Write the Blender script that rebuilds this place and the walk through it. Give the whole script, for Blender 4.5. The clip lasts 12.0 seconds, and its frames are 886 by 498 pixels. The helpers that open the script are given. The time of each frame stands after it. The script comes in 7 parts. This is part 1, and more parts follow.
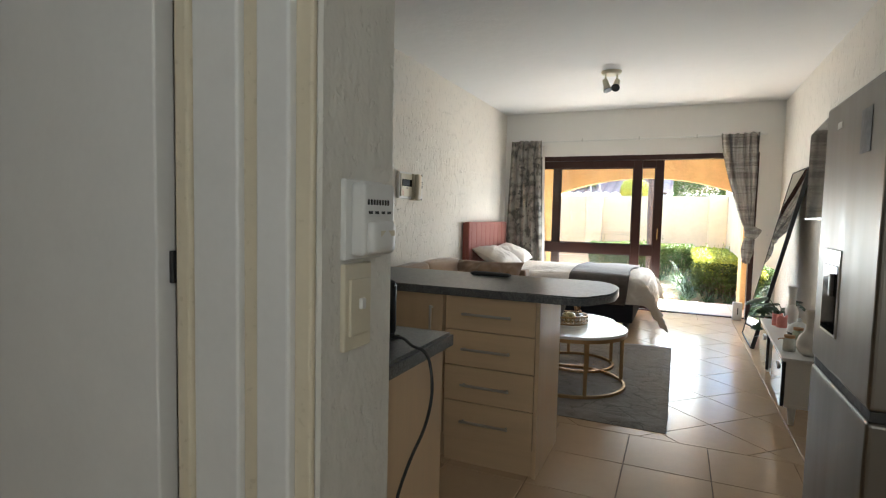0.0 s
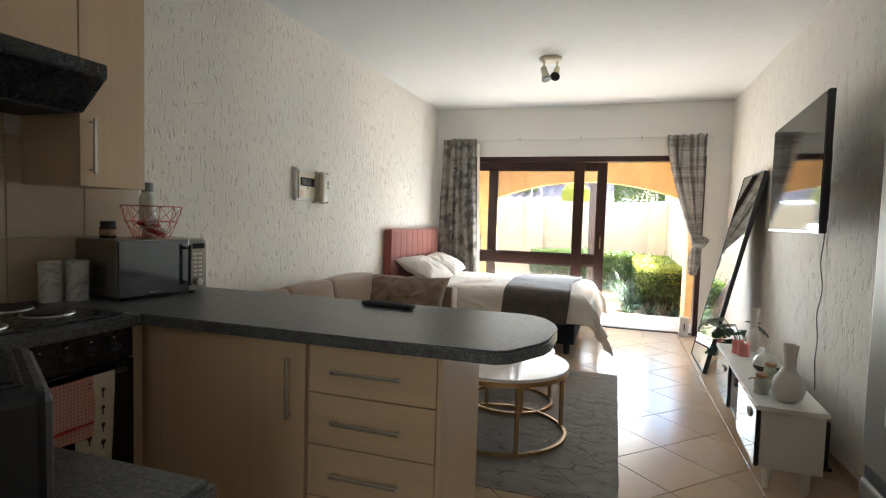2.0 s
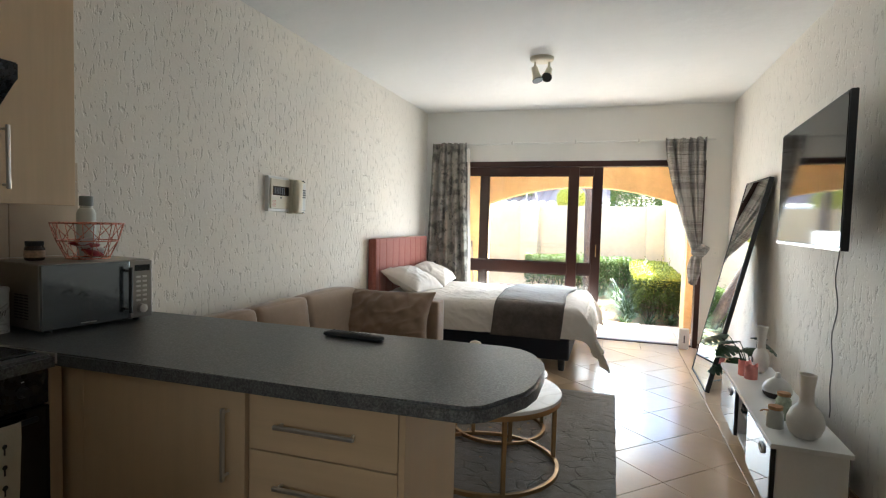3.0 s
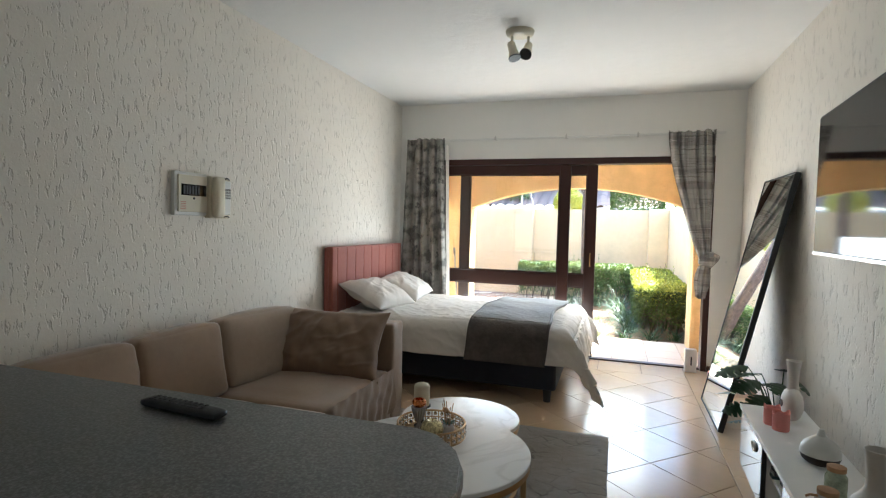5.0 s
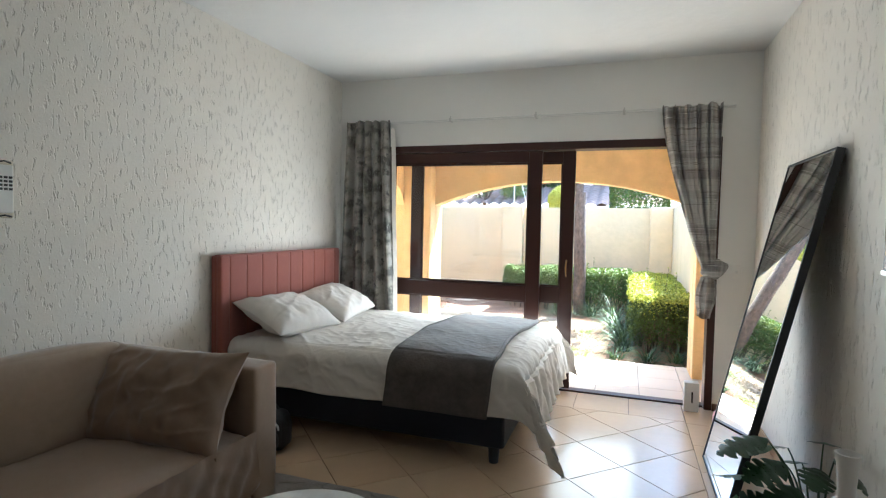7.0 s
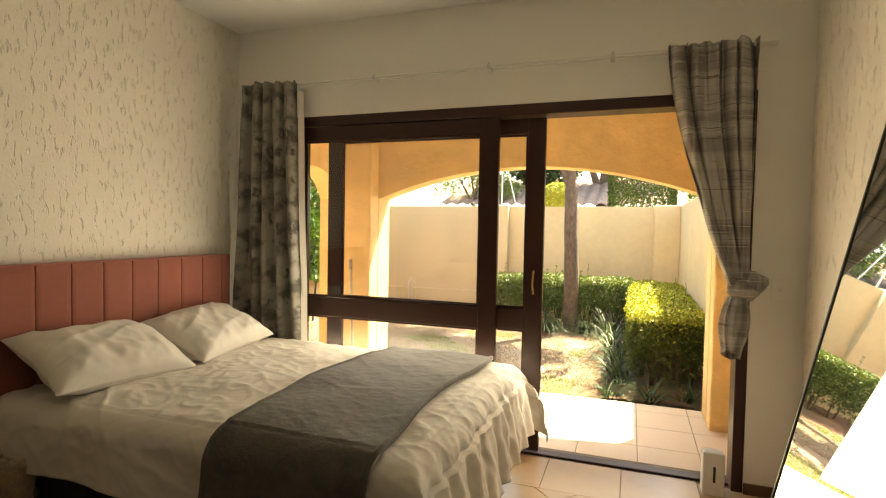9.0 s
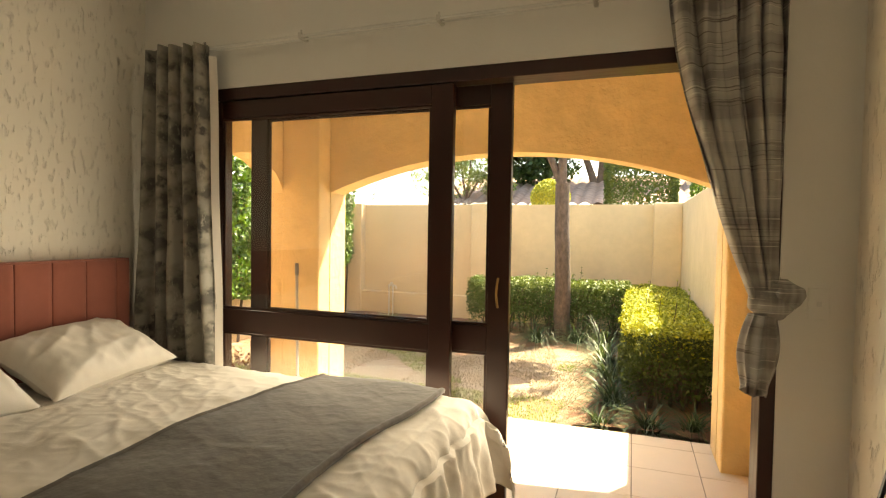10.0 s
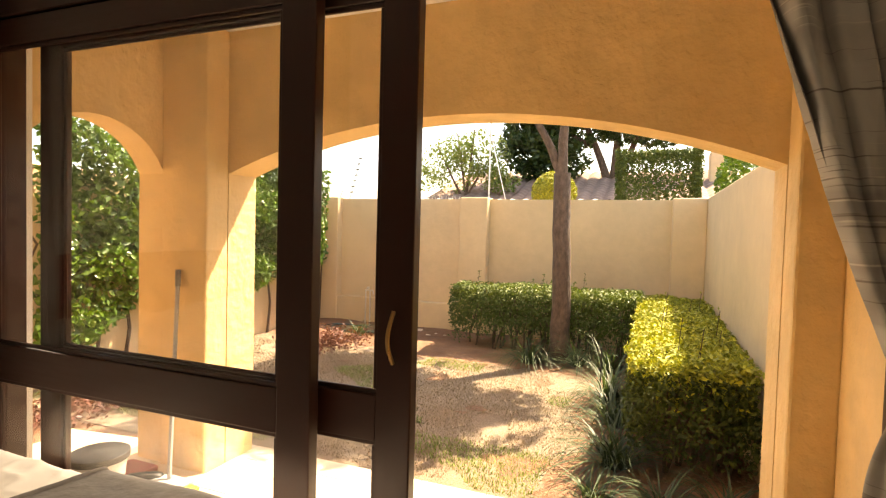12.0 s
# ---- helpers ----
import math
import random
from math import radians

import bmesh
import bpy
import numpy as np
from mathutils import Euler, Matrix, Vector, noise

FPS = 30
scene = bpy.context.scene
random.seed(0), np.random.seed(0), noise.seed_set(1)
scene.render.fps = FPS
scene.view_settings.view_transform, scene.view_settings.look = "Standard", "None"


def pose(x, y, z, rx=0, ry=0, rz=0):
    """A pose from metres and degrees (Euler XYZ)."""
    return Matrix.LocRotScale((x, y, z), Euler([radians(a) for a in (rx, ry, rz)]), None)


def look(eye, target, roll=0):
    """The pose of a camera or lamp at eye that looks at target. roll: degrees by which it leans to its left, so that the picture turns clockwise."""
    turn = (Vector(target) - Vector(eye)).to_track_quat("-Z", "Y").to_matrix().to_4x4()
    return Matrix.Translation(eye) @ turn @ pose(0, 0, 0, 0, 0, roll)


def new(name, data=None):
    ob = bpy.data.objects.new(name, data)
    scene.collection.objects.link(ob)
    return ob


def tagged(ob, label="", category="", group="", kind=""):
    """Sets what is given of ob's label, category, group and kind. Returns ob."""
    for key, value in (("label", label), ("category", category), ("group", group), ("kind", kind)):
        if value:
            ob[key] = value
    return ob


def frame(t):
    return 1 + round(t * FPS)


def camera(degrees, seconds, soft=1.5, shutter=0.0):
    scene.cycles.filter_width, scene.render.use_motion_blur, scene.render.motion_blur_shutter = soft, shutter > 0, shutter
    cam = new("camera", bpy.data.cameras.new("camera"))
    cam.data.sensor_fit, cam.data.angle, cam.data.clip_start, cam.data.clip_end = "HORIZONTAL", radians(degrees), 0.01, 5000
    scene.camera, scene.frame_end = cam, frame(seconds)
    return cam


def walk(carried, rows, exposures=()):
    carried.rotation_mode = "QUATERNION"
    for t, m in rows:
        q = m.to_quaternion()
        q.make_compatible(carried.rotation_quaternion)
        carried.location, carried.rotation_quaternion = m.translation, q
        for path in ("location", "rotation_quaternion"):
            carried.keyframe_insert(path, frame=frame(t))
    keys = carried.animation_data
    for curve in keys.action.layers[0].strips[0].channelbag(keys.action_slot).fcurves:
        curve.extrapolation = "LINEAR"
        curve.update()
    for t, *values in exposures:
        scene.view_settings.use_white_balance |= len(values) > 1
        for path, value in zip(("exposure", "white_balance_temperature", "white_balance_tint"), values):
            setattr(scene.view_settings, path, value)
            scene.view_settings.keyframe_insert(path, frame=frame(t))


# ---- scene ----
# ---- camera and walk ----
cam = camera(79.5, 12.0, 1.2)
ROWS = [
    (0.0, 2.406, -0.722, 1.270, 23.87, -3.83, -1.29),
    (0.5, 2.403, -0.407, 1.265, 20.30, -3.66, -1.59),
    (1.0, 2.431, -0.207, 1.256, 18.70, -3.24, -1.64),
    (1.5, 2.385, -0.050, 1.256, 18.23, -3.20, -1.72),
    (2.0, 2.332, 0.150, 1.301, 18.05, -3.30, -1.72),
    (2.5, 2.317, 0.289, 1.339, 17.88, -3.19, -1.62),
    (3.0, 2.329, 0.453, 1.365, 17.69, -3.01, -1.50),
    (5.0, 2.396, 1.247, 1.379, 18.00, -2.53, -1.39),
    (5.5, 2.429, 1.522, 1.398, 18.24, -2.48, -1.29),
    (6.0, 2.483, 1.760, 1.394, 18.64, -2.48, -1.29),
    (6.5, 2.549, 2.086, 1.408, 18.91, -2.47, -1.28),
    (7.0, 2.625, 2.445, 1.398, 19.08, -2.53, -1.19),
    (9.0, 2.700, 3.850, 1.366, 19.56, -2.08, -1.08),
    (9.5, 2.707, 4.210, 1.344, 19.59, -1.94, -1.06),
    (10.0, 2.744, 4.597, 1.344, 19.63, -1.87, -0.92),
    (10.5, 2.785, 4.955, 1.336, 19.83, -1.82, -0.86),
    (11.0, 2.763, 5.271, 1.322, 20.21, -1.82, -1.08),
    (11.5, 2.747, 5.545, 1.330, 20.68, -1.92, -1.30),
    (12.0, 2.773, 5.801, 1.347, 21.24, -2.05, -1.54),
]
EXPOSURES = [(0.0, 3.8, 5650, 3), (1.5, 4.03, 5650, 3), (3.0, 3.93, 5500, 2), (5.0, 3.61, 5380, 1), (7.0, 3.36, 5200, 0), (9.0, 2.85, 9000, 2), (10.5, 2.52, 9000, 4), (12.0, 2.13, 9600, 14)]
walk(cam, [(t, pose(x, y, z, 90 + pitch, roll, yaw)) for t, x, y, z, yaw, pitch, roll in ROWS], EXPOSURES)

# ---- world, sun and sky ----
SUN_TO = Vector((0.36, 0.53, 1.0)).normalized()
world = bpy.data.worlds.new("sky")
scene.world = world
world.use_nodes = True
wn = world.node_tree.nodes
sky = wn.new("ShaderNodeTexSky")
sky.sky_type = "NISHITA"
sky.sun_disc = False
sky.sun_elevation = math.asin(SUN_TO.z)
sky.sun_rotation = math.atan2(SUN_TO.x, SUN_TO.y)
sky.air_density, sky.dust_density, sky.ozone_density = 1.0, 2.0, 1.0
wn["Background"].inputs["Strength"].default_value = 0.15
world.node_tree.links.new(sky.outputs["Color"], wn["Background"].inputs["Color"])

sun = new("sun", bpy.data.lights.new("sun", "SUN"))
sun.data.energy, sun.data.angle, sun.data.color = 5.0, radians(0.55), (1.0, 0.94, 0.84)
sun.matrix_world = look((2, 8, 6), Vector((2, 8, 6)) - SUN_TO)

# daylight that the sky and the sunlit patio send through the sliding door
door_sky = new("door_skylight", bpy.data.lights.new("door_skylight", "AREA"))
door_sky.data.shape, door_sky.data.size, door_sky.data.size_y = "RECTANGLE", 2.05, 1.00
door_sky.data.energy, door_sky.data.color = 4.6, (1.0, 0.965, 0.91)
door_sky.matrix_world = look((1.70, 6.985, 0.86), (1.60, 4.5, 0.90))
# added fill lamp in the hall behind; the south wall there has no opening
hall_fill = new("hall_skylight", bpy.data.lights.new("hall_skylight", "AREA"))
hall_fill.data.shape, hall_fill.data.size, hall_fill.data.size_y = "RECTANGLE", 0.9, 1.2
hall_fill.data.energy, hall_fill.data.color = 1.3, (1.0, 0.96, 0.88)
hall_fill.matrix_world = look((3.0, -2.16, 1.6), (2.2, 1.5, 1.1))


# ---- materials ----
def nodes_of(name):
    m = bpy.data.materials.new(name)
    m.use_nodes = True
    nt = m.node_tree
    return m, nt, nt.nodes, nt.links, nt.nodes["Principled BSDF"]


def position(nt, sx=1.0, sy=1.0, sz=1.0):
    geo = nt.nodes.new("ShaderNodeNewGeometry")
    mp = nt.nodes.new("ShaderNodeVectorMath")
    mp.operation = "MULTIPLY"
    mp.inputs[1].default_value = (sx, sy, sz)
    nt.links.new(geo.outputs["Position"], mp.inputs[0])
    return mp.outputs[0]


def noise_tex(nt, vec, scale, detail=4.0, rough=0.55):
    n = nt.nodes.new("ShaderNodeTexNoise")
    n.inputs["Scale"].default_value, n.inputs["Detail"].default_value, n.inputs["Roughness"].default_value = scale, detail, rough
    if vec is not None:
        nt.links.new(vec, n.inputs["Vector"])
    return n.outputs["Fac"]


def ramp(nt, fac, stops):
    r = nt.nodes.new("ShaderNodeValToRGB")
    while len(r.color_ramp.elements) < len(stops):
        r.color_ramp.elements.new(0.5)
    for e, (p, c) in zip(r.color_ramp.elements, stops):
        e.position, e.color = p, (*c, 1.0)
    nt.links.new(fac, r.inputs["Fac"])
    return r.outputs["Color"]


def mix(nt, fac, a, b, mode="MIX"):
    m = nt.nodes.new("ShaderNodeMix")
    m.data_type, m.blend_type = "RGBA", mode
    for sock, v in ((m.inputs[0], fac), (m.inputs[6], a), (m.inputs[7], b)):
        if isinstance(v, (int, float)):
            sock.default_value = v
        elif isinstance(v, tuple):
            sock.default_value = (*v, 1.0)
        else:
            nt.links.new(v, sock)
    return m.outputs[2]


def maprange(nt, fac, a, b, c=0.0, d=1.0):
    m = nt.nodes.new("ShaderNodeMapRange")
    for k, v in zip((1, 2, 3, 4), (a, b, c, d)):
        m.inputs[k].default_value = v
    nt.links.new(fac, m.inputs[0])
    return m.outputs[0]


def add_bump(nt, bsdf, height, strength, dist, prev=None):
    b = nt.nodes.new("ShaderNodeBump")
    b.inputs["Strength"].default_value, b.inputs["Distance"].default_value = strength, dist
    nt.links.new(height, b.inputs["Height"])
    if prev is not None:
        nt.links.new(prev, b.inputs["Normal"])
    nt.links.new(b.outputs["Normal"], bsdf.inputs["Normal"])
    return b.outputs["Normal"]


def mat(name, base, rough=0.5, metal=0.0, var=0.12, scale=6.0, stretch=(1, 1, 1), bump=0.15, bscale=60.0, bdist=0.002,
        rvar=0.1, coat=0.0, sheen=0.0, per_object=0.0):
    """A plain surface: base colour with variation at two scales, uneven gloss and fine relief."""
    m, nt, ns, ln, b = nodes_of(name)
    v = position(nt, *stretch)
    big, small = noise_tex(nt, v, scale), noise_tex(nt, v, scale * 9, 3.0)
    dark = tuple(c * (1 - var) for c in base)
    light = tuple(min(1.0, c * (1 + var)) for c in base)
    col = mix(nt, 0.35, ramp(nt, big, [(0.3, dark), (0.7, light)]), ramp(nt, small, [(0.3, dark), (0.7, light)]))
    if per_object:
        oi = ns.new("ShaderNodeObjectInfo")
        col = mix(nt, 1.0, col, ramp(nt, oi.outputs["Random"], [(0.0, (1 - per_object,) * 3), (1.0, (1.0, 1.0, 1.0))]), "MULTIPLY")
    ln.new(col, b.inputs["Base Color"])
    ln.new(maprange(nt, small, 0.3, 0.7, max(0.02, rough - rvar), min(1.0, rough + rvar)), b.inputs["Roughness"])
    b.inputs["Metallic"].default_value = metal
    b.inputs["Coat Weight"].default_value = coat
    if sheen:
        b.inputs["Sheen Weight"].default_value, b.inputs["Sheen Roughness"].default_value = sheen, 0.4
    if bump:
        add_bump(nt, b, noise_tex(nt, v, bscale, 3.0), bump, bdist)
    return m


def plaster_rough(name, base, pits):
    """Trowelled plaster dragged downwards, with small upright pits."""
    m, nt, ns, ln, b = nodes_of(name)
    v = position(nt, 1, 1, 0.36)
    p = maprange(nt, noise_tex(nt, v, 38.0, 3.5, 0.6), 0.56, 0.67)
    wide = noise_tex(nt, position(nt), 1.3, 3.0)
    fine = noise_tex(nt, position(nt), 55.0, 5.0, 0.6)
    dark, light = tuple(c * 0.93 for c in base), base
    # the pit mask also darkens the colour, painting shade into the pits
    ln.new(mix(nt, p, ramp(nt, wide, [(0.3, dark), (0.7, light)]), tuple(c * 0.84 for c in base)), b.inputs["Base Color"])
    b.inputs["Roughness"].default_value = 0.75
    inv = maprange(nt, p, 0.0, 1.0, 1.0, 0.0)
    n1 = add_bump(nt, b, inv, pits, 0.006)
    add_bump(nt, b, fine, 0.35, 0.004, n1)
    return m


def plaster_lumpy(name, base):
    """Thick knocked plaster with rounded lumps and open pits between them."""
    m, nt, ns, ln, b = nodes_of(name)
    v = position(nt, 1, 1, 0.75)
    lumps = noise_tex(nt, v, 26.0, 2.0, 0.45)
    pits = maprange(nt, noise_tex(nt, v, 48.0, 2.0, 0.5), 0.60, 0.68, 1.0, 0.0)
    fine = noise_tex(nt, position(nt), 150.0, 4.0)
    ln.new(ramp(nt, noise_tex(nt, v, 5.0, 4.0), [(0.3, tuple(c * 0.92 for c in base)), (0.7, base)]), b.inputs["Base Color"])
    b.inputs["Roughness"].default_value = 0.55
    n1 = add_bump(nt, b, maprange(nt, lumps, 0.30, 0.70), 0.45, 0.008)
    n2 = add_bump(nt, b, pits, 0.45, 0.004, n1)
    add_bump(nt, b, fine, 0.3, 0.002, n2)
    return m


def plaster_smooth(name, base, bump=0.25, stains=0.10, scale=0.9):
    m, nt, ns, ln, b = nodes_of(name)
    v = position(nt)
    big, mid, fine = noise_tex(nt, v, scale, 5.0, 0.6), noise_tex(nt, v, 9.0, 4.0), noise_tex(nt, v, 90.0, 4.0)
    dark = tuple(c * (1 - stains) for c in base)
    ln.new(mix(nt, 0.3, ramp(nt, big, [(0.3, dark), (0.7, base)]), ramp(nt, mid, [(0.3, dark), (0.7, base)])), b.inputs["Base Color"])
    b.inputs["Roughness"].default_value = 0.8
    n1 = add_bump(nt, b, mid, bump, 0.02)
    add_bump(nt, b, fine, 0.3, 0.003, n1)
    return m


def wood(name, base, rough=0.4, axis="z", var=0.25, grain=18.0):
    m, nt, ns, ln, b = nodes_of(name)
    k = {"x": (0.06, 1, 1), "y": (1, 0.06, 1), "z": (1, 1, 0.06)}[axis]
    g = noise_tex(nt, position(nt, *k), grain * 4, 4.0, 0.6)
    w = noise_tex(nt, position(nt, *k), grain * 0.6, 3.0)
    dark, light = tuple(c * (1 - var) for c in base), tuple(c * (1 + var * 0.6) for c in base)
    ln.new(mix(nt, 0.5, ramp(nt, g, [(0.3, dark), (0.7, light)]), ramp(nt, w, [(0.3, dark), (0.7, light)])), b.inputs["Base Color"])
    ln.new(maprange(nt, g, 0.3, 0.7, rough - 0.08, rough + 0.08), b.inputs["Roughness"])
    add_bump(nt, b, g, 0.12, 0.001)
    return m


def tile_mat(name, base, rough):
    m, nt, ns, ln, b = nodes_of(name)
    oi = ns.new("ShaderNodeObjectInfo")
    v = position(nt)
    big, mid = noise_tex(nt, v, 2.6, 4.0, 0.6), noise_tex(nt, v, 16.0, 5.0, 0.65)
    dark, warm = tuple(c * 0.92 for c in base), (min(1, base[0] * 1.04), base[1] * 1.0, base[2] * 0.95)
    col = mix(nt, 0.45, ramp(nt, big, [(0.3, dark), (0.7, warm)]), ramp(nt, mid, [(0.3, dark), (0.7, base)]))
    col = mix(nt, 1.0, col, ramp(nt, oi.outputs["Random"], [(0.0, (0.93, 0.92, 0.90)), (1.0, (1, 1, 1))]), "MULTIPLY")
    ln.new(col, b.inputs["Base Color"])
    ln.new(maprange(nt, mid, 0.3, 0.7, rough - 0.03, rough + 0.05), b.inputs["Roughness"])
    add_bump(nt, b, mid, 0.04, 0.002)
    return m


def granite(name):
    m, nt, ns, ln, b = nodes_of(name)
    v = position(nt)
    f, c = noise_tex(nt, v, 150.0, 2.0, 0.7), noise_tex(nt, v, 45.0, 3.0, 0.6)
    a1 = ramp(nt, f, [(0.36, (0.030, 0.031, 0.034)), (0.52, (0.105, 0.108, 0.110)), (0.68, (0.24, 0.24, 0.23))])
    a2 = ramp(nt, c, [(0.35, (0.05, 0.052, 0.055)), (0.65, (0.15, 0.152, 0.15))])
    ln.new(mix(nt, 0.45, a1, a2), b.inputs["Base Color"])
    ln.new(maprange(nt, c, 0.3, 0.7, 0.28, 0.42), b.inputs["Roughness"])
    add_bump(nt, b, f, 0.05, 0.001)
    return m


def marble(name, base, vein, scale=3.0, rough=0.2):
    m, nt, ns, ln, b = nodes_of(name)
    v = position(nt)
    n = ns.new("ShaderNodeTexNoise")
    n.inputs["Scale"].default_value, n.inputs["Detail"].default_value, n.inputs["Distortion"].default_value = scale, 6.0, 1.6
    ln.new(v, n.inputs["Vector"])
    vv = ramp(nt, n.outputs["Fac"], [(0.44, base), (0.50, vein), (0.54, base)])
    soft = ramp(nt, noise_tex(nt, v, scale * 0.7, 3.0), [(0.3, tuple(c * 0.94 for c in base)), (0.7, base)])
    ln.new(mix(nt, 0.4, soft, vv), b.inputs["Base Color"])
    b.inputs["Roughness"].default_value = rough
    return m


def glass_mat(name, tint=(1, 1, 1), smear=0.0):
    m, nt, ns, ln, b = nodes_of(name)
    ns.remove(b)
    tr, gl, mx, lw = (ns.new("ShaderNodeBsdfTransparent"), ns.new("ShaderNodeBsdfGlossy"), ns.new("ShaderNodeMixShader"), ns.new("ShaderNodeLayerWeight"))
    tr.inputs["Color"].default_value = (*tint, 1.0)
    gl.inputs["Roughness"].default_value = 0.01 + smear
    pw = ns.new("ShaderNodeMath")
    pw.operation = "POWER"
    pw.inputs[1].default_value = 5.0
    lw.inputs["Blend"].default_value = 0.5
    ln.new(lw.outputs["Facing"], pw.inputs[0])
    ln.new(maprange(nt, pw.outputs[0], 0.0, 1.0, 0.04, 0.9), mx.inputs[0])
    ln.new(tr.outputs[0], mx.inputs[1])
    ln.new(gl.outputs[0], mx.inputs[2])
    ln.new(mx.outputs[0], ns["Material Output"].inputs["Surface"])
    return m


def cloth(name, base, weave=900.0, var=0.1, sheen=0.25, bump=0.3, rough=0.9, scale=5.0):
    m, nt, ns, ln, b = nodes_of(name)
    v = position(nt)
    big, fine, mid = noise_tex(nt, v, scale, 4.0), noise_tex(nt, v, weave, 1.0), noise_tex(nt, v, 30.0, 4.0)
    dark, light = tuple(c * (1 - var) for c in base), tuple(min(1, c * (1 + var)) for c in base)
    ln.new(mix(nt, 0.4, ramp(nt, big, [(0.3, dark), (0.7, light)]), ramp(nt, mid, [(0.3, dark), (0.7, light)])), b.inputs["Base Color"])
    b.inputs["Roughness"].default_value = rough
    b.inputs["Sheen Weight"].default_value, b.inputs["Sheen Roughness"].default_value = sheen, 0.5
    n1 = add_bump(nt, b, mid, bump, 0.004)
    add_bump(nt, b, fine, 0.25, 0.001, n1)
    return m


M_WALL = plaster_rough("wall_white_rough", (0.83, 0.78, 0.70), 0.9)
M_WALL_S = plaster_smooth("wall_white_smooth", (0.84, 0.82, 0.78), 0.12, 0.04)
M_WALL_END = plaster_lumpy("lumpy_white_plaster", (0.74, 0.71, 0.64))
M_CEIL = plaster_smooth("ceiling_white", (0.75, 0.74, 0.72), 0.22, 0.03)
M_OCHRE = plaster_smooth("ochre_plaster", (0.87, 0.61, 0.31), 1.0, 0.27, 2.8)
M_GWALL = plaster_smooth("garden_wall_plaster", (0.72, 0.545, 0.335), 0.3, 0.20, 1.6)
M_FRAME = wood("dark_red_wood", (0.042, 0.011, 0.0055), 0.38, "z", 0.10)
M_FRAME_X = wood("dark_red_wood_across", (0.042, 0.011, 0.0055), 0.38, "x", 0.10)
M_TILE = tile_mat("cream_floor_tile", (0.60, 0.44, 0.29), 0.22)
M_GROUT = mat("grout", (0.20, 0.15, 0.11), 0.9)
M_PATIO = tile_mat("patio_tile", (0.70, 0.58, 0.45), 0.5)
M_GLASS = glass_mat("window_glass")
M_CREAM = mat("cream_gloss_paint", (0.74, 0.66, 0.50), 0.35, var=0.05, bump=0.05)
M_WHITE = mat("white_paint", (0.80, 0.79, 0.77), 0.4, var=0.04, bump=0.05)
M_SOIL = mat("garden_soil", (0.20, 0.105, 0.06), 0.95, var=0.35, scale=3.0, bump=0.9, bscale=45.0, bdist=0.02)


# ---- mesh helpers ----
def mesh_of(bm, name, material, smooth=False):
    me = bpy.data.meshes.new(name)
    bm.normal_update()
    bm.to_mesh(me)
    bm.free()
    for m in (material if isinstance(material, (list, tuple)) else [material]):
        me.materials.append(m)
    if smooth:
        me.polygons.foreach_set("use_smooth", [True] * len(me.polygons))
        me.set_sharp_from_angle(angle=radians(42))
    return me


def part(name, bm, material, parent=None, label="", smooth=False):
    ob = new(name, mesh_of(bm, name, material, smooth))
    ob.parent = parent
    if label:
        ob["label"] = label
    return ob


def thing(name, label, category, at=(0, 0, 0), rz=0.0, group="", kind=""):
    e = new(name)
    e.empty_display_size = 0.1
    e.matrix_basis = pose(*at, 0, 0, rz)
    return tagged(e, label, category, group, kind)


def setting(name, bm, material, label="", smooth=False):
    ob = part(name, bm, material, None, label, smooth)
    return tagged(ob, kind="structure", category="structure")


def add_box(bm, lo, hi, bevel=0.0, seg=1):
    g = bmesh.ops.create_cube(bm, size=1.0)
    vs = g["verts"]
    for v in vs:
        v.co = Vector([lo[i] + (v.co[i] + 0.5) * (hi[i] - lo[i]) for i in range(3)])
    if bevel:
        es = list({e for v in vs for e in v.link_edges})
        bmesh.ops.bevel(bm, geom=es, offset=bevel, segments=seg, affect="EDGES", profile=0.5)
    return bm


def box(lo, hi, bevel=0.0, seg=1):
    return add_box(bmesh.new(), lo, hi, bevel, seg)


def add_cyl(bm, a, b, r, r2=None, seg=16, caps=True):
    a, b = Vector(a), Vector(b)
    d = b - a
    m = Matrix.Translation((a + b) / 2) @ d.to_track_quat("Z", "Y").to_matrix().to_4x4()
    bmesh.ops.create_cone(bm, cap_ends=caps, segments=seg, radius1=r, radius2=r if r2 is None else r2, depth=d.length, matrix=m)
    return bm


def cyl(a, b, r, r2=None, seg=16):
    return add_cyl(bmesh.new(), a, b, r, r2, seg)


def add_lathe(bm, profile, seg=28, at=(0, 0, 0)):
    rings = []
    for r, z in profile:
        rings.append([bm.verts.new((at[0] + r * math.cos(2 * math.pi * i / seg), at[1] + r * math.sin(2 * math.pi * i / seg), at[2] + z)) for i in range(seg)])
    for a, b in zip(rings, rings[1:]):
        for i in range(seg):
            bm.faces.new((a[i], a[(i + 1) % seg], b[(i + 1) % seg], b[i]))
    if profile[0][0] > 1e-4:
        bm.faces.new(list(reversed(rings[0])))
    if profile[-1][0] > 1e-4:
        bm.faces.new(rings[-1])
    bmesh.ops.remove_doubles(bm, verts=[v for r in rings for v in r], dist=1e-6)
    return bm


def lathe(profile, seg=28, at=(0, 0, 0)):
    return add_lathe(bmesh.new(), profile, seg, at)


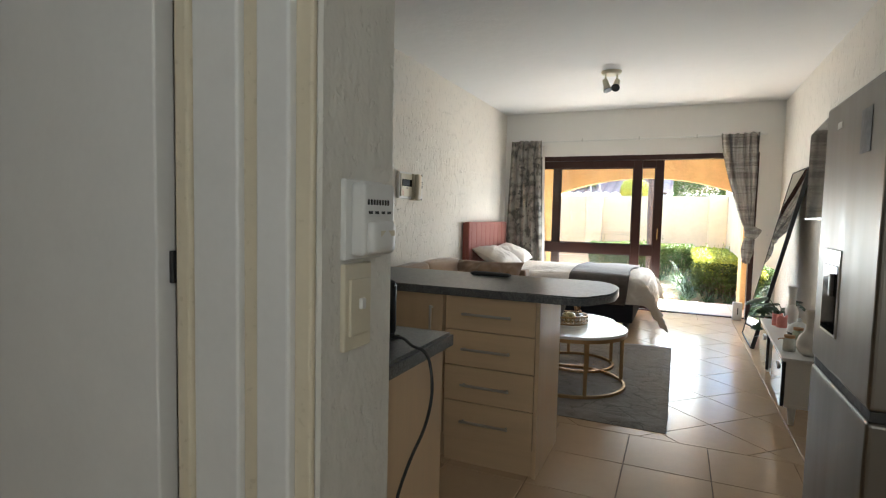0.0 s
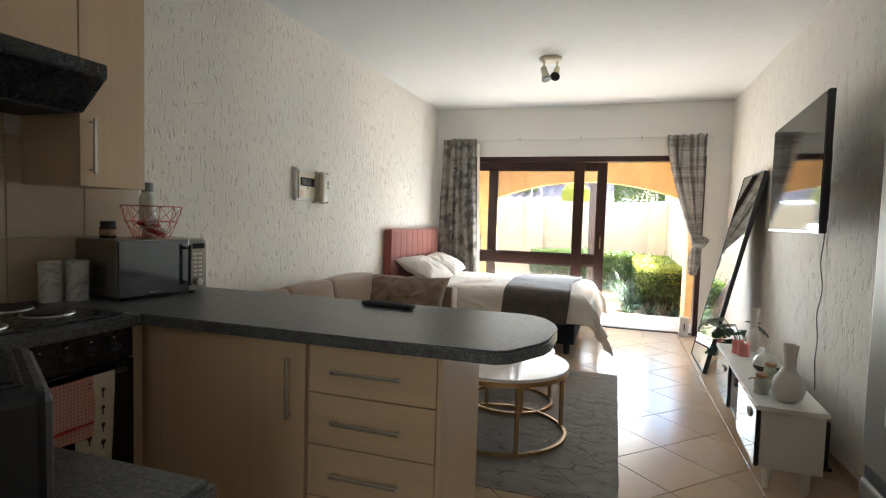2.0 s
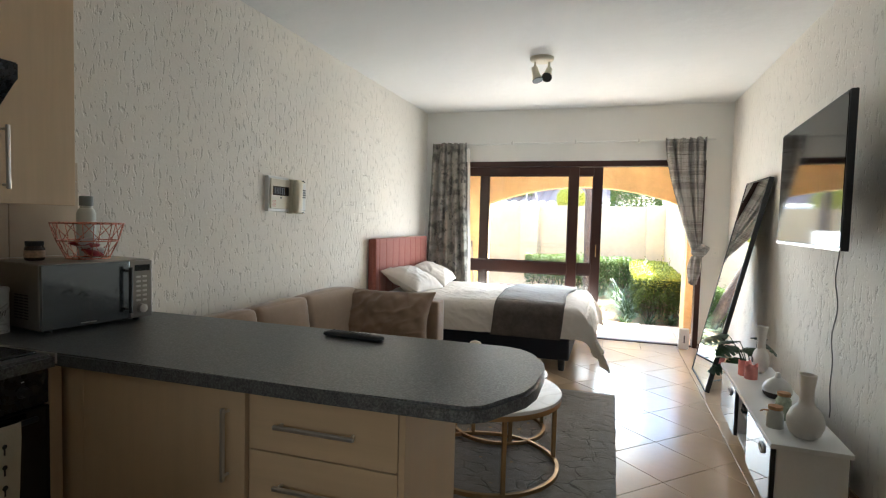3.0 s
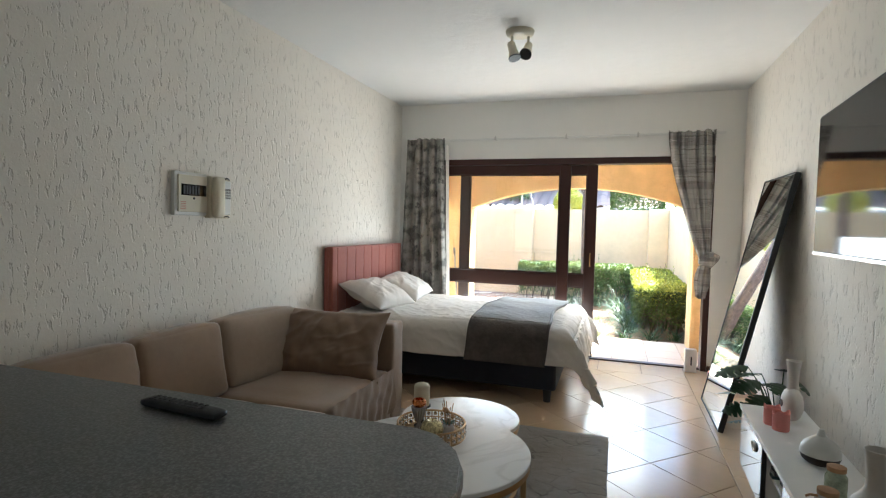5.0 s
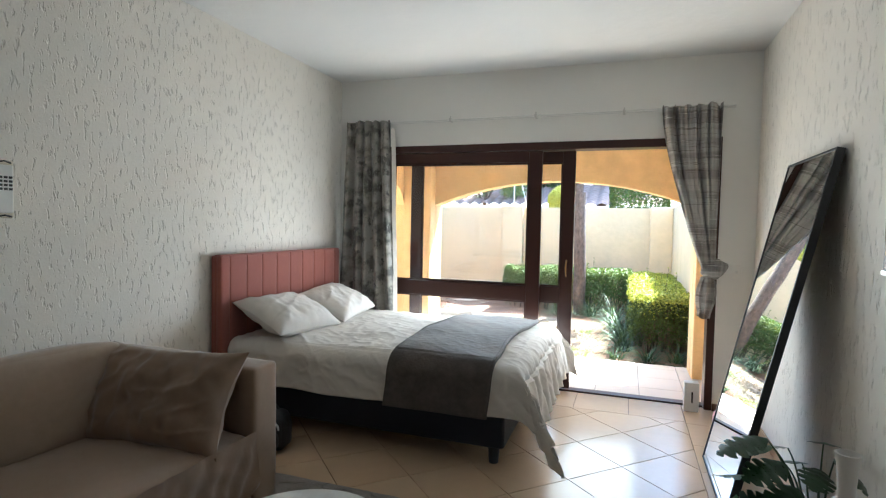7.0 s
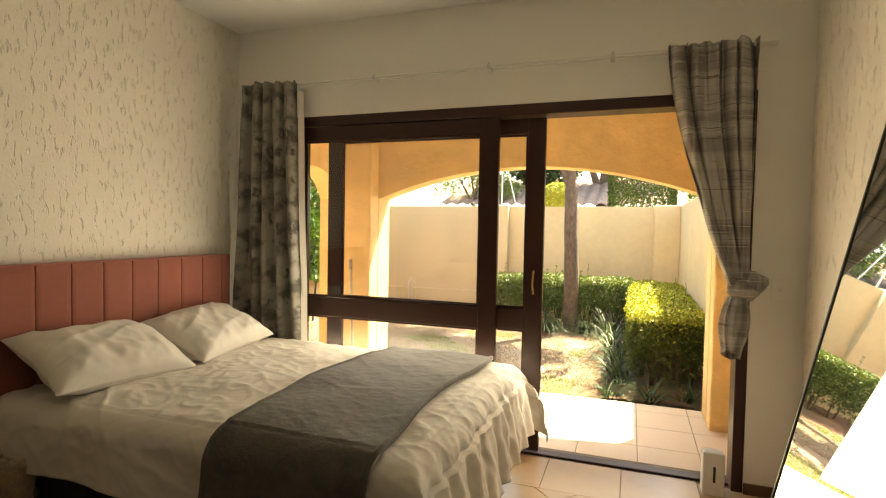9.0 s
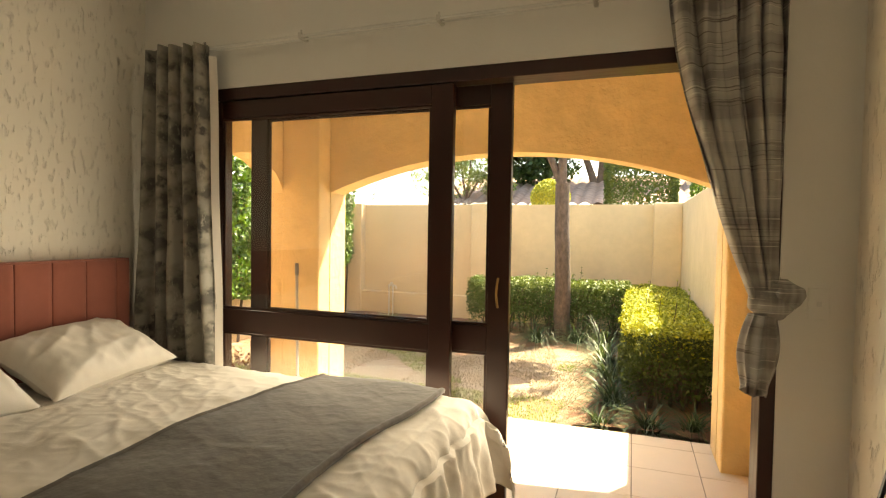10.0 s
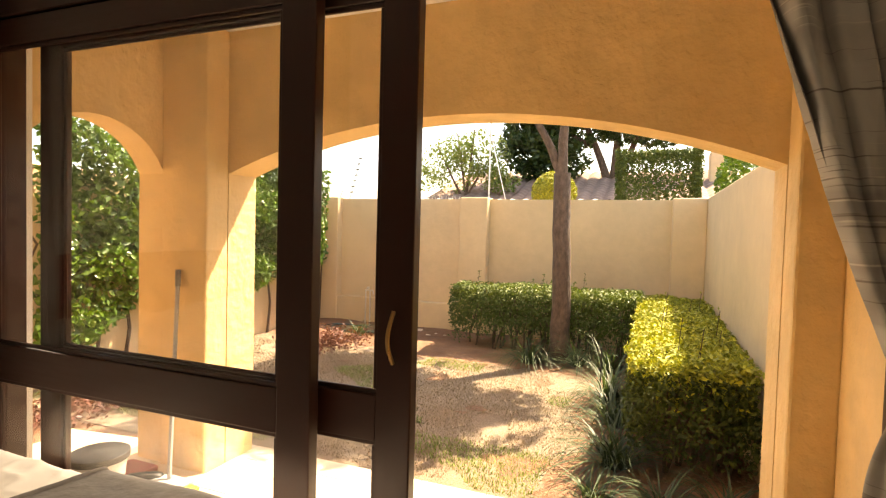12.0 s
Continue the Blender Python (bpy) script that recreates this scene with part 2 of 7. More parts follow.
def add_tube(bm, pts, r, seg=8, closed=False):
    pts = [Vector(p) for p in pts]
    n = len(pts)
    rings = []
    for i, p in enumerate(pts):
        a = pts[(i - 1) % n] if (closed or i) else p
        b = pts[(i + 1) % n] if (closed or i < n - 1) else p
        q = (b - a).to_track_quat("Z", "Y").to_matrix()
        rr = r[i] if isinstance(r, (list, tuple)) else r
        rings.append([bm.verts.new(p + q @ Vector((rr * math.cos(2 * math.pi * k / seg), rr * math.sin(2 * math.pi * k / seg), 0))) for k in range(seg)])
    def link(A, B):
        best = min(range(seg), key=lambda s: sum((A[k].co - B[(k + s) % seg].co).length for k in range(0, seg, 2)))
        for k in range(seg):
            bm.faces.new((A[k], A[(k + 1) % seg], B[(k + 1 + best) % seg], B[(k + best) % seg]))
    for A, B in zip(rings, rings[1:]):
        link(A, B)
    if closed:
        link(rings[-1], rings[0])
    else:
        bm.faces.new(list(reversed(rings[0])))
        bm.faces.new(rings[-1])
    return bm


def tube(pts, r, seg=8, closed=False):
    return add_tube(bmesh.new(), pts, r, seg, closed)


def add_prism(bm, outline, z0, z1, bevel=0.0):
    """An upright prism over an outline in plan."""
    lo = [bm.verts.new((x, y, z0)) for x, y in outline]
    hi = [bm.verts.new((x, y, z1)) for x, y in outline]
    n = len(outline)
    top = bm.faces.new(hi)
    bm.faces.new(list(reversed(lo)))
    for i in range(n):
        bm.faces.new((lo[i], lo[(i + 1) % n], hi[(i + 1) % n], hi[i]))
    if bevel:
        bmesh.ops.bevel(bm, geom=list(top.edges), offset=bevel, segments=2, affect="EDGES")
    return bm


def prism(outline, z0, z1, bevel=0.0):
    return add_prism(bmesh.new(), outline, z0, z1, bevel)


def grid_surface(nu, nv, fn):
    """A sheet of nu by nv quads whose corners are fn(u, v), 0 to 1."""
    bm = bmesh.new()
    vs = [[bm.verts.new(fn(i / nu, j / nv)) for j in range(nv + 1)] for i in range(nu + 1)]
    for i in range(nu):
        for j in range(nv):
            bm.faces.new((vs[i][j], vs[i + 1][j], vs[i + 1][j + 1], vs[i][j + 1]))
    return bm


def fn_noise(x, y, z=0.0):
    return noise.noise(Vector((x, y, z)))


# ---- the room ----
ROOM_W, ROOM_H, DOOR_Y = 3.54, 2.74, 7.0
setting("floor_slab", box((-0.22, -2.4, -0.20), (3.76, 7.22, -0.006)), M_GROUT, "dark grout bed under cream ceramic floor tiles")
setting("wall_west", box((-0.22, -2.4, -0.2), (0.0, 7.22, 2.9)), M_WALL, "white rough plaster wall with dragged pits")
setting("wall_east", box((ROOM_W, -2.4, -0.2), (3.76, 7.22, 2.9)), M_WALL, "white rough plaster wall with dragged pits")
setting("wall_south", box((0.0, -2.4, -0.2), (ROOM_W, -2.2, 2.9)), M_WALL, "white rough plaster wall behind the entrance")
OPEN_L, OPEN_R, OPEN_T = 0.46, 3.29, 2.12
bm = bmesh.new()
add_box(bm, (0.0, DOOR_Y, -0.2), (OPEN_L, 7.20, ROOM_H))
add_box(bm, (OPEN_R, DOOR_Y, -0.2), (ROOM_W, 7.20, ROOM_H))
add_box(bm, (OPEN_L, DOOR_Y, OPEN_T), (OPEN_R, 7.20, ROOM_H))
setting("wall_north", bm, M_WALL_S, "smooth white wall round the wide sliding door")
setting("ceiling", box((0.0, -2.2, ROOM_H), (ROOM_W, 7.0, 2.9)), M_CEIL, "white stippled plaster ceiling")
setting("wall_partition", box((0.0, 0.0, 0.0), (1.865, 0.245, ROOM_H), 0.006), M_WALL_END, "short white rough plaster partition ending beside the entrance")


# ---- the sliding door ----
def sliding_door():
    d = thing("door_1", "dark red-brown wooden sliding glass door, partly open", "sliding door", kind="structure")
    y0, y1 = 7.005, 7.15
    part("frame_head", box((OPEN_L, y0, 2.055), (OPEN_R, y1, OPEN_T), 0.003), M_FRAME_X, d)
    part("frame_jamb", box((OPEN_L, y0, 0.0), (OPEN_L + 0.05, y1, 2.055), 0.003), M_FRAME, d)
    part("frame_jamb", box((OPEN_R - 0.055, y0, 0.0), (OPEN_R, y1, 2.055), 0.003), M_FRAME, d)
    part("threshold", box((OPEN_L, 7.075, -0.004), (OPEN_R, y1, 0.010), 0.003), M_FRAME_X, d)

    def leaf(name, xl, xr, ya, yb, sl, sr, label):
        p = part(name, box((xl, ya, 0.02), (xl + sl, yb, 2.05), 0.004, 2), M_FRAME, d, label)
        part("stile", box((xr - sr, ya, 0.02), (xr, yb, 2.05), 0.004, 2), M_FRAME, p)
        for z0, z1 in ((0.02, 0.16), (0.76, 0.89), (1.955, 2.05)):
            part("rail", box((xl + sl, ya + 0.002, z0), (xr - sr, yb - 0.002, z1), 0.004, 2), M_FRAME_X, p)
        for z0, z1 in ((0.16, 0.76), (0.89, 1.955)):
            g = part("pane", box((xl + sl, (ya + yb) / 2 - 0.003, z0), (xr - sr, (ya + yb) / 2 + 0.003, z1)), M_GLASS, p, "clear window glass")
            g.visible_shadow = False
            for xa, xb, za, zb in ((xl + sl, xr - sr, z0, z0 + 0.014), (xl + sl, xr - sr, z1 - 0.014, z1), (xl + sl, xl + sl + 0.014, z0 + 0.014, z1 - 0.014), (xr - sr - 0.014, xr - sr, z0 + 0.014, z1 - 0.014)):
                part("glazing_bead", box((xa, ya + 0.010, za), (xb, ya + 0.019, zb), 0.003), M_FRAME_X, p)
        return p

    leaf("fixed_leaf", 0.512, 1.925, 7.012, 7.055, 0.045, 0.112, "fixed glazed panel in dark wood")
    s = leaf("sliding_leaf", 0.70, 2.195, 7.080, 7.122, 0.11, 0.105, "sliding glazed panel pushed open")
    brass = mat("aged_brass", (0.42, 0.28, 0.13), 0.35, 1.0, var=0.2)
    arc = [(2.143, 7.075 - 0.034 * math.sin(math.pi * i / 12), 0.985 + 0.14 * i / 12) for i in range(13)]
    part("handle", tube(arc, 0.006, 8), brass, s, "curved brass pull handle", True)


sliding_door()


# ---- patio and garden shell ----
GZ = -0.10
setting("ground", box((-400, -400, -0.6), (400, 400, GZ - 0.01)), M_SOIL, "bare brown earth stretching away")
setting("patio_slab", box((0.0, 7.15, -0.3), (3.5, 8.44, -0.028)), M_GROUT, "concrete slab under patio tiles")


def arch_wall(length, thick, z0, z1, spring, rise, margin_a, margin_b, seg=32):
    """A wall along x from 0 to length with one segmental arch through it, from margin_a to length - margin_b."""
    a, b = margin_a, length - margin_b
    half, mid = (b - a) / 2, (a + b) / 2
    rad = (half * half + rise * rise) / (2 * rise)
    curve = []
    for i in range(seg + 1):
        x = a + (b - a) * i / seg
        curve.append((x, spring + math.sqrt(max(0.0, rad * rad - (x - mid) ** 2)) - (rad - rise)))
    bm = bmesh.new()
    def flat(y, flip):
        def face(pts):
            vs = [bm.verts.new((x, y, z)) for x, z in pts]
            bm.faces.new(list(reversed(vs)) if flip else vs)
        face([(0, z0), (a, z0), (a, spring), (0, spring)])
        face([(b, z0), (length, z0), (length, spring), (b, spring)])
        face([(0, spring), (a, spring)] + curve[1:-1] + [(b, spring), (length, spring), (length, z1), (0, z1)])
    flat(0.0, False)
    flat(thick, True)
    rim = [(a, z0)] + curve + [(b, z0)]
    for (x0, q0), (x1, q1) in zip(rim, rim[1:]):
        bm.faces.new([bm.verts.new(p) for p in ((x0, 0, q0), (x0, thick, q0), (x1, thick, q1), (x1, 0, q1))])
    for x in (0.0, length):
        bm.faces.new([bm.verts.new(p) for p in ((x, 0, z0), (x, thick, z0), (x, thick, z1), (x, 0, z1))])
    bmesh.ops.remove_doubles(bm, verts=bm.verts[:], dist=1e-5)
    bmesh.ops.recalc_face_normals(bm, faces=bm.faces[:])
    return bm


w = setting("patio_arch_front", arch_wall(3.42, 0.22, -0.3, 2.9, 1.63, 0.26, 0.43, 0.29), M_OCHRE, "ochre plastered wall with a wide flat arch to the garden")
w.location = (0.12, 8.17, 0.0)
w = setting("patio_arch_side", arch_wall(0.96, 0.19, -0.3, 2.9, 1.62, 0.25, 0.05, 0.14), M_OCHRE, "ochre plastered side wall with a small arch")
w.matrix_basis = pose(0.225, 7.205, 0, 0, 0, 90)
setting("patio_pilaster", box((0.222, 8.012, -0.3), (0.548, 8.172, 2.42), 0.012, 2), M_OCHRE, "ochre plastered corner pilaster of the patio")
setting("patio_pilaster_right", box((3.252, 8.0, -0.3), (3.41, 8.172, 2.42), 0.012, 2), M_OCHRE, "ochre plastered pilaster beside the wide arch")
setting("patio_wall_right", box((3.405, 7.20, -0.3), (3.54, 8.17, 2.9), 0.01), M_OCHRE, "ochre plastered wall closing the patio")
setting("patio_ceiling", box((-0.3, 7.20, 2.42), (3.54, 8.41, 2.9)), M_CEIL, "white plastered patio ceiling")
setting("house_wall_outside", box((-4.0, 7.0, -0.3), (-0.22, 7.2, 2.9)), M_OCHRE, "ochre plastered outside wall of the house")
GT = 1.81
setting("garden_wall_right", box((3.40, 8.392, -0.4), (3.62, 13.1, GT), 0.01), M_GWALL, "cream plastered garden wall")
bm = bmesh.new()
add_box(bm, (-2.2, 12.98, -0.4), (3.40, 13.12, GT - 0.02))
add_box(bm, (-2.2, 12.86, -0.4), (3.40, 12.98, 0.30), 0.008)
for x0, x1 in ((0.28, 0.68), (3.02, 3.40), (-2.2, -1.7)):
    add_box(bm, (x0, 12.84, -0.4), (x1, 13.14, GT), 0.01)
setting("garden_wall_back", bm, M_GWALL, "cream plastered garden wall with shallow piers and a plinth")
setting("garden_wall_left", box((-2.24, 7.2, -0.4), (-2.02, 13.1, GT), 0.01), M_GWALL, "cream plastered garden wall behind the climber")


# ---- shapes for soft things ----
def soft_box(lo, hi, r, bulge=0.0, n=10, wrinkle=0.0, seed=0.0):
    """A padded box with rounded edges, bulging faces and slight wrinkles."""
    bm = bmesh.new()
    half = [(hi[i] - lo[i]) / 2 for i in range(3)]
    mid = [(hi[i] + lo[i]) / 2 for i in range(3)]
    ts = [math.sin((k / n - 0.5) * math.pi) for k in range(n + 1)]
    cache = {}

    def vert(p):
        key = tuple(round(c, 5) for c in p)
        if key not in cache:
            q, d = [], []
            for i in range(3):
                x = p[i] * half[i]
                inner = max(half[i] - r, 0.0)
                c = max(-inner, min(inner, x))
                q.append(c)
                d.append(x - c)
            dl = math.sqrt(sum(k * k for k in d))
            v = Vector(q)
            if dl > 1e-9:
                lim = max(abs(k) for k in d)
                v += Vector(d) / dl * lim
            for i in range(3):
                j, k = (i + 1) % 3, (i + 2) % 3
                v[i] += bulge * p[i] * (1 - p[j] ** 2) * (1 - p[k] ** 2)
            if wrinkle:
                w = v * 7.0 + Vector((seed, seed * 2, seed * 3))
                v += Vector(p).normalized() * wrinkle * (noise.noise(w) + 0.5 * noise.noise(w * 2.3))
            cache[key] = bm.verts.new(v + Vector(mid))
        return cache[key]

    for axis in range(3):
        for sgn in (-1, 1):
            for a in range(n):
                for b in range(n):
                    pts = []
                    for da, db in ((0, 0), (1, 0), (1, 1), (0, 1)):
                        p = [0, 0, 0]
                        p[axis] = sgn
                        p[(axis + 1) % 3], p[(axis + 2) % 3] = ts[a + da], ts[b + db]
                        pts.append(vert(p))
                    bm.faces.new(pts if sgn > 0 else list(reversed(pts)))
    return bm


def pillow(w, h, t, seed=0.0, n=22, ears=0.10, wr=0.012):
    """A stuffed pillow lying in the xy plane, seams round the rim."""
    bm = bmesh.new()
    def side(sgn):
        rows = []
        for i in range(n + 1):
            row = []
            for j in range(n + 1):
                u, v = 2 * i / n - 1, 2 * j / n - 1
                prof = max(0.0, (1 - abs(u) ** 3.2)) ** 0.55 * max(0.0, (1 - abs(v) ** 3.2)) ** 0.55
                pin = 1 - ears * (1 - abs(u) ** 2) * abs(v) ** 3
                pin2 = 1 - ears * (1 - abs(v) ** 2) * abs(u) ** 3
                x, y = u * w / 2 * pin2, v * h / 2 * pin
                k = noise.noise(Vector((x * 9 + seed, y * 9, seed))) + 0.6 * noise.noise(Vector((x * 22, y * 14 + seed, seed)))
                rg = max(0.0, 1 - 2.4 * abs(noise.noise(Vector((x * 3 + y * 2 + seed, y * 10 - x * 4, seed + 4))))) ** 2
                pull = 0.5 * math.sin(9 * math.atan2(v, u) + seed) * max(0.0, (u * u + v * v) - 0.5)
                z = sgn * (t / 2) * prof + wr * (0.7 * k + 0.35 * rg + pull * min(1.0, prof * 3)) * (0.35 + prof)
                row.append((x, y, z))
            rows.append(row)
        return rows
    top, bot = side(1), side(-1)
    vt = [[bm.verts.new(p) for p in row] for row in top]
    vb = [[bm.verts.new(p) for p in row] for row in bot]
    for i in range(n):
        for j in range(n):
            bm.faces.new((vt[i][j], vt[i + 1][j], vt[i + 1][j + 1], vt[i][j + 1]))
            bm.faces.new((vb[i][j], vb[i][j + 1], vb[i + 1][j + 1], vb[i + 1][j]))
    rim = [(i, 0) for i in range(n)] + [(n, j) for j in range(n)] + [(n - i, n) for i in range(n)] + [(0, n - j) for j in range(n)]
    for (a, b), (c, d) in zip(rim, rim[1:] + rim[:1]):
        bm.faces.new((vb[a][b], vb[c][d], vt[c][d], vt[a][b]))
    return bm


# ---- materials of the things inside ----
def rug_pile():
    """Short grey-brown pile with worn, wandering dark creases."""
    m, nt, ns, ln, b = nodes_of("worn_grey_pile")
    v = position(nt)
    bend = ns.new("ShaderNodeTexNoise")
    bend.inputs["Scale"].default_value, bend.inputs["Detail"].default_value = 4.0, 4.0
    ln.new(v, bend.inputs["Vector"])
    off = ns.new("ShaderNodeVectorMath")
    off.operation = "MULTIPLY_ADD"
    off.inputs[1].default_value = (0.22, 0.22, 0.0)
    ln.new(bend.outputs["Color"], off.inputs[0])
    ln.new(position(nt, 1.0, 1.5, 1.0), off.inputs[2])
    vo = ns.new("ShaderNodeTexVoronoi")
    vo.feature = "DISTANCE_TO_EDGE"
    vo.inputs["Scale"].default_value = 6.5
    ln.new(off.outputs[0], vo.inputs["Vector"])
    crack = maprange(nt, vo.outputs["Distance"], 0.0, 0.045, 1.0, 0.0)
    keep = maprange(nt, noise_tex(nt, v, 7.0, 3.0), 0.40, 0.58)
    mul = ns.new("ShaderNodeMath")
    mul.operation = "MULTIPLY"
    ln.new(crack, mul.inputs[0])
    ln.new(keep, mul.inputs[1])
    blot = ramp(nt, noise_tex(nt, v, 5.0, 6.0, 0.65), [(0.3, (0.165, 0.138, 0.115)), (0.55, (0.235, 0.205, 0.175)), (0.75, (0.305, 0.270, 0.235))])
    fine = noise_tex(nt, v, 300.0, 2.0, 0.7)
    col = mix(nt, 0.3, blot, ramp(nt, fine, [(0.3, (0.12, 0.10, 0.085)), (0.7, (0.34, 0.30, 0.26))]))
    ln.new(mix(nt, mul.outputs[0], col, (0.085, 0.070, 0.058)), b.inputs["Base Color"])
    b.inputs["Roughness"].default_value = 0.95
    b.inputs["Sheen Weight"].default_value, b.inputs["Sheen Roughness"].default_value = 0.25, 0.5
    n1 = add_bump(nt, b, maprange(nt, mul.outputs[0], 0.0, 1.0, 1.0, 0.0), 0.6, 0.006)
    add_bump(nt, b, fine, 0.6, 0.004, n1)
    return m


M_UNIT = wood("beech_laminate", (0.63, 0.46, 0.285), 0.38, "z", 0.10, 10.0)
M_UNIT_X = wood("beech_laminate_across", (0.63, 0.46, 0.285), 0.38, "x", 0.10, 10.0)
M_GRANITE = granite("speckled_grey_worktop")
M_STEEL = mat("brushed_steel", (0.30, 0.28, 0.255), 0.36, 1.0, var=0.03, scale=2.0, bump=0.0, rvar=0.04)
M_HANDLE = mat("satin_nickel", (0.62, 0.60, 0.57), 0.38, 0.9, var=0.03, bump=0.0)
M_BLACK = mat("black_enamel", (0.012, 0.012, 0.013), 0.28, var=0.2, bump=0.03)
M_BLACKM = mat("black_plastic", (0.02, 0.02, 0.021), 0.5, var=0.2)
M_BGLASS = mat("black_glass", (0.006, 0.006, 0.007), 0.06, var=0.1, bump=0.0, rvar=0.01)
M_WPLAST = mat("white_plastic", (0.74, 0.73, 0.70), 0.4, var=0.04, bump=0.04)
M_CPLAST = mat("yellowed_plastic", (0.66, 0.60, 0.46), 0.45, var=0.06, bump=0.05)
M_SPLASH = tile_mat("splashback_tile", (0.60, 0.49, 0.36), 0.30)
M_GOLD = mat("gold_metal", (0.46, 0.30, 0.15), 0.40, 1.0, var=0.08, bump=0.03)
M_ROSE = mat("rose_gold_wire", (0.72, 0.32, 0.24), 0.3, 1.0, var=0.08, bump=0.0)
M_MARBLE = marble("white_marble", (0.76, 0.75, 0.73), (0.50, 0.48, 0.46), 2.2, 0.22)
M_TINM = marble("marbled_tin", (0.72, 0.70, 0.66), (0.10, 0.075, 0.06), 9.0, 0.3)
M_SOFA = cloth("taupe_suede", (0.285, 0.188, 0.118), var=0.10, sheen=0.5, bump=0.15)
M_SOFA_P = cloth("pale_taupe_suede", (0.37, 0.275, 0.20), var=0.10, sheen=0.5, bump=0.15)
M_SOFA_D = cloth("taupe_slipcover", (0.235, 0.152, 0.095), var=0.10, sheen=0.4, bump=0.25)
M_PINK = cloth("dusty_pink_velvet", (0.30, 0.092, 0.066), var=0.10, sheen=0.30, bump=0.10)
M_SHEET = cloth("white_cotton", (0.66, 0.61, 0.55), var=0.03, sheen=0.1, bump=0.25)
M_THROW = cloth("grey_plush_throw", (0.078, 0.063, 0.053), weave=260.0, var=0.34, sheen=0.2, bump=0.9, scale=9.0)
M_NAVY = cloth("navy_bed_base_fabric", (0.012, 0.014, 0.022), var=0.15, sheen=0.2, bump=0.1)
M_RUG = rug_pile()
M_CERAM = mat("matt_white_ceramic", (0.72, 0.68, 0.63), 0.6, var=0.05, bump=0.3, bscale=220.0)
M_WAX = mat("ivory_wax", (0.72, 0.64, 0.46), 0.5, var=0.05)
M_PWAX = mat("pink_wax", (0.72, 0.26, 0.22), 0.45, var=0.08)
M_LEAF = mat("glossy_leaf", (0.016, 0.048, 0.014), 0.35, var=0.3, scale=14.0)
M_CORK = mat("cork_lid", (0.42, 0.24, 0.12), 0.8, var=0.2, scale=40.0)
M_MIRROR = mat("mirror_silver", (0.86, 0.88, 0.87), 0.015, 1.0, var=0.01, bump=0.0, rvar=0.005)
M_CRYSTAL = mat("cut_crystal", (0.80, 0.76, 0.70), 0.06, 0.85, var=0.08, bump=0.2, bscale=120.0)


def check_cloth():
    """Red and white checked cotton."""
    m, nt, ns, ln, b = nodes_of("red_check_cotton")
    w = []
    for axis in (1, 2):
        sep = ns.new("ShaderNodeSeparateXYZ")
        ln.new(position(nt), sep.inputs[0])
        mm = ns.new("ShaderNodeMath")
        mm.operation = "PINGPONG"
        mm.inputs[1].default_value = 0.006
        ln.new(sep.outputs[axis], mm.inputs[0])
        w.append(maprange(nt, mm.outputs[0], 0.0035, 0.0042))
    c1 = mix(nt, w[0], (0.62, 0.40, 0.33), (0.55, 0.13, 0.09))
    c2 = mix(nt, w[1], (0.62, 0.44, 0.37), (0.55, 0.13, 0.09))
    ln.new(mix(nt, 0.5, c1, c2), b.inputs["Base Color"])
    b.inputs["Roughness"].default_value = 0.9
    return m


def curtain_cloth(name, checked):
    """Grey-brown curtain: broad brushed blocks, or woven check bands with thin dark lines."""
    m, nt, ns, ln, b = nodes_of(name)
    v = position(nt)
    if checked:
        wide = ramp(nt, noise_tex(nt, position(nt, 1.2, 1.2, 13), 1.0, 1.0), [(0.42, (0.19, 0.172, 0.158)), (0.50, (0.34, 0.32, 0.295)), (0.60, (0.44, 0.42, 0.385))])
        up = ramp(nt, noise_tex(nt, position(nt, 30, 3, 0.4), 1.0, 1.0), [(0.42, (0.20, 0.182, 0.168)), (0.58, (0.46, 0.435, 0.40))])
        thin = maprange(nt, noise_tex(nt, position(nt, 2.5, 2.5, 120), 1.0, 2.0), 0.60, 0.66)
        pale = maprange(nt, noise_tex(nt, position(nt, 2.0, 2.0, 95), 1.3, 2.0), 0.62, 0.68)
        col = mix(nt, pale, mix(nt, thin, mix(nt, 0.45, wide, up), (0.18, 0.155, 0.135)), (0.52, 0.49, 0.44))
    else:
        warp = noise_tex(nt, position(nt, 9, 9, 9), 1.0, 3.0)
        big = ramp(nt, noise_tex(nt, position(nt, 7, 7, 9), 1.0, 3.0, 0.5), [(0.40, (0.115, 0.105, 0.092)), (0.47, (0.235, 0.215, 0.185)), (0.58, (0.33, 0.305, 0.265))])
        bars = maprange(nt, noise_tex(nt, position(nt, 9, 9, 10), 1.0, 3.0, 0.55), 0.58, 0.66)
        speck = maprange(nt, noise_tex(nt, position(nt, 34, 34, 15), 1.0, 4.0, 0.75), 0.57, 0.66)
        col = mix(nt, speck, mix(nt, bars, big, (0.085, 0.078, 0.070)), mix(nt, warp, (0.24, 0.22, 0.19), (0.44, 0.415, 0.37)))
    ln.new(col, b.inputs["Base Color"])
    b.inputs["Roughness"].default_value = 0.85
    b.inputs["Sheen Weight"].default_value = 0.05
    add_bump(nt, b, noise_tex(nt, v, 500.0, 1.0), 0.2, 0.001)
    return m


M_CHECK = check_cloth()
M_CURTAIN, M_CURTAIN_R = curtain_cloth("brushed_block_curtain", False), curtain_cloth("woven_check_curtain", True)


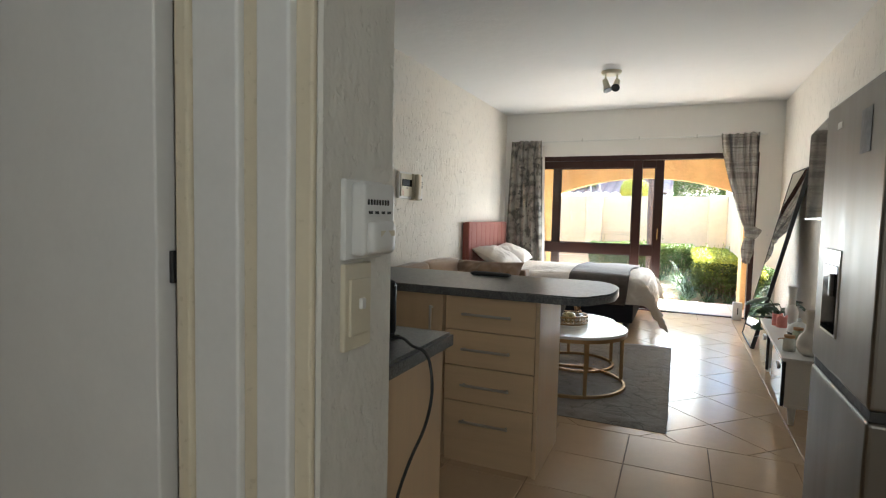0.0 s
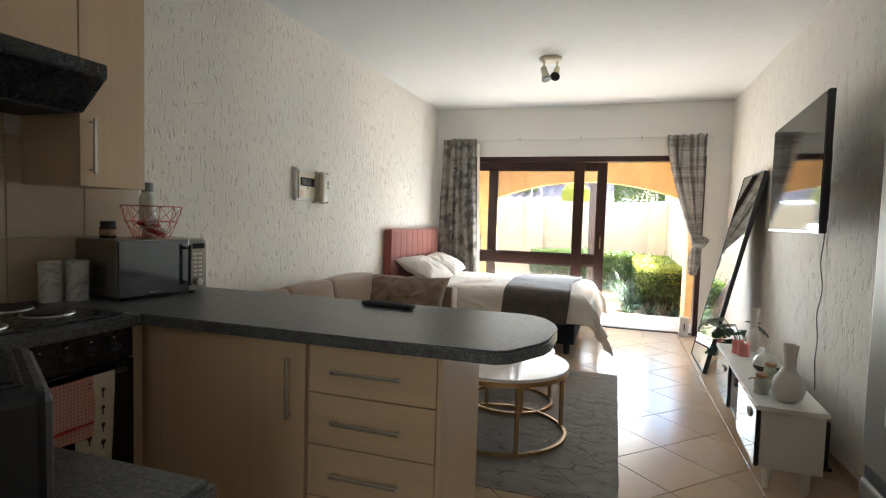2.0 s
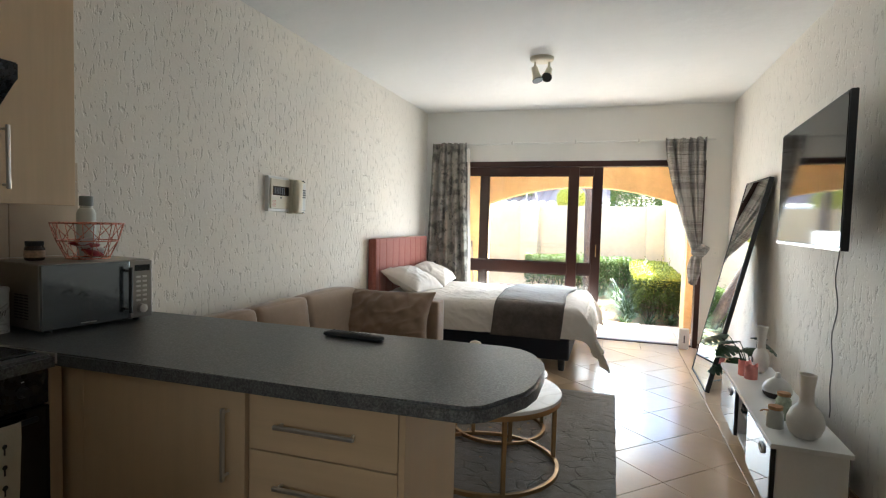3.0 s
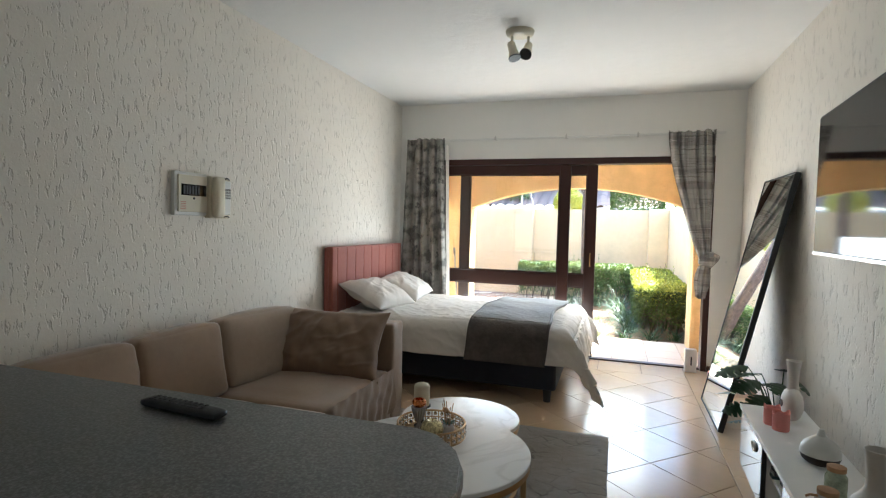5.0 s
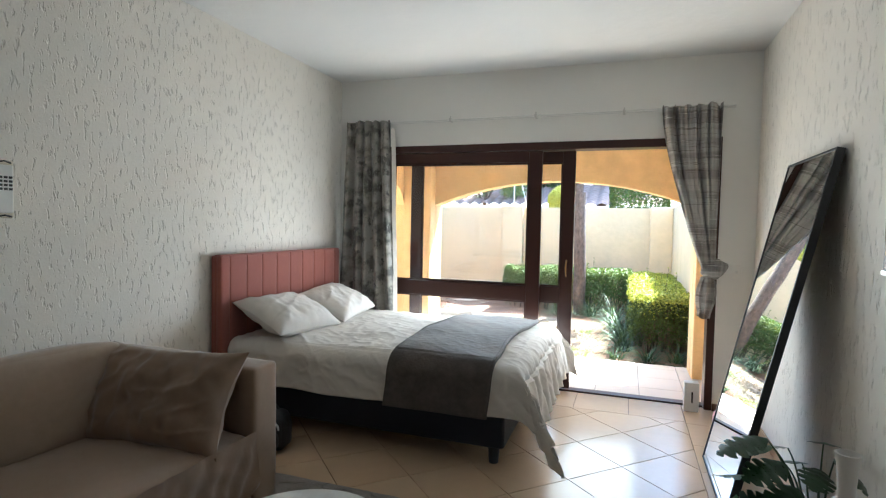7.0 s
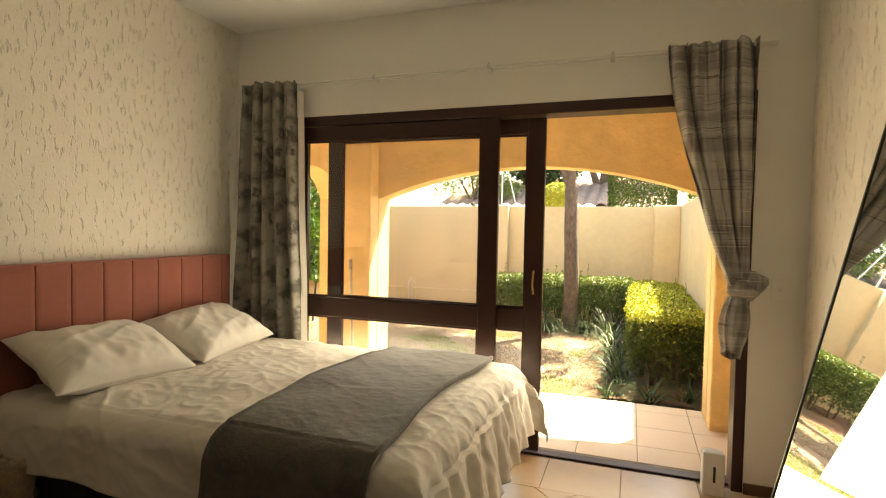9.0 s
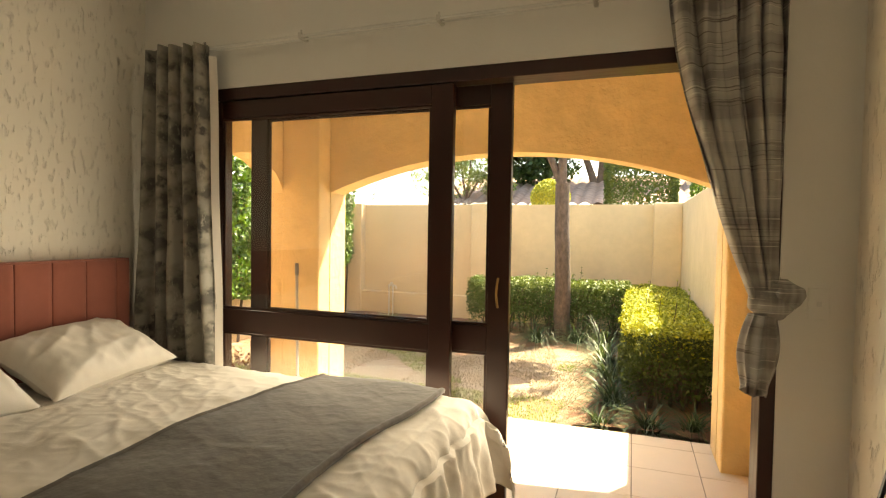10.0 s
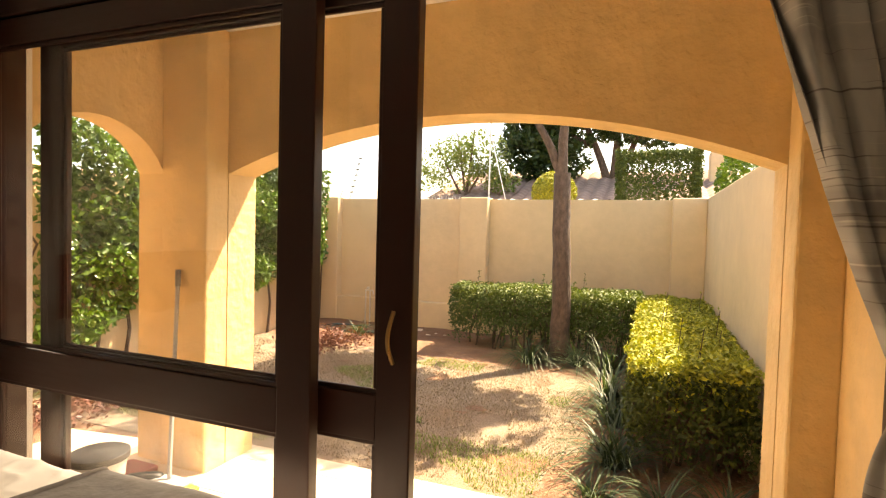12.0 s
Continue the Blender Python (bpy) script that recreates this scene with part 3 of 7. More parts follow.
# ---- entrance: cupboard door, switches ----
def cupboard_door():
    d = thing("door_2", "white painted door closed in a cream moulded frame", "door", (-0.071, 0.0, 0.0), kind="structure")
    part("leaf", box((0.80, -0.055, 0.01), (1.618, -0.012, 2.03), 0.004, 2), M_WHITE, d)
    part("jamb", box((1.642, -0.035, 0.0), (1.676, -0.002, 2.06), 0.006, 2), M_CREAM, d)
    # dark brown strip stands in for the shade between leaf and jamb
    part("rebate", box((1.618, -0.008, 0.0), (1.644, -0.001, 2.04)), mat("gap_shade_brown", (0.10, 0.06, 0.03), 0.8), d, "dark strip painted as the shaded gap beside the leaf")
    for x0, x1, y in ((1.676, 1.783, -0.026), (1.783, 1.826, -0.014), (1.826, 1.896, -0.030), (1.896, 1.932, -0.016)):
        part("architrave", box((x0, y, 0.0), (x1, -0.001, 2.12), 0.006, 3), M_CREAM if x0 in (1.783, 1.896) else M_WHITE, d)
    part("lock_plate", box((1.620, -0.030, 1.13), (1.630, -0.010, 1.19), 0.001), M_BLACKM, d, "dark lock plate")


cupboard_door()


def geyser_switch_box():
    t = thing("distribution_box", "white plastic switch box with a row of breakers on rough plaster", "switch box", (-0.075, 0.028, 0.030))
    part("back_plate", box((1.938, 0.030, 1.152), (1.950, 0.160, 1.297), 0.003), M_WPLAST, t)
    part("cover", box((1.948, 0.048, 1.160), (1.978, 0.158, 1.292), 0.008, 3), M_WPLAST, t)
    part("lower_flap", soft_box((1.970, 0.060, 1.165), (1.992, 0.140, 1.222), 0.008, 0.002, 6), M_WPLAST, t, smooth=True)
    part("label_strip", box((1.991, 0.080, 1.196), (1.9935, 0.130, 1.206)), M_CPLAST, t, "yellowed label strip")
    for i in range(8):
        part("breaker", box((1.977, 0.058 + i * 0.0098, 1.252), (1.980, 0.063 + i * 0.0098, 1.262), 0.001), M_BLACKM, t)
    for i in range(4):
        part("legend", box((1.977, 0.062 + i * 0.022, 1.236), (1.979, 0.074 + i * 0.022, 1.241)), M_BLACKM, t)
    s = thing("light_switch", "white plastic light switch plate with one toggle", "light switch", (-0.075, 0.030, 0.0))
    part("plate", box((1.938, 0.030, 1.018), (1.950, 0.118, 1.176), 0.003, 2), M_CPLAST, s)
    part("inner_plate", box((1.949, 0.042, 1.045), (1.955, 0.108, 1.148), 0.002, 2), M_CPLAST, s)
    part("toggle", box((1.954, 0.068, 1.092), (1.962, 0.082, 1.112), 0.002, 2), M_WPLAST, s)


geyser_switch_box()


# ---- kitchen ----
def bar_handle(parent, a, b, out, r=0.006):
    """A bar pull on two posts."""
    a, b, out = Vector(a), Vector(b), Vector(out)
    d = (b - a).normalized()
    bm = bmesh.new()
    add_box(bm, *[tuple(map(f, a - d * 0.008 - Vector((r, r, r)) + out, b + d * 0.008 + Vector((r, r, r)) + out)) for f in (min, max)], 0.003, 2)
    for p in (a, b):
        add_cyl(bm, p, p + out, r * 0.8, None, 8)
    part("handle", bm, M_HANDLE, parent, "satin metal bar handle")


def kitchen_units():
    c = thing("base_cabinet", "beech laminate corner base cabinet with one plain door", "kitchen cabinet", (0.025, -0.055, 0.0))
    part("body", box((0.02, 1.815, 0.13), (1.305, 2.27, 0.862)), M_UNIT, c)
    part("corner_panel", box((0.61, 1.795, 0.13), (0.668, 1.813, 0.862), 0.001), M_UNIT, c)
    dr = part("door", box((0.672, 1.792, 0.135), (1.303, 1.813, 0.858), 0.002, 2), M_UNIT, c)
    bar_handle(dr, (1.245, 1.792, 0.60), (1.245, 1.792, 0.79), (0, -0.026, 0))
    part("plinth", box((0.60, 1.835, 0.0), (1.305, 1.85, 0.13)), M_UNIT_X, c)
    u = thing("drawer_unit", "beech laminate kitchen unit with four drawers", "drawer unit", (0.035, -0.055, 0.0))
    part("body", box((1.308, 1.815, 0.13), (1.775, 2.27, 0.862)), M_UNIT, u)
    part("side_panel", box((1.778, 1.792, 0.0), (1.796, 2.275, 0.862), 0.001), M_UNIT, u)
    part("plinth", box((1.308, 1.812, 0.0), (1.776, 1.828, 0.128)), M_UNIT_X, u)
    for z0, z1 in ((0.690, 0.858), (0.508, 0.686), (0.326, 0.504), (0.134, 0.322)):
        dd = part("drawer_front", box((1.310, 1.792, z0), (1.775, 1.813, z1), 0.002, 2), M_UNIT_X, u)
        z = (z0 + z1) / 2
        bar_handle(dd, (1.42, 1.792, z), (1.645, 1.792, z), (0, -0.026, 0))
    n = thing("base_cabinet", "beech laminate base cabinet against the partition", "kitchen cabinet", (-0.022, 0.046, 0.0))
    part("body", box((0.02, 0.20, 0.10), (1.765, 0.69, 0.862)), M_UNIT, n)
    part("end_panel", box((1.767, 0.20, 0.0), (1.785, 0.705, 0.862), 0.001), M_UNIT, n)
    for i in range(3):
        part("door", box((0.03 + i * 0.58, 0.692, 0.11), (0.60 + i * 0.58, 0.71, 0.858), 0.002), M_UNIT, n)
    f = thing("base_cabinet", "narrow beech laminate cabinet beside the oven", "kitchen cabinet")
    part("body", box((0.02, 0.79, 0.0), (0.60, 1.075, 0.862), 0.002), M_UNIT, f)
    f = thing("filler_panel", "narrow beech strip between oven and cabinet", "kitchen panel")
    part("strip", box((0.58, 1.695, 0.0), (0.605, 1.735, 0.862), 0.001), M_UNIT, f)


kitchen_units()


def worktops():
    w = thing("worktop", "speckled dark grey laminate worktop with a rounded breakfast bar end", "worktop")
    out = [(0.005, 1.700), (1.60, 1.700), (2.00, 1.706), (2.045, 1.735), (2.125, 1.88), (2.142, 1.96), (2.142, 2.14), (2.128, 2.24), (2.085, 2.33), (2.03, 2.385), (1.97, 2.405), (0.005, 2.42)]
    part("slab", prism(out, 0.864, 0.905, 0.009), M_GRANITE, w, smooth=True)
    part("joint_strip", box((0.02, 1.692, 0.872), (0.635, 1.699, 0.9065), 0.001), M_HANDLE, w, "thin aluminium joint strip")
    w = thing("worktop", "speckled dark grey laminate worktop holding the hob", "worktop")
    part("slab", prism([(0.005, 0.785), (0.635, 0.785), (0.635, 1.691), (0.005, 1.691)], 0.864, 0.905, 0.009), M_GRANITE, w, smooth=True)
    w = thing("worktop", "speckled dark grey laminate worktop beside the entrance", "worktop")
    part("slab", prism([(0.005, 0.247), (1.785, 0.247), (1.785, 0.782), (0.005, 0.782)], 0.864, 0.905, 0.009), M_GRANITE, w, smooth=True)


worktops()


def cooker():
    h = thing("hob", "black electric hob with four solid plates", "hob")
    part("hob_top", box((0.06, 1.09, 0.9055), (0.585, 1.67, 0.914), 0.004, 2), M_BLACK, h)
    plate = mat("cast_iron_plate", (0.05, 0.048, 0.046), 0.45, 0.4, var=0.25)
    for x, y, r in ((0.44, 1.25, 0.09), (0.40, 1.52, 0.075), (0.18, 1.51, 0.09), (0.18, 1.24, 0.075)):
        p = part("hot_plate", lathe([(0.0, 0.9145), (r, 0.9145), (r, 0.922), (r - 0.006, 0.925), (r * 0.3, 0.923), (0.0, 0.923)], 32, (x, y, 0)), plate, h, smooth=True)
        part("rim", lathe([(r + 0.001, 0.9142), (r + 0.007, 0.9142), (r + 0.006, 0.918), (r + 0.001, 0.918)], 32, (x, y, 0)), M_HANDLE, p, smooth=True)
    o = thing("oven", "black built-in oven with a row of control knobs", "oven")
    part("body", box((0.05, 1.085, 0.10), (0.585, 1.69, 0.86)), M_BLACKM, o)
    part("control_panel", box((0.587, 1.085, 0.745), (0.607, 1.69, 0.862), 0.003, 2), M_BLACK, o)
    dr = part("oven_door", box((0.587, 1.085, 0.14), (0.612, 1.69, 0.740), 0.004, 2), M_BGLASS, o, "black glass oven door")
    part("door_handle", cyl((0.640, 1.15, 0.715), (0.640, 1.63, 0.715), 0.009, None, 12), M_BLACKM, dr, smooth=True)
    for i in range(6):
        y = 1.17 + i * 0.088
        k = part("knob", lathe([(0.0, 0.0), (0.019, 0.0), (0.018, 0.004), (0.014, 0.007), (0.013, 0.022), (0.0, 0.023)], 20), M_BLACKM, o, smooth=True)
        k.matrix_basis = pose(0.607, y, 0.80, 0, 90, 0)
        part("mark", box((0.6075, y - 0.004, 0.830), (0.6085, y + 0.004, 0.834)), M_WPLAST, o, "small white printed mark")
    t = thing("tea_towel", "red checked tea towel hanging over the oven handle", "tea towel")
    def hang(y0, y1, zt, zb, seed, x0=0.653):
        def fn(u, v):
            z = zt - (zt - zb) * v
            return (x0 + 0.006 * math.sin(u * 9 + seed) * v + 0.004 * fn_noise(u * 4, v * 4, seed), y0 + (y1 - y0) * u + 0.01 * math.sin(v * 3 + seed) * v, z)
        return grid_surface(14, 16, fn)
    p = part("front_fold", hang(1.30, 1.49, 0.727, 0.52, 0.5), M_CHECK, t, "red checked cotton")
    m = p.modifiers.new("thick", "SOLIDIFY")
    m.thickness = 0.003
    part("band", box((0.655, 1.31, 0.565), (0.662, 1.485, 0.573)), mat("red_band", (0.45, 0.03, 0.025), 0.9), t, "red woven band")
    linen = cloth("printed_linen", (0.66, 0.60, 0.46), var=0.04)
    t2 = thing("tea_towel", "cream tea towel printed with dark kitchen tools", "tea towel")
    p = part("sheet", hang(1.43, 1.575, 0.726, 0.38, 2.1, 0.648), linen, t2)
    m = p.modifiers.new("thick", "SOLIDIFY")
    m.thickness = 0.003
    ink = mat("dark_print", (0.03, 0.03, 0.03), 0.9)
    rng = random.Random(4)
    for i in range(9):
        y, z = 1.475 + 0.05 * (i % 2), 0.70 - 0.031 * i
        bm = lathe([(0.0, 0.0), (0.007 + 0.003 * rng.random(), 0.0), (0.006, 0.0012), (0.0, 0.0012)], 12)
        ob = part("print_mark", bm, ink, t2)
        ob.matrix_basis = pose(0.6545 + 0.002 * (i % 2), y, z, 0, 90, 0)
        part("print_mark", box((0.6545, y - 0.002, z - 0.026), (0.6565, y + 0.002, z - 0.006)), ink, t2)


cooker()


def hood_and_wall_units():
    h = thing("cooker_hood", "black slanted cooker hood under the wall cabinet", "cooker hood", (-0.004, 0.03, 0.01))
    bm = bmesh.new()
    prof = [(0.01, 1.655), (0.36, 1.655), (0.47, 1.765), (0.485, 1.775), (0.485, 1.828), (0.01, 1.828)]
    a = [bm.verts.new((x, 1.092, z)) for x, z in prof]
    b = [bm.verts.new((x, 1.668, z)) for x, z in prof]
    bm.faces.new(a)
    bm.faces.new(list(reversed(b)))
    for i in range(len(prof)):
        bm.faces.new((a[i], b[i], b[(i + 1) % len(prof)], a[(i + 1) % len(prof)]))
    bmesh.ops.recalc_face_normals(bm, faces=bm.faces[:])
    bmesh.ops.bevel(bm, geom=bm.edges[:], offset=0.004, segments=2, affect="EDGES")
    part("housing", bm, M_BLACK, h)
    part("filter", box((0.06, 1.13, 1.648), (0.34, 1.63, 1.656), 0.002), M_BLACKM, h, "dark grease filter")
    part("badge", box((0.4845, 1.13, 1.795), (0.4865, 1.17, 1.807), 0.001), M_HANDLE, h, "small oval badge")
    for y in (1.50, 1.545, 1.60):
        part("slider_switch", box((0.4845, y, 1.795), (0.489, y + 0.025, 1.803), 0.001), M_BLACKM, h)
    w = thing("wall_cabinet", "beech laminate wall cabinet above the cooker hood", "kitchen cabinet", (-0.004, 0.03, 0.01))
    part("body", box((0.006, 1.09, 1.832), (0.312, 1.668, 2.38)), M_UNIT, w)
    part("door", box((0.314, 1.092, 1.834), (0.333, 1.667, 2.378), 0.002, 2), M_UNIT, w)
    w = thing("wall_cabinet", "tall beech laminate wall cabinet with a bar handle", "kitchen cabinet", (-0.004, 0.03, 0.01))
    part("body", box((0.012, 1.672, 1.378), (0.312, 1.972, 2.38)), M_UNIT, w)
    d = part("door", box((0.314, 1.673, 1.376), (0.333, 1.973, 2.378), 0.002, 2), M_UNIT, w)
    bar_handle(d, (0.333, 1.715, 1.44), (0.333, 1.715, 1.63), (0.026, 0, 0))


hood_and_wall_units()


def microwave():
    t = thing("microwave", "silver microwave oven with a smoked mirror door", "microwave", (0.225, 2.09, 0.905), -10)
    part("case", box((-0.16, -0.215, 0.012), (0.150, 0.215, 0.262), 0.006, 2), M_STEEL, t)
    d = part("door", box((0.151, -0.213, 0.016), (0.168, 0.115, 0.258), 0.003, 2), mat("smoked_mirror_glass", (0.23, 0.25, 0.27), 0.12, 0.75, var=0.05, bump=0.0), t, "smoked mirror glass door")
    part("panel", box((0.151, 0.117, 0.016), (0.168, 0.213, 0.258), 0.003, 2), M_STEEL, t, "steel control panel")
    bm = bmesh.new()
    add_cyl(bm, (0.20, 0.098, 0.045), (0.20, 0.098, 0.235), 0.008, None, 12)
    for z in (0.06, 0.22):
        add_cyl(bm, (0.166, 0.098, z), (0.20, 0.098, z), 0.006, None, 8)
    part("handle", bm, M_BLACKM, d, "black bar handle", True)
    k = part("dial", lathe([(0.0, 0.0), (0.019, 0.0), (0.018, 0.016), (0.0, 0.018)], 20), M_HANDLE, t, smooth=True)
    k.matrix_basis = pose(0.168, 0.165, 0.055, 0, 90, 0)
    for r in range(6):
        for c in range(2):
            part("button", box((0.1675, 0.140 + c * 0.028, 0.085 + r * 0.020), (0.170, 0.160 + c * 0.028, 0.094 + r * 0.020), 0.001), M_HANDLE, t)
    part("display", box((0.1675, 0.135, 0.215), (0.1695, 0.200, 0.240)), M_BGLASS, t)
    for i in range(9):
        for j in range(3):
            part("vent_slot", box((-0.02 + j * 0.035, -0.2165, 0.05 + i * 0.011), (0.008 + j * 0.035, -0.2145, 0.055 + i * 0.011)), M_BLACKM, t)
    part("mark", box((0.1675, -0.08, 0.026), (0.1688, -0.02, 0.030)), M_HANDLE, t, "small pale printed mark")
    for x, y in ((-0.12, -0.17), (-0.12, 0.17), (0.12, -0.17), (0.12, 0.17)):
        part("foot", cyl((x, y, 0.0), (x, y, 0.014), 0.013, None, 12), M_BLACKM, t)


microwave()


def tins():
    for i, (x, y) in enumerate(((0.10, 1.745), (0.15, 1.825))):
        t = thing("storage_tin", "white marble-patterned round kitchen tin with lid", "storage tin", (x, y, 0.905), group="kitchen tins")
        part("can", lathe([(0.0, 0.0), (0.042, 0.0), (0.042, 0.150), (0.040, 0.150), (0.0, 0.150)], 28), M_TINM, t, smooth=True)
        part("lid", lathe([(0.0, 0.1505), (0.044, 0.1505), (0.044, 0.165), (0.040, 0.170), (0.0, 0.172)], 28), M_TINM, t, smooth=True)
        if i:
            ink = mat("dark_script", (0.05, 0.05, 0.05), 0.8)
            for k in range(5):
                a = radians(-38 + k * 11)
                part("script_stroke", tube([(0.0428 * math.cos(a), 0.0428 * math.sin(a), 0.065 + 0.004 * (k % 2)), (0.0428 * math.cos(a + 0.1), 0.0428 * math.sin(a + 0.1), 0.085)], 0.001, 5), ink, t)


tins()


def on_the_microwave():
    top = 1.1675
    t = thing("wire_basket", "rose gold wire basket with packets inside", "basket", (0.24, 2.125, top))
    t.scale = (1.26, 1.26, 1.30)
    n = 12
    def ring(r, z, s=0.0022):
        return tube([(r * math.cos(2 * math.pi * i / 24), r * math.sin(2 * math.pi * i / 24), z) for i in range(24)], s, 6, True)
    part("top_ring", ring(0.105, 0.115), M_ROSE, t, smooth=True)
    part("middle_ring", ring(0.088, 0.060), M_ROSE, t, smooth=True)
    part("base_ring", ring(0.062, 0.004), M_ROSE, t, smooth=True)
    for i in range(n):
        a, b = 2 * math.pi * i / n, 2 * math.pi * (i + 0.5) / n
        for s in (-1, 1):
            part("wire", tube([(0.062 * math.cos(b + s * math.pi / n), 0.062 * math.sin(b + s * math.pi / n), 0.004), (0.088 * math.cos(a), 0.088 * math.sin(a), 0.060), (0.105 * math.cos(b - s * math.pi / n), 0.105 * math.sin(b - s * math.pi / n), 0.115)], 0.0014, 5), M_ROSE, t)
    red, pale = mat("red_foil", (0.35, 0.02, 0.03), 0.35, var=0.2), mat("pale_wrapper", (0.55, 0.50, 0.48), 0.4, var=0.15)
    for k in range(6):
        a = k * 1.1
        p = thing("snack_packet", "small crumpled red or pale snack packet" if k % 2 else "small crumpled red foil packet", "packet", (0.24 + 0.028 * math.cos(a), 2.125 + 0.030 * math.sin(a), top + 0.026 + 0.010 * k), group="packets in the basket")
        q = part("wrapper", pillow(0.07, 0.05, 0.022, k * 3.1, 8, 0.05, 0.004), pale if k % 2 else red, p, smooth=True)
        q.matrix_basis = pose(0, 0, 0, 15 * math.sin(k * 2.0), 20 * math.cos(k * 1.3), k * 50)
    b = thing("bottle", "frosted glass bottle with a grey cap", "bottle", (0.105, 2.225, top))
    part("glass", lathe([(0.0, 0.0), (0.036, 0.0), (0.037, 0.01), (0.037, 0.19), (0.030, 0.208), (0.024, 0.214), (0.024, 0.222), (0.0, 0.222)], 24), mat("frosted_glass", (0.60, 0.62, 0.58), 0.45, var=0.05), b, smooth=True)
    part("cap", lathe([(0.0, 0.223), (0.027, 0.223), (0.027, 0.262), (0.024, 0.266), (0.0, 0.266)], 24), mat("grey_cap", (0.20, 0.22, 0.22), 0.5), b, smooth=True)
    j = thing("jar", "small dark glass jar with a printed band", "jar", (0.15, 1.97, top))
    part("glass", lathe([(0.0, 0.0), (0.030, 0.0), (0.034, 0.006), (0.034, 0.048), (0.028, 0.058), (0.0, 0.058)], 20), mat("dark_jar", (0.05, 0.03, 0.02), 0.25, var=0.3, scale=40.0), j, smooth=True)
    part("band", lathe([(0.0346, 0.012), (0.0352, 0.012), (0.0352, 0.040), (0.0346, 0.040)], 20), mat("printed_band", (0.40, 0.26, 0.16), 0.6, var=0.5, scale=90.0), j, smooth=True)
    part("lid", lathe([(0.0, 0.0585), (0.031, 0.0585), (0.031, 0.076), (0.0, 0.077)], 20), M_BLACKM, j, smooth=True)


on_the_microwave()


def worktop_things():
    z = 0.905
    t = thing("toaster", "black two-slot toaster with a glowing red button", "toaster", (1.515, 0.617, z), -30)
    bm = box((-0.14, -0.085, 0.008), (0.14, 0.085, 0.172), 0.018, 3)
    part("case", bm, mat("toaster_black", (0.008, 0.008, 0.009), 0.42, var=0.1, bump=0.03), t)
    for y in (-0.035, 0.035):
        part("slot_rim", box((-0.115, y - 0.022, 0.171), (0.115, y + 0.022, 0.1755), 0.003, 2), M_BLACK, t)
        # near-black plate on the closed case, coloured as the shade inside a slot
        part("slot", box((-0.10, y - 0.012, 0.1756), (0.10, y + 0.012, 0.1766)), mat("slot_shade", (0.004, 0.004, 0.004), 0.9), t)
    part("lever", box((0.139, -0.02, 0.115), (0.165, 0.02, 0.130), 0.004, 2), M_BLACK, t)
    part("base", box((-0.145, -0.09, 0.0), (0.145, 0.09, 0.012), 0.004, 2), M_BLACK, t)
    m, nt, ns, ln, b = nodes_of("red_glow")
    b.inputs["Base Color"].default_value = (0.5, 0.01, 0.005, 1)
    b.inputs["Emission Color"].default_value, b.inputs["Emission Strength"].default_value = (1.0, 0.05, 0.02, 1), 0.05
    part("button", box((0.1395, 0.036, 0.030), (0.143, 0.048, 0.036), 0.001), m, t, "glowing red button")
    c = thing("toaster_cable", "black power cable trailing over the worktop edge", "cable", (-0.005, -0.050, 0.0))
    pts = [Vector(p) for p in ((1.69, 0.615, 0.925), (1.735, 0.605, 0.925), (1.775, 0.580, 0.916), (1.815, 0.575, 0.905), (1.838, 0.565, 0.870), (1.850, 0.550, 0.80), (1.840, 0.53, 0.72), (1.815, 0.50, 0.64), (1.800, 0.46, 0.55), (1.795, 0.42, 0.42))]
    fine = []
    for i in range(len(pts) - 1):
        a, b2, c2, d2 = pts[max(i - 1, 0)], pts[i], pts[i + 1], pts[min(i + 2, len(pts) - 1)]
        for k in range(5):
            u = k / 5
            fine.append(0.5 * ((2 * b2) + (c2 - a) * u + (2 * a - 5 * b2 + 4 * c2 - d2) * u * u + (3 * b2 - a - 3 * c2 + d2) * u ** 3))
    part("lead", tube(fine, 0.0042, 8), M_BLACKM, c, smooth=True)
    part("plug", cyl((1.612, 0.622, 0.920), (1.70, 0.612, 0.926), 0.011, 0.008, 12), M_BLACKM, c, smooth=True)
    k = thing("kettle", "tall white plastic kettle on the worktop", "kettle", (1.568, 0.415, z))
    part("body", lathe([(0.0, 0.0), (0.098, 0.0), (0.100, 0.010), (0.098, 0.03), (0.088, 0.19), (0.085, 0.205), (0.0, 0.205)], 36), M_WPLAST, k, smooth=True)
    part("lid", lathe([(0.0, 0.206), (0.084, 0.206), (0.086, 0.214), (0.078, 0.224), (0.0, 0.230)], 36), M_WPLAST, k, smooth=True)
    part("lever", box((-0.012, 0.084, 0.196), (0.012, 0.112, 0.212), 0.004, 2), M_WPLAST, k)
    part("spout", box((0.060, -0.018, 0.165), (0.104, 0.018, 0.200), 0.010, 2), M_WPLAST, k, smooth=True)
    r = thing("remote_control", "long black remote control lying on the breakfast bar", "remote control", (1.395, 2.285, z), -5)
    part("case", soft_box((-0.125, -0.024, 0.001), (0.125, 0.024, 0.020), 0.009, 0.002, 6), M_BLACKM, r, smooth=True)
    for i in range(10):
        for j in range(3):
            part("key", box((-0.10 + i * 0.018, -0.016 + j * 0.012, 0.0212), (-0.09 + i * 0.018, -0.008 + j * 0.012, 0.0232), 0.001), mat("grey_rubber", (0.07, 0.07, 0.075), 0.7) if i == 0 and j == 0 else bpy.data.materials["grey_rubber"], r)


worktop_things()


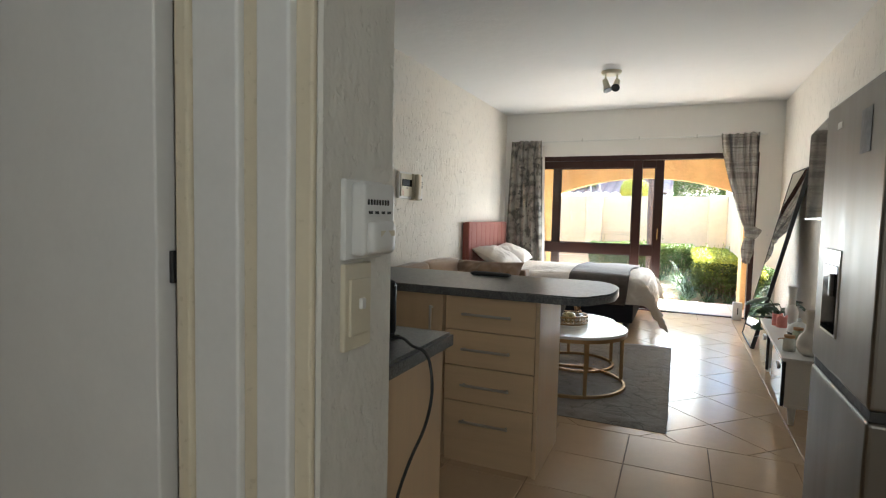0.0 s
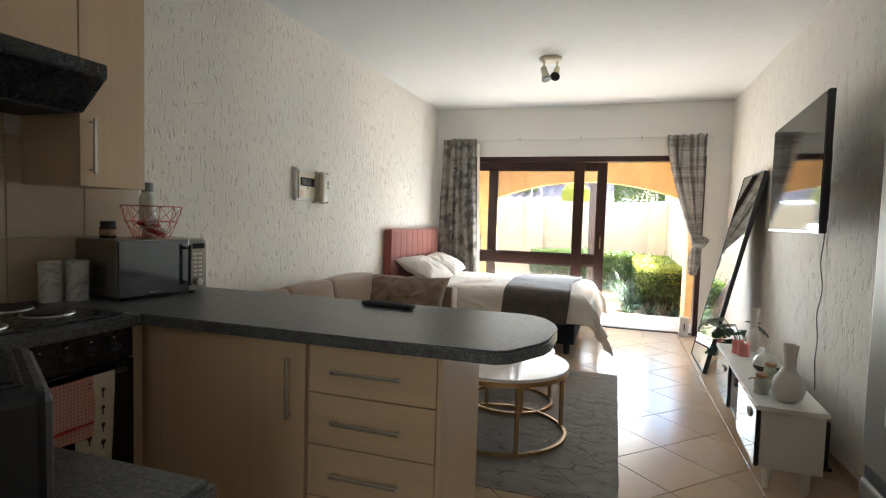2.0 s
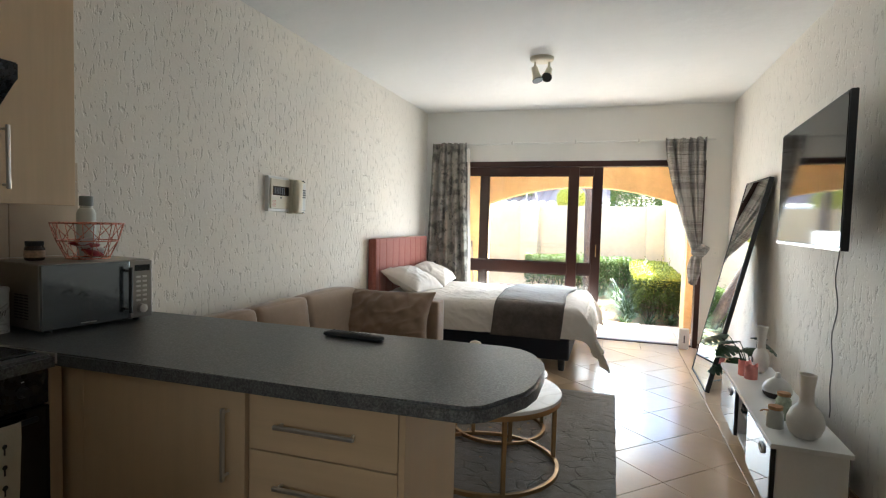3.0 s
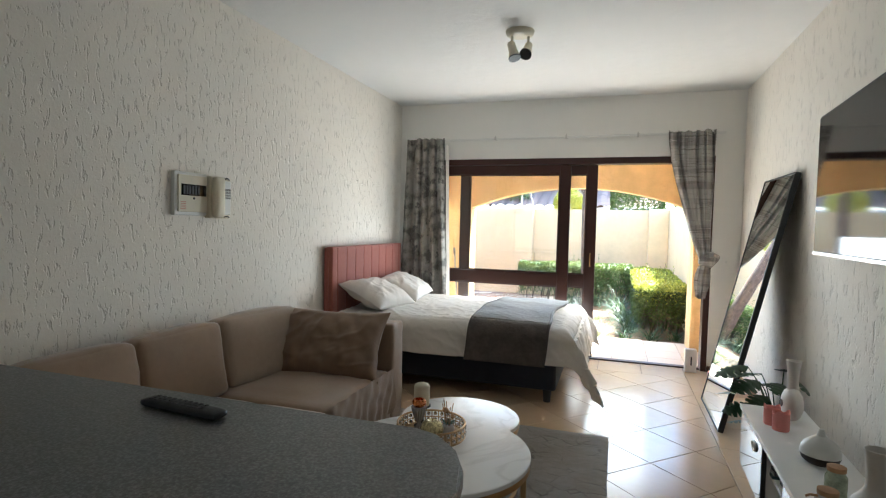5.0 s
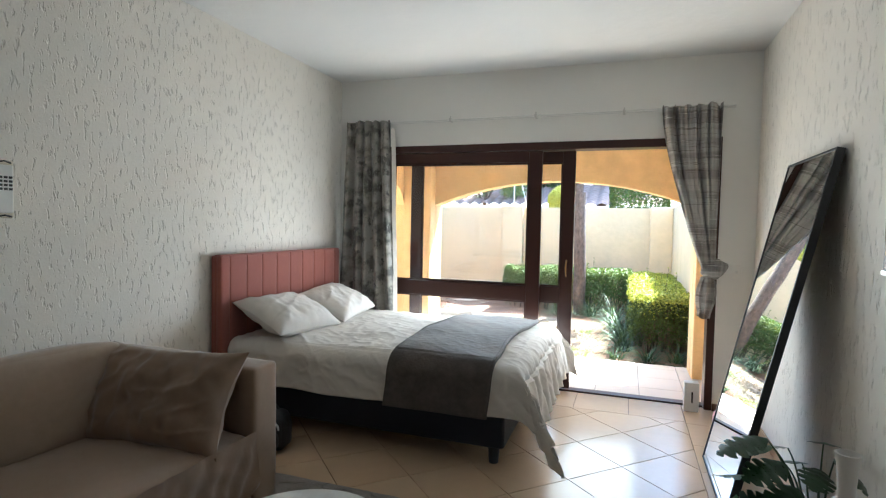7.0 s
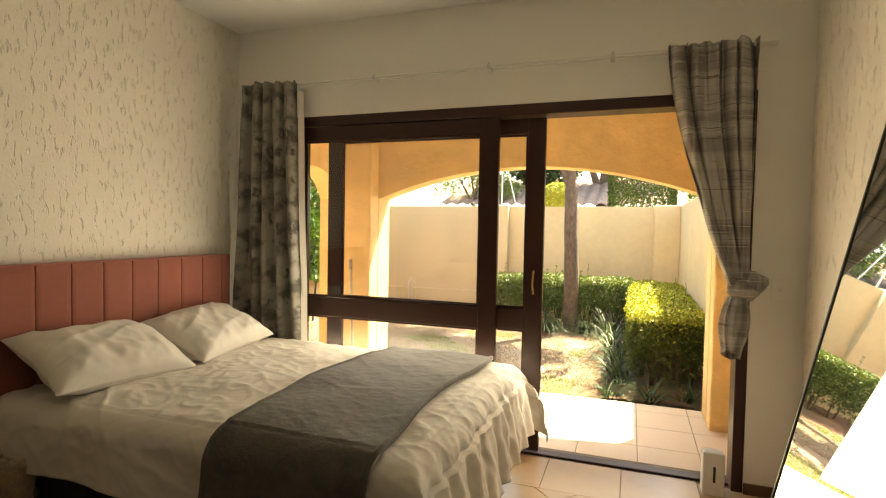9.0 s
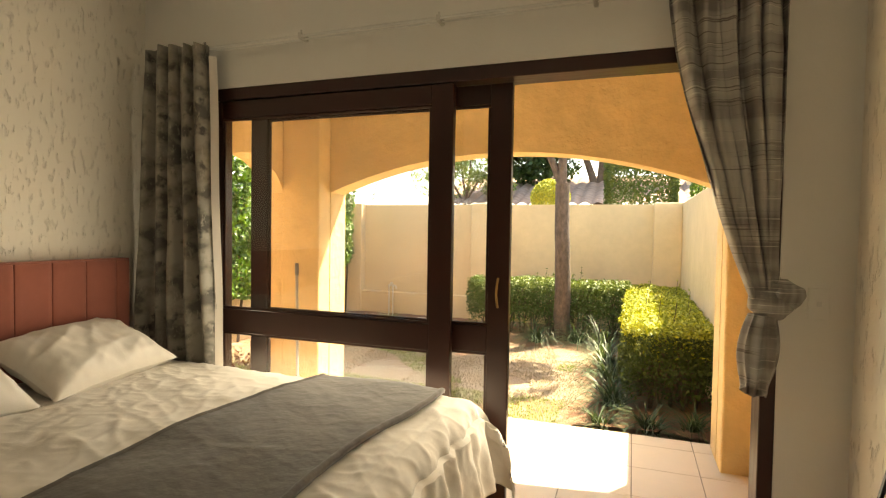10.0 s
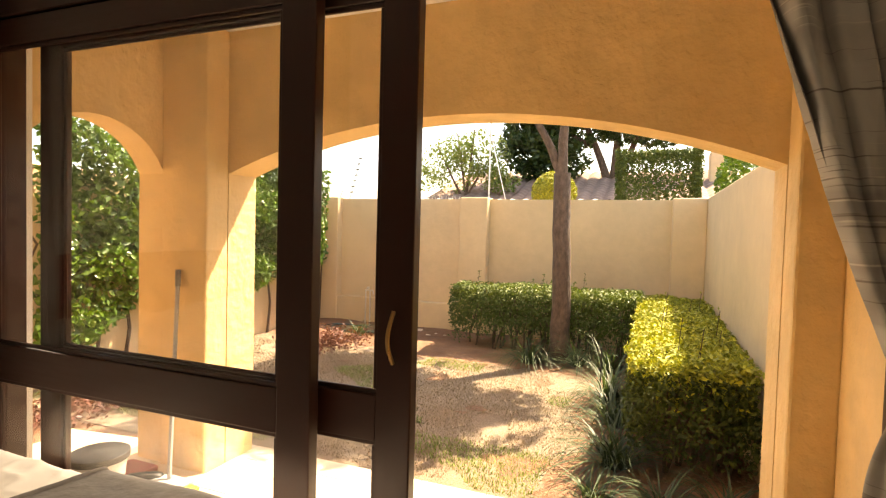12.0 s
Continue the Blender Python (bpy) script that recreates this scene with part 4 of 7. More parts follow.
# ---- fridge ----
M_FRIDGE = mat("dull_brushed_steel", (0.225, 0.205, 0.18), 0.43, 1.0, var=0.06, scale=1.2, stretch=(1, 1, 0.15), bump=0.0, rvar=0.05)


def fridge():
    t = thing("fridge", "tall brushed steel fridge freezer with a water dispenser", "fridge", (0.02, 0.095, 0.0))
    part("cabinet", box((2.905, 0.80, 0.03), (3.51, 1.42, 1.655), 0.006, 2), mat("dark_grey_side", (0.07, 0.07, 0.072), 0.45), t)
    u = part("fridge_door", box((2.838, 0.802, 0.80), (2.900, 1.418, 1.655), 0.012, 3), M_FRIDGE, t, "brushed steel upper door")
    part("freezer_door", box((2.838, 0.802, 0.05), (2.900, 1.418, 0.772), 0.012, 3), M_FRIDGE, t, "brushed steel lower door")
    part("grip_recess", box((2.846, 0.81, 0.773), (2.899, 1.41, 0.799)), M_BLACKM, t, "dark grip recess between the doors")
    d = part("dispenser", box((2.8345, 1.125, 0.915), (2.840, 1.315, 1.185), 0.003, 2), M_HANDLE, u, "water dispenser surround")
    part("niche", box((2.8325, 1.14, 0.925), (2.8345, 1.30, 1.135), 0.002), M_BGLASS, d, "black dispenser niche")
    part("spout", box((2.822, 1.165, 1.04), (2.833, 1.19, 1.11), 0.004, 2), M_FRIDGE, d)
    part("badge", box((2.8365, 1.22, 1.565), (2.838, 1.27, 1.585), 0.001), M_HANDLE, u, "small pale badge")
    part("door_sticker", box((2.8365, 0.93, 1.46), (2.838, 1.02, 1.58)), mat("grey_sticker", (0.15, 0.15, 0.16), 0.5), u, "grey energy sticker")
    for x, y in ((2.95, 0.85), (2.95, 1.37), (3.45, 0.85), (3.45, 1.37)):
        part("foot", cyl((x, y, 0.0), (x, y, 0.032), 0.02, None, 10), M_BLACKM, t)
    b = thing("storage_box", "dark box standing on top of the fridge", "box", (3.14, 1.03, 1.655))
    part("carton", box((-0.10, -0.10, 0.001), (0.12, 0.10, 0.14), 0.004), mat("dark_card", (0.035, 0.028, 0.024), 0.7), b)


fridge()


# ---- living area ----
def television():
    t = thing("television", "flat black television on a wall bracket, turned slightly", "television")
    t.matrix_basis = pose(3.270, 3.66, -0.012, 0, 0, -4.3) @ pose(-3.34, -3.66, 0)
    part("screen", box((3.340, 3.045, 1.312), (3.343, 4.285, 1.95)), M_BGLASS, t, "glossy dark screen")
    part("bezel", box((3.3435, 3.035, 1.295), (3.372, 4.295, 1.960), 0.004, 2), M_BLACKM, t)
    part("chin", box((3.338, 3.035, 1.294), (3.3433, 4.295, 1.309), 0.001), M_HANDLE, t, "silver lower edge")
    part("back_housing", box((3.3725, 3.25, 1.34), (3.43, 4.10, 1.72), 0.02, 2), M_BLACKM, t)
    part("wall_bracket", box((3.43, 4.02, 1.50), (3.585, 4.08, 1.56), 0.004), M_BLACKM, t)
    c = thing("television_cable", "thin grey cable hanging down the wall", "cable")
    pts = [(3.525 + 0.006 * math.sin(i * 0.9), 3.92 + 0.014 * math.sin(i * 0.55), 1.32 - 0.0435 * i) for i in range(24)]
    part("lead", tube(pts, 0.0032, 6), mat("grey_cable", (0.16, 0.15, 0.14), 0.6), c, smooth=True)


television()


def tv_stand():
    t = thing("tv_stand", "low white television stand with mirrored black doors", "tv stand")
    t.matrix_basis = pose(3.022, 3.058, 0, 0, 0, -2.4) @ pose(-2.972, -2.867, 0)
    x0, x1, y0, y1 = 3.000, 3.268, 2.885, 4.325
    part("top", box((x0 - 0.028, y0 - 0.018, 0.413), (x1 + 0.01, y1 + 0.018, 0.435), 0.002, 2), M_WHITE, t)
    part("bottom_board", box((x0, y0, 0.125), (x1, y1, 0.143)), M_WHITE, t)
    for y in (y0, y0 + 0.52, y1 - 0.54, y1 - 0.018):
        part("upright", box((x0, y, 0.144), (x1, y + 0.018, 0.412), 0.001), M_WHITE, t)
    part("back_board", box((x1 - 0.008, y0 + 0.02, 0.144), (x1 - 0.002, y1 - 0.02, 0.412)), M_WHITE, t)
    part("shelf", box((x0 + 0.02, y0 + 0.54, 0.264), (x1 - 0.01, y1 - 0.542, 0.280)), M_WHITE, t)
    for ya, yb in ((y0 + 0.003, y0 + 0.535), (y1 - 0.540, y1 - 0.003)):
        d = part("door", box((x0 - 0.020, ya, 0.128), (x0 - 0.002, yb, 0.409), 0.001), M_BLACKM, t)
        part("door_glass", box((x0 - 0.0235, ya + 0.004, 0.131), (x0 - 0.0203, yb - 0.018, 0.406)), mat("smoked_mirror", (0.30, 0.31, 0.34), 0.03, 1.0, var=0.02, bump=0.0, rvar=0.01), d, "smoked mirror front")
        yc = ya + 0.15
        ring = [(x0 - 0.027, yc + 0.036 * math.cos(a), 0.352 + 0.019 * math.sin(a)) for a in [2 * math.pi * i / 24 for i in range(24)]]
        part("handle_ring", tube(ring, 0.006, 8, True), M_HANDLE, d, "oval chrome handle", True)
        part("handle_recess", box((x0 - 0.0262, yc - 0.032, 0.338), (x0 - 0.0238, yc + 0.032, 0.366), 0.001), M_BLACKM, d)
    for x, y in ((x0 + 0.05, y0 + 0.07), (x1 - 0.05, y0 + 0.07), (x0 + 0.05, y1 - 0.07), (x1 - 0.05, y1 - 0.07)):
        part("leg", cyl((x, y, 0.0), (x, y, 0.126), 0.016, 0.026, 14), M_WHITE, t, smooth=True)
    b = thing("set_top_box", "small black media box on the stand's shelf", "media box", (3.19, 3.78, 0.280))
    part("case", box((-0.07, -0.11, 0.001), (0.09, 0.11, 0.035), 0.004, 2), M_BLACKM, b)
    for k, c in enumerate(((0.05, 0.10, 0.11), (0.30, 0.30, 0.29), (0.04, 0.05, 0.06))):
        b = thing("book", "thin book lying flat on the stand's shelf", "book", (3.17, 4.02, 0.280 + 0.016 * k), k * 3, group="books on the stand")
        part("cover", box((-0.07, -0.09, 0.001), (0.08, 0.09, 0.015), 0.001), mat("book_cover_%s" % "abc"[k], c, 0.5), b)
    r = thing("router", "black standing router on the floor beside the stand", "router", (3.43, 3.58, 0.0))
    part("case", box((-0.05, -0.11, 0.015), (0.05, 0.11, 0.265), 0.012, 2), M_BLACKM, r)
    part("light_strip", box((-0.052, -0.02, 0.06), (-0.0495, -0.012, 0.22)), M_STEEL, r)
    part("base", box((-0.065, -0.12, 0.0), (0.065, 0.12, 0.016), 0.004, 2), M_BLACKM, r)


tv_stand()


def stand_things():
    z = 0.435
    prof = [(0.0, 0.0), (0.040, 0.0), (0.062, 0.020), (0.074, 0.055), (0.074, 0.085), (0.060, 0.122), (0.038, 0.146), (0.029, 0.165), (0.028, 0.215), (0.034, 0.262), (0.037, 0.285), (0.033, 0.286), (0.026, 0.25), (0.0, 0.25)]
    v = thing("vase", "matt white round ceramic vase with a long neck", "vase", (3.19, 3.20, z), group="white vases")
    part("pot", lathe(prof, 36), M_CERAM, v, smooth=True)
    v = thing("vase", "matt white ring-shaped ceramic vase with a long neck", "vase", (3.275, 4.33, z), group="white vases")
    bm = bmesh.new()
    bmesh.ops.create_uvsphere(bm, u_segments=32, v_segments=20, radius=0.085, matrix=Matrix.Translation((0, 0, 0.085)) @ Matrix.Diagonal((0.55, 1, 1, 1)))
    add_lathe(bm, [(0.026, 0.15), (0.024, 0.20), (0.028, 0.26), (0.035, 0.305), (0.030, 0.306), (0.020, 0.27), (0.0, 0.26)], 28)
    part("pot", bm, M_CERAM, v, smooth=True)
    # no real opening: a dark plug carries the hollow's shade in its colour
    hole = part("hole", lathe([(0.0, -0.049), (0.018, -0.0495), (0.018, 0.0), (0.0, 0.0)], 24), mat("vase_hole_shade", (0.10, 0.08, 0.07), 0.9), v, "dark plug painted as the shaded hollow in the ring")
    hole.matrix_basis = pose(0, 0, 0.085, 0, 90, 0)
    d = thing("oil_diffuser", "white teardrop aroma diffuser with a dark wood base", "diffuser", (3.235, 3.80, z))
    part("dome", lathe([(0.0, 0.036), (0.073, 0.036), (0.072, 0.058), (0.060, 0.082), (0.036, 0.100), (0.016, 0.112), (0.011, 0.135), (0.008, 0.140), (0.0, 0.140)], 36), M_WPLAST, d, smooth=True)
    part("base", lathe([(0.0, 0.0), (0.050, 0.0), (0.066, 0.014), (0.073, 0.0355), (0.0, 0.0355)], 36), wood("dark_wood_base", (0.035, 0.02, 0.014), 0.5, "x"), d, smooth=True)
    for k, (x, y, h, r) in enumerate(((3.095, 3.29, 0.085, 0.036), (3.165, 3.43, 0.115, 0.034))):
        j = thing("jar", "small glass jar with a cork lid and string" if k == 0 else "small clear jar with green filling and cork lid", "jar", (x, y, z))
        g = mat("milky_glass", (0.50, 0.50, 0.46), 0.15) if k == 0 else mat("green_glass", (0.40, 0.44, 0.32), 0.15, var=0.5, scale=30.0)
        part("glass", lathe([(0.0, 0.0), (r, 0.0), (r, h * 0.82), (r * 0.8, h * 0.92), (r * 0.8, h), (0.0, h)], 24), g, j, smooth=True)
        part("lid", lathe([(0.0, h + 0.0005), (r * 0.86, h + 0.0005), (r * 0.86, h + 0.016), (0.0, h + 0.018)], 20), M_CORK, j, smooth=True)
        if k == 0:
            part("string", tube([(-0.030, -0.01, h * 0.95), (-0.05, 0.0, h * 0.9), (-0.062, 0.004, h * 0.8)], 0.004, 6), M_CORK, j)
    for k, (dx, dy) in enumerate(((0, 0.035), (0.02, -0.04))):
        c = thing("candle", "pink pillar candle with a melted wavy rim", "candle", (3.165 + dx, 4.20 + dy, z), group="pink candles")
        bm = bmesh.new()
        seg, rings = 28, [(0.036, 0.0), (0.037, 0.004), (0.037, 0.075), (0.037, 0.088), (0.031, 0.086), (0.028, 0.070), (0.001, 0.068)]
        rr = []
        for r, h in rings:
            rr.append([bm.verts.new((r * math.cos(a), r * math.sin(a), h + (0.007 * math.sin(3 * a + k) + 0.004 * math.sin(5 * a)) * (h > 0.08))) for a in [2 * math.pi * i / seg for i in range(seg)]])
        for a, b in zip(rr, rr[1:]):
            for i in range(seg):
                bm.faces.new((a[i], a[(i + 1) % seg], b[(i + 1) % seg], b[i]))
        bm.faces.new(list(reversed(rr[0])))
        bm.faces.new(rr[-1])
        part("wax", bm, M_PWAX, c, smooth=True)
        part("wick", cyl((0, 0, 0.067), (0, 0, 0.080), 0.0012, None, 6), M_BLACKM, c)


stand_things()


def monstera_leaf(L, W, seed):
    """A lobed leaf along +x, cut between its ribs, bowed down."""
    bm = bmesh.new()
    n = 26
    mid = [bm.verts.new((L * i / n, 0, -0.25 * L * (i / n) ** 2)) for i in range(n + 1)]
    for sgn in (-1, 1):
        edge = []
        for i in range(n + 1):
            u = i / n
            w = W * (math.sin(math.pi * min(1, u * 0.93 + 0.07)) ** 0.75)
            cut = 0.45 if (i % 5 == 3 and 3 < i < n - 2) else 1.0
            edge.append(bm.verts.new((L * u + 0.1 * W * (1 - u), sgn * w * cut, -0.25 * L * u * u - 0.18 * w * cut + 0.02 * W * math.sin(i * 1.2 + seed))))
        for i in range(n):
            f = (mid[i], mid[i + 1], edge[i + 1], edge[i])
            bm.faces.new(f if sgn > 0 else tuple(reversed(f)))
    return bm


def pot_plant():
    p = thing("pot_plant", "potted plant with large split green leaves beside the stand", "plant", (3.36, 4.86, 0.0))
    part("pot", lathe([(0.0, 0.0), (0.085, 0.0), (0.105, 0.20), (0.110, 0.205), (0.100, 0.205), (0.095, 0.18), (0.0, 0.18)], 28), M_BLACKM, p, "dark plastic pot", True)
    part("soil", lathe([(0.0, 0.182), (0.094, 0.182), (0.05, 0.19), (0.0, 0.192)], 20), M_SOIL, p)
    rng = random.Random(11)
    specs = [(186, 0.30, 0.58, 0.20), (160, 0.24, 0.52, 0.18), (205, 0.22, 0.50, 0.18), (175, 0.26, 0.40, 0.18), (220, 0.18, 0.42, 0.16), (290, 0.14, 0.56, 0.15), (140, 0.18, 0.52, 0.16), (196, 0.26, 0.34, 0.16), (262, 0.10, 0.50, 0.15), (60, 0.10, 0.56, 0.14), (110, 0.14, 0.46, 0.16), (170, 0.20, 0.24, 0.15)]
    for k, (az, reach, h, L) in enumerate(specs):
        a = radians(az)
        tip = Vector((math.cos(a) * reach * 0.62, math.sin(a) * reach * 0.62, h))
        pts = [Vector((0.02 * math.cos(a), 0.02 * math.sin(a), 0.185)).lerp(tip, i / 8) + Vector((0, 0, 0.06 * math.sin(math.pi * i / 8))) for i in range(9)]
        st = part("stem", tube(pts, [0.005 - 0.0003 * i for i in range(9)], 6), M_LEAF, p, smooth=True)
        lf = part("leaf", monstera_leaf(L, L * 0.42, k), M_LEAF, p, smooth=True)
        lf.matrix_basis = Matrix.Translation(tip) @ pose(0, 0, 0, rng.uniform(-25, 25), rng.uniform(-8, 18), az + rng.uniform(-15, 15))


pot_plant()


def floor_mirror():
    t = thing("floor_mirror", "tall black-framed mirror leaning against the wall", "mirror")
    L, w0, w1 = 1.82, 5.265, 6.03
    lean = math.degrees(math.atan2(0.385, 1.78))
    t.matrix_basis = pose(3.118, 0, 0.004, 0, lean, 0)
    part("glass", box((-0.006, w0 + 0.012, 0.014), (0.0, w1 - 0.012, L - 0.012)), M_MIRROR, t, "mirror glass")
    part("backing", box((0.001, w0 + 0.004, 0.006), (0.024, w1 - 0.004, L - 0.004)), M_BLACKM, t)
    for a, b in (((-0.010, w0, 0.002), (0.026, w0 + 0.012, L)), ((-0.010, w1 - 0.012, 0.002), (0.026, w1, L)), ((-0.010, w0 + 0.012, 0.002), (0.026, w1 - 0.012, 0.014)), ((-0.010, w0 + 0.012, L - 0.012), (0.026, w1 - 0.012, L))):
        part("frame_bar", box(a, b, 0.001), M_BLACKM, t)


floor_mirror()


def coffee_tables():
    def table(x, y, r, h, label):
        t = thing("coffee_table", label, "coffee table", (x, y, 0.012), group="nesting coffee tables")
        part("tabletop", lathe([(0.0, h - 0.020), (r - 0.003, h - 0.020), (r, h - 0.017), (r, h - 0.003), (r - 0.003, h), (0.0, h)], 72), M_MARBLE, t, "white marble-look round top", True)
        part("top_hoop", lathe([(r - 0.022, h - 0.045), (r - 0.002, h - 0.045), (r - 0.002, h - 0.0205), (r - 0.022, h - 0.0205), (r - 0.022, h - 0.045)], 72), M_GOLD, t, smooth=True)
        part("base_hoop", lathe([(r - 0.022, 0.0), (r - 0.002, 0.0), (r - 0.002, 0.022), (r - 0.022, 0.022), (r - 0.022, 0.0)], 72), M_GOLD, t, smooth=True)
        for k in range(4):
            a = radians(25 + 90 * k)
            lg = part("leg", box((-0.011, -0.011, 0.022), (0.011, 0.011, h - 0.045), 0.002), M_GOLD, t)
            lg.matrix_basis = pose((r - 0.013) * math.cos(a), (r - 0.013) * math.sin(a), 0, 0, 0, 25 + 90 * k)
    table(1.700, 3.335, 0.405, 0.432, "round coffee table with white marble top and gold hoop base")
    table(1.660, 3.88, 0.305, 0.380, "smaller round coffee table with white top and gold hoop base")


coffee_tables()


def tray_and_things():
    z = 0.4445
    tx, ty, R = 1.645, 3.46, 0.150
    t = thing("tray", "round gold metal tray with crystal beads round its rim", "tray", (tx, ty, z))
    part("base", lathe([(0.0, 0.001), (R - 0.006, 0.001), (R - 0.006, 0.006), (0.0, 0.006)], 48), M_GOLD, t, "gold mirrored base", True)
    for h, s in ((0.004, 0.0045), (0.030, 0.0025), (0.060, 0.0045)):
        part("hoop", tube([(R * math.cos(2 * math.pi * i / 48), R * math.sin(2 * math.pi * i / 48), h) for i in range(48)], s, 6, True), M_GOLD, t, smooth=True)
    n = 30
    for i in range(n):
        a = 2 * math.pi * i / n
        part("upright", cyl((R * math.cos(a), R * math.sin(a), 0.004), (R * math.cos(a), R * math.sin(a), 0.060), 0.0022, None, 6), M_GOLD, t)
    bead = bmesh.new()
    bmesh.ops.create_icosphere(bead, subdivisions=1, radius=0.0095)
    me = mesh_of(bead, "crystal_bead", M_CRYSTAL)
    for i in range(n):
        a = 2 * math.pi * (i + 0.5) / n
        for h in (0.017, 0.045):
            ob = new("crystal_bead", me)
            ob.parent = t
            ob.location = (R * math.cos(a), R * math.sin(a), h)
    zb = z + 0.0065
    c = thing("candle_holder", "glass candle holder with an ivory pillar candle", "candle holder", (tx - 0.075, ty + 0.075, zb))
    part("foot", lathe([(0.0, 0.0), (0.035, 0.0), (0.012, 0.02), (0.010, 0.06), (0.020, 0.085), (0.042, 0.092), (0.042, 0.098), (0.0, 0.098)], 28), M_BLACKM, c, "dark pedestal", True)
    part("candle", lathe([(0.0, 0.0985), (0.035, 0.0985), (0.036, 0.103), (0.036, 0.185), (0.030, 0.194), (0.006, 0.203), (0.0, 0.203)], 28), M_WAX, c, "ivory pillar candle", True)
    part("wick", cyl((0, 0, 0.202), (0.002, 0, 0.214), 0.0013, None, 6), M_BLACKM, c)
    g = thing("candle_holder", "fluted clear glass goblet with a copper tealight cup", "candle holder", (tx - 0.050, ty - 0.025, zb))
    bm = bmesh.new()
    seg = 32
    prof = [(0.034, 0.0), (0.032, 0.01), (0.012, 0.045), (0.009, 0.055), (0.020, 0.075), (0.032, 0.11), (0.034, 0.125)]
    rr = [[bm.verts.new((r * (1 + 0.06 * (-1) ** i) * math.cos(2 * math.pi * i / seg), r * (1 + 0.06 * (-1) ** i) * math.sin(2 * math.pi * i / seg), h)) for i in range(seg)] for r, h in prof]
    for a, b in zip(rr, rr[1:]):
        for i in range(seg):
            bm.faces.new((a[i], a[(i + 1) % seg], b[(i + 1) % seg], b[i]))
    bm.faces.new(list(reversed(rr[0])))
    bm.faces.new(rr[-1])
    part("goblet", bm, mat("fluted_glass", (0.42, 0.40, 0.40), 0.08, 0.5, var=0.1), g)
    part("cup", lathe([(0.0, 0.1255), (0.020, 0.1255), (0.030, 0.135), (0.031, 0.148), (0.024, 0.158), (0.019, 0.158), (0.019, 0.140), (0.0, 0.140)], 28), mat("copper", (0.72, 0.28, 0.10), 0.25, 1.0), g, "copper tealight cup", True)
    a = thing("ornament", "round pale gold apple-shaped ornament", "ornament", (tx + 0.018, ty - 0.045, zb))
    part("ball", lathe([(0.0, 0.0), (0.030, 0.003), (0.050, 0.028), (0.052, 0.045), (0.040, 0.070), (0.020, 0.080), (0.006, 0.076), (0.0, 0.074)], 32), mat("pale_gold_glaze", (0.58, 0.50, 0.26), 0.28, 0.5, var=0.08), a, smooth=True)
    part("stalk", cyl((0, 0, 0.074), (0.006, 0, 0.092), 0.003, 0.002, 6), M_GOLD, a)
    r = thing("reed_diffuser", "small dried arrangement with wooden sticks and buds", "dried flowers", (tx + 0.068, ty + 0.030, zb))
    part("pot", lathe([(0.0, 0.0), (0.024, 0.0), (0.030, 0.025), (0.026, 0.035), (0.0, 0.035)], 24), M_CERAM, r, smooth=True)
    rng = random.Random(3)
    for i in range(6):
        dx, dy = rng.uniform(-0.035, 0.035), rng.uniform(-0.03, 0.03)
        part("stick", cyl((dx * 0.2, dy * 0.2, 0.02), (dx, dy, 0.115 + rng.uniform(0, 0.04)), 0.0018, None, 6), M_CORK, r)
    for i in range(3):
        part("bud", lathe([(0.0, 0.0), (0.009, 0.006), (0.011, 0.014), (0.005, 0.024), (0.0, 0.025)], 12, (0.022 * math.cos(i * 2.1), 0.02 * math.sin(i * 2.1), 0.066 + 0.016 * i)), M_CORK, r, smooth=True)
    for i in range(7):
        lf = part("leaf", monstera_leaf(0.04, 0.012, i), M_LEAF, r)
        lf.matrix_basis = pose(0, 0, 0.04, 0, -35, i * 51)


tray_and_things()


def rug():
    x0, x1, y0, y1 = 0.75, 2.40, 2.62, 4.90
    rng = random.Random(5)
    def fn(u, v):
        x, y = x0 + (x1 - x0) * u, y0 + (y1 - y0) * v
        e = min(u, 1 - u, v, 1 - v)
        h = 0.004 + 0.009 * min(1.0, e * 30)
        h += 0.005 * abs(fn_noise(x * 5, y * 9)) + 0.003 * fn_noise(x * 22, y * 30, 4.0)
        return (x + 0.006 * fn_noise(0, y * 6) * (e < 0.01), y + 0.006 * fn_noise(x * 6, 0) * (e < 0.01), max(0.002, h))
    t = thing("rug", "grey textured shaggy rug under the coffee tables", "rug")
    part("mat", grid_surface(90, 120, fn), M_RUG, t, smooth=True)
    part("edge", box((x0 + 0.004, y0 + 0.004, 0.0), (x1 - 0.004, y1 - 0.004, 0.003)), M_RUG, t)


rug()


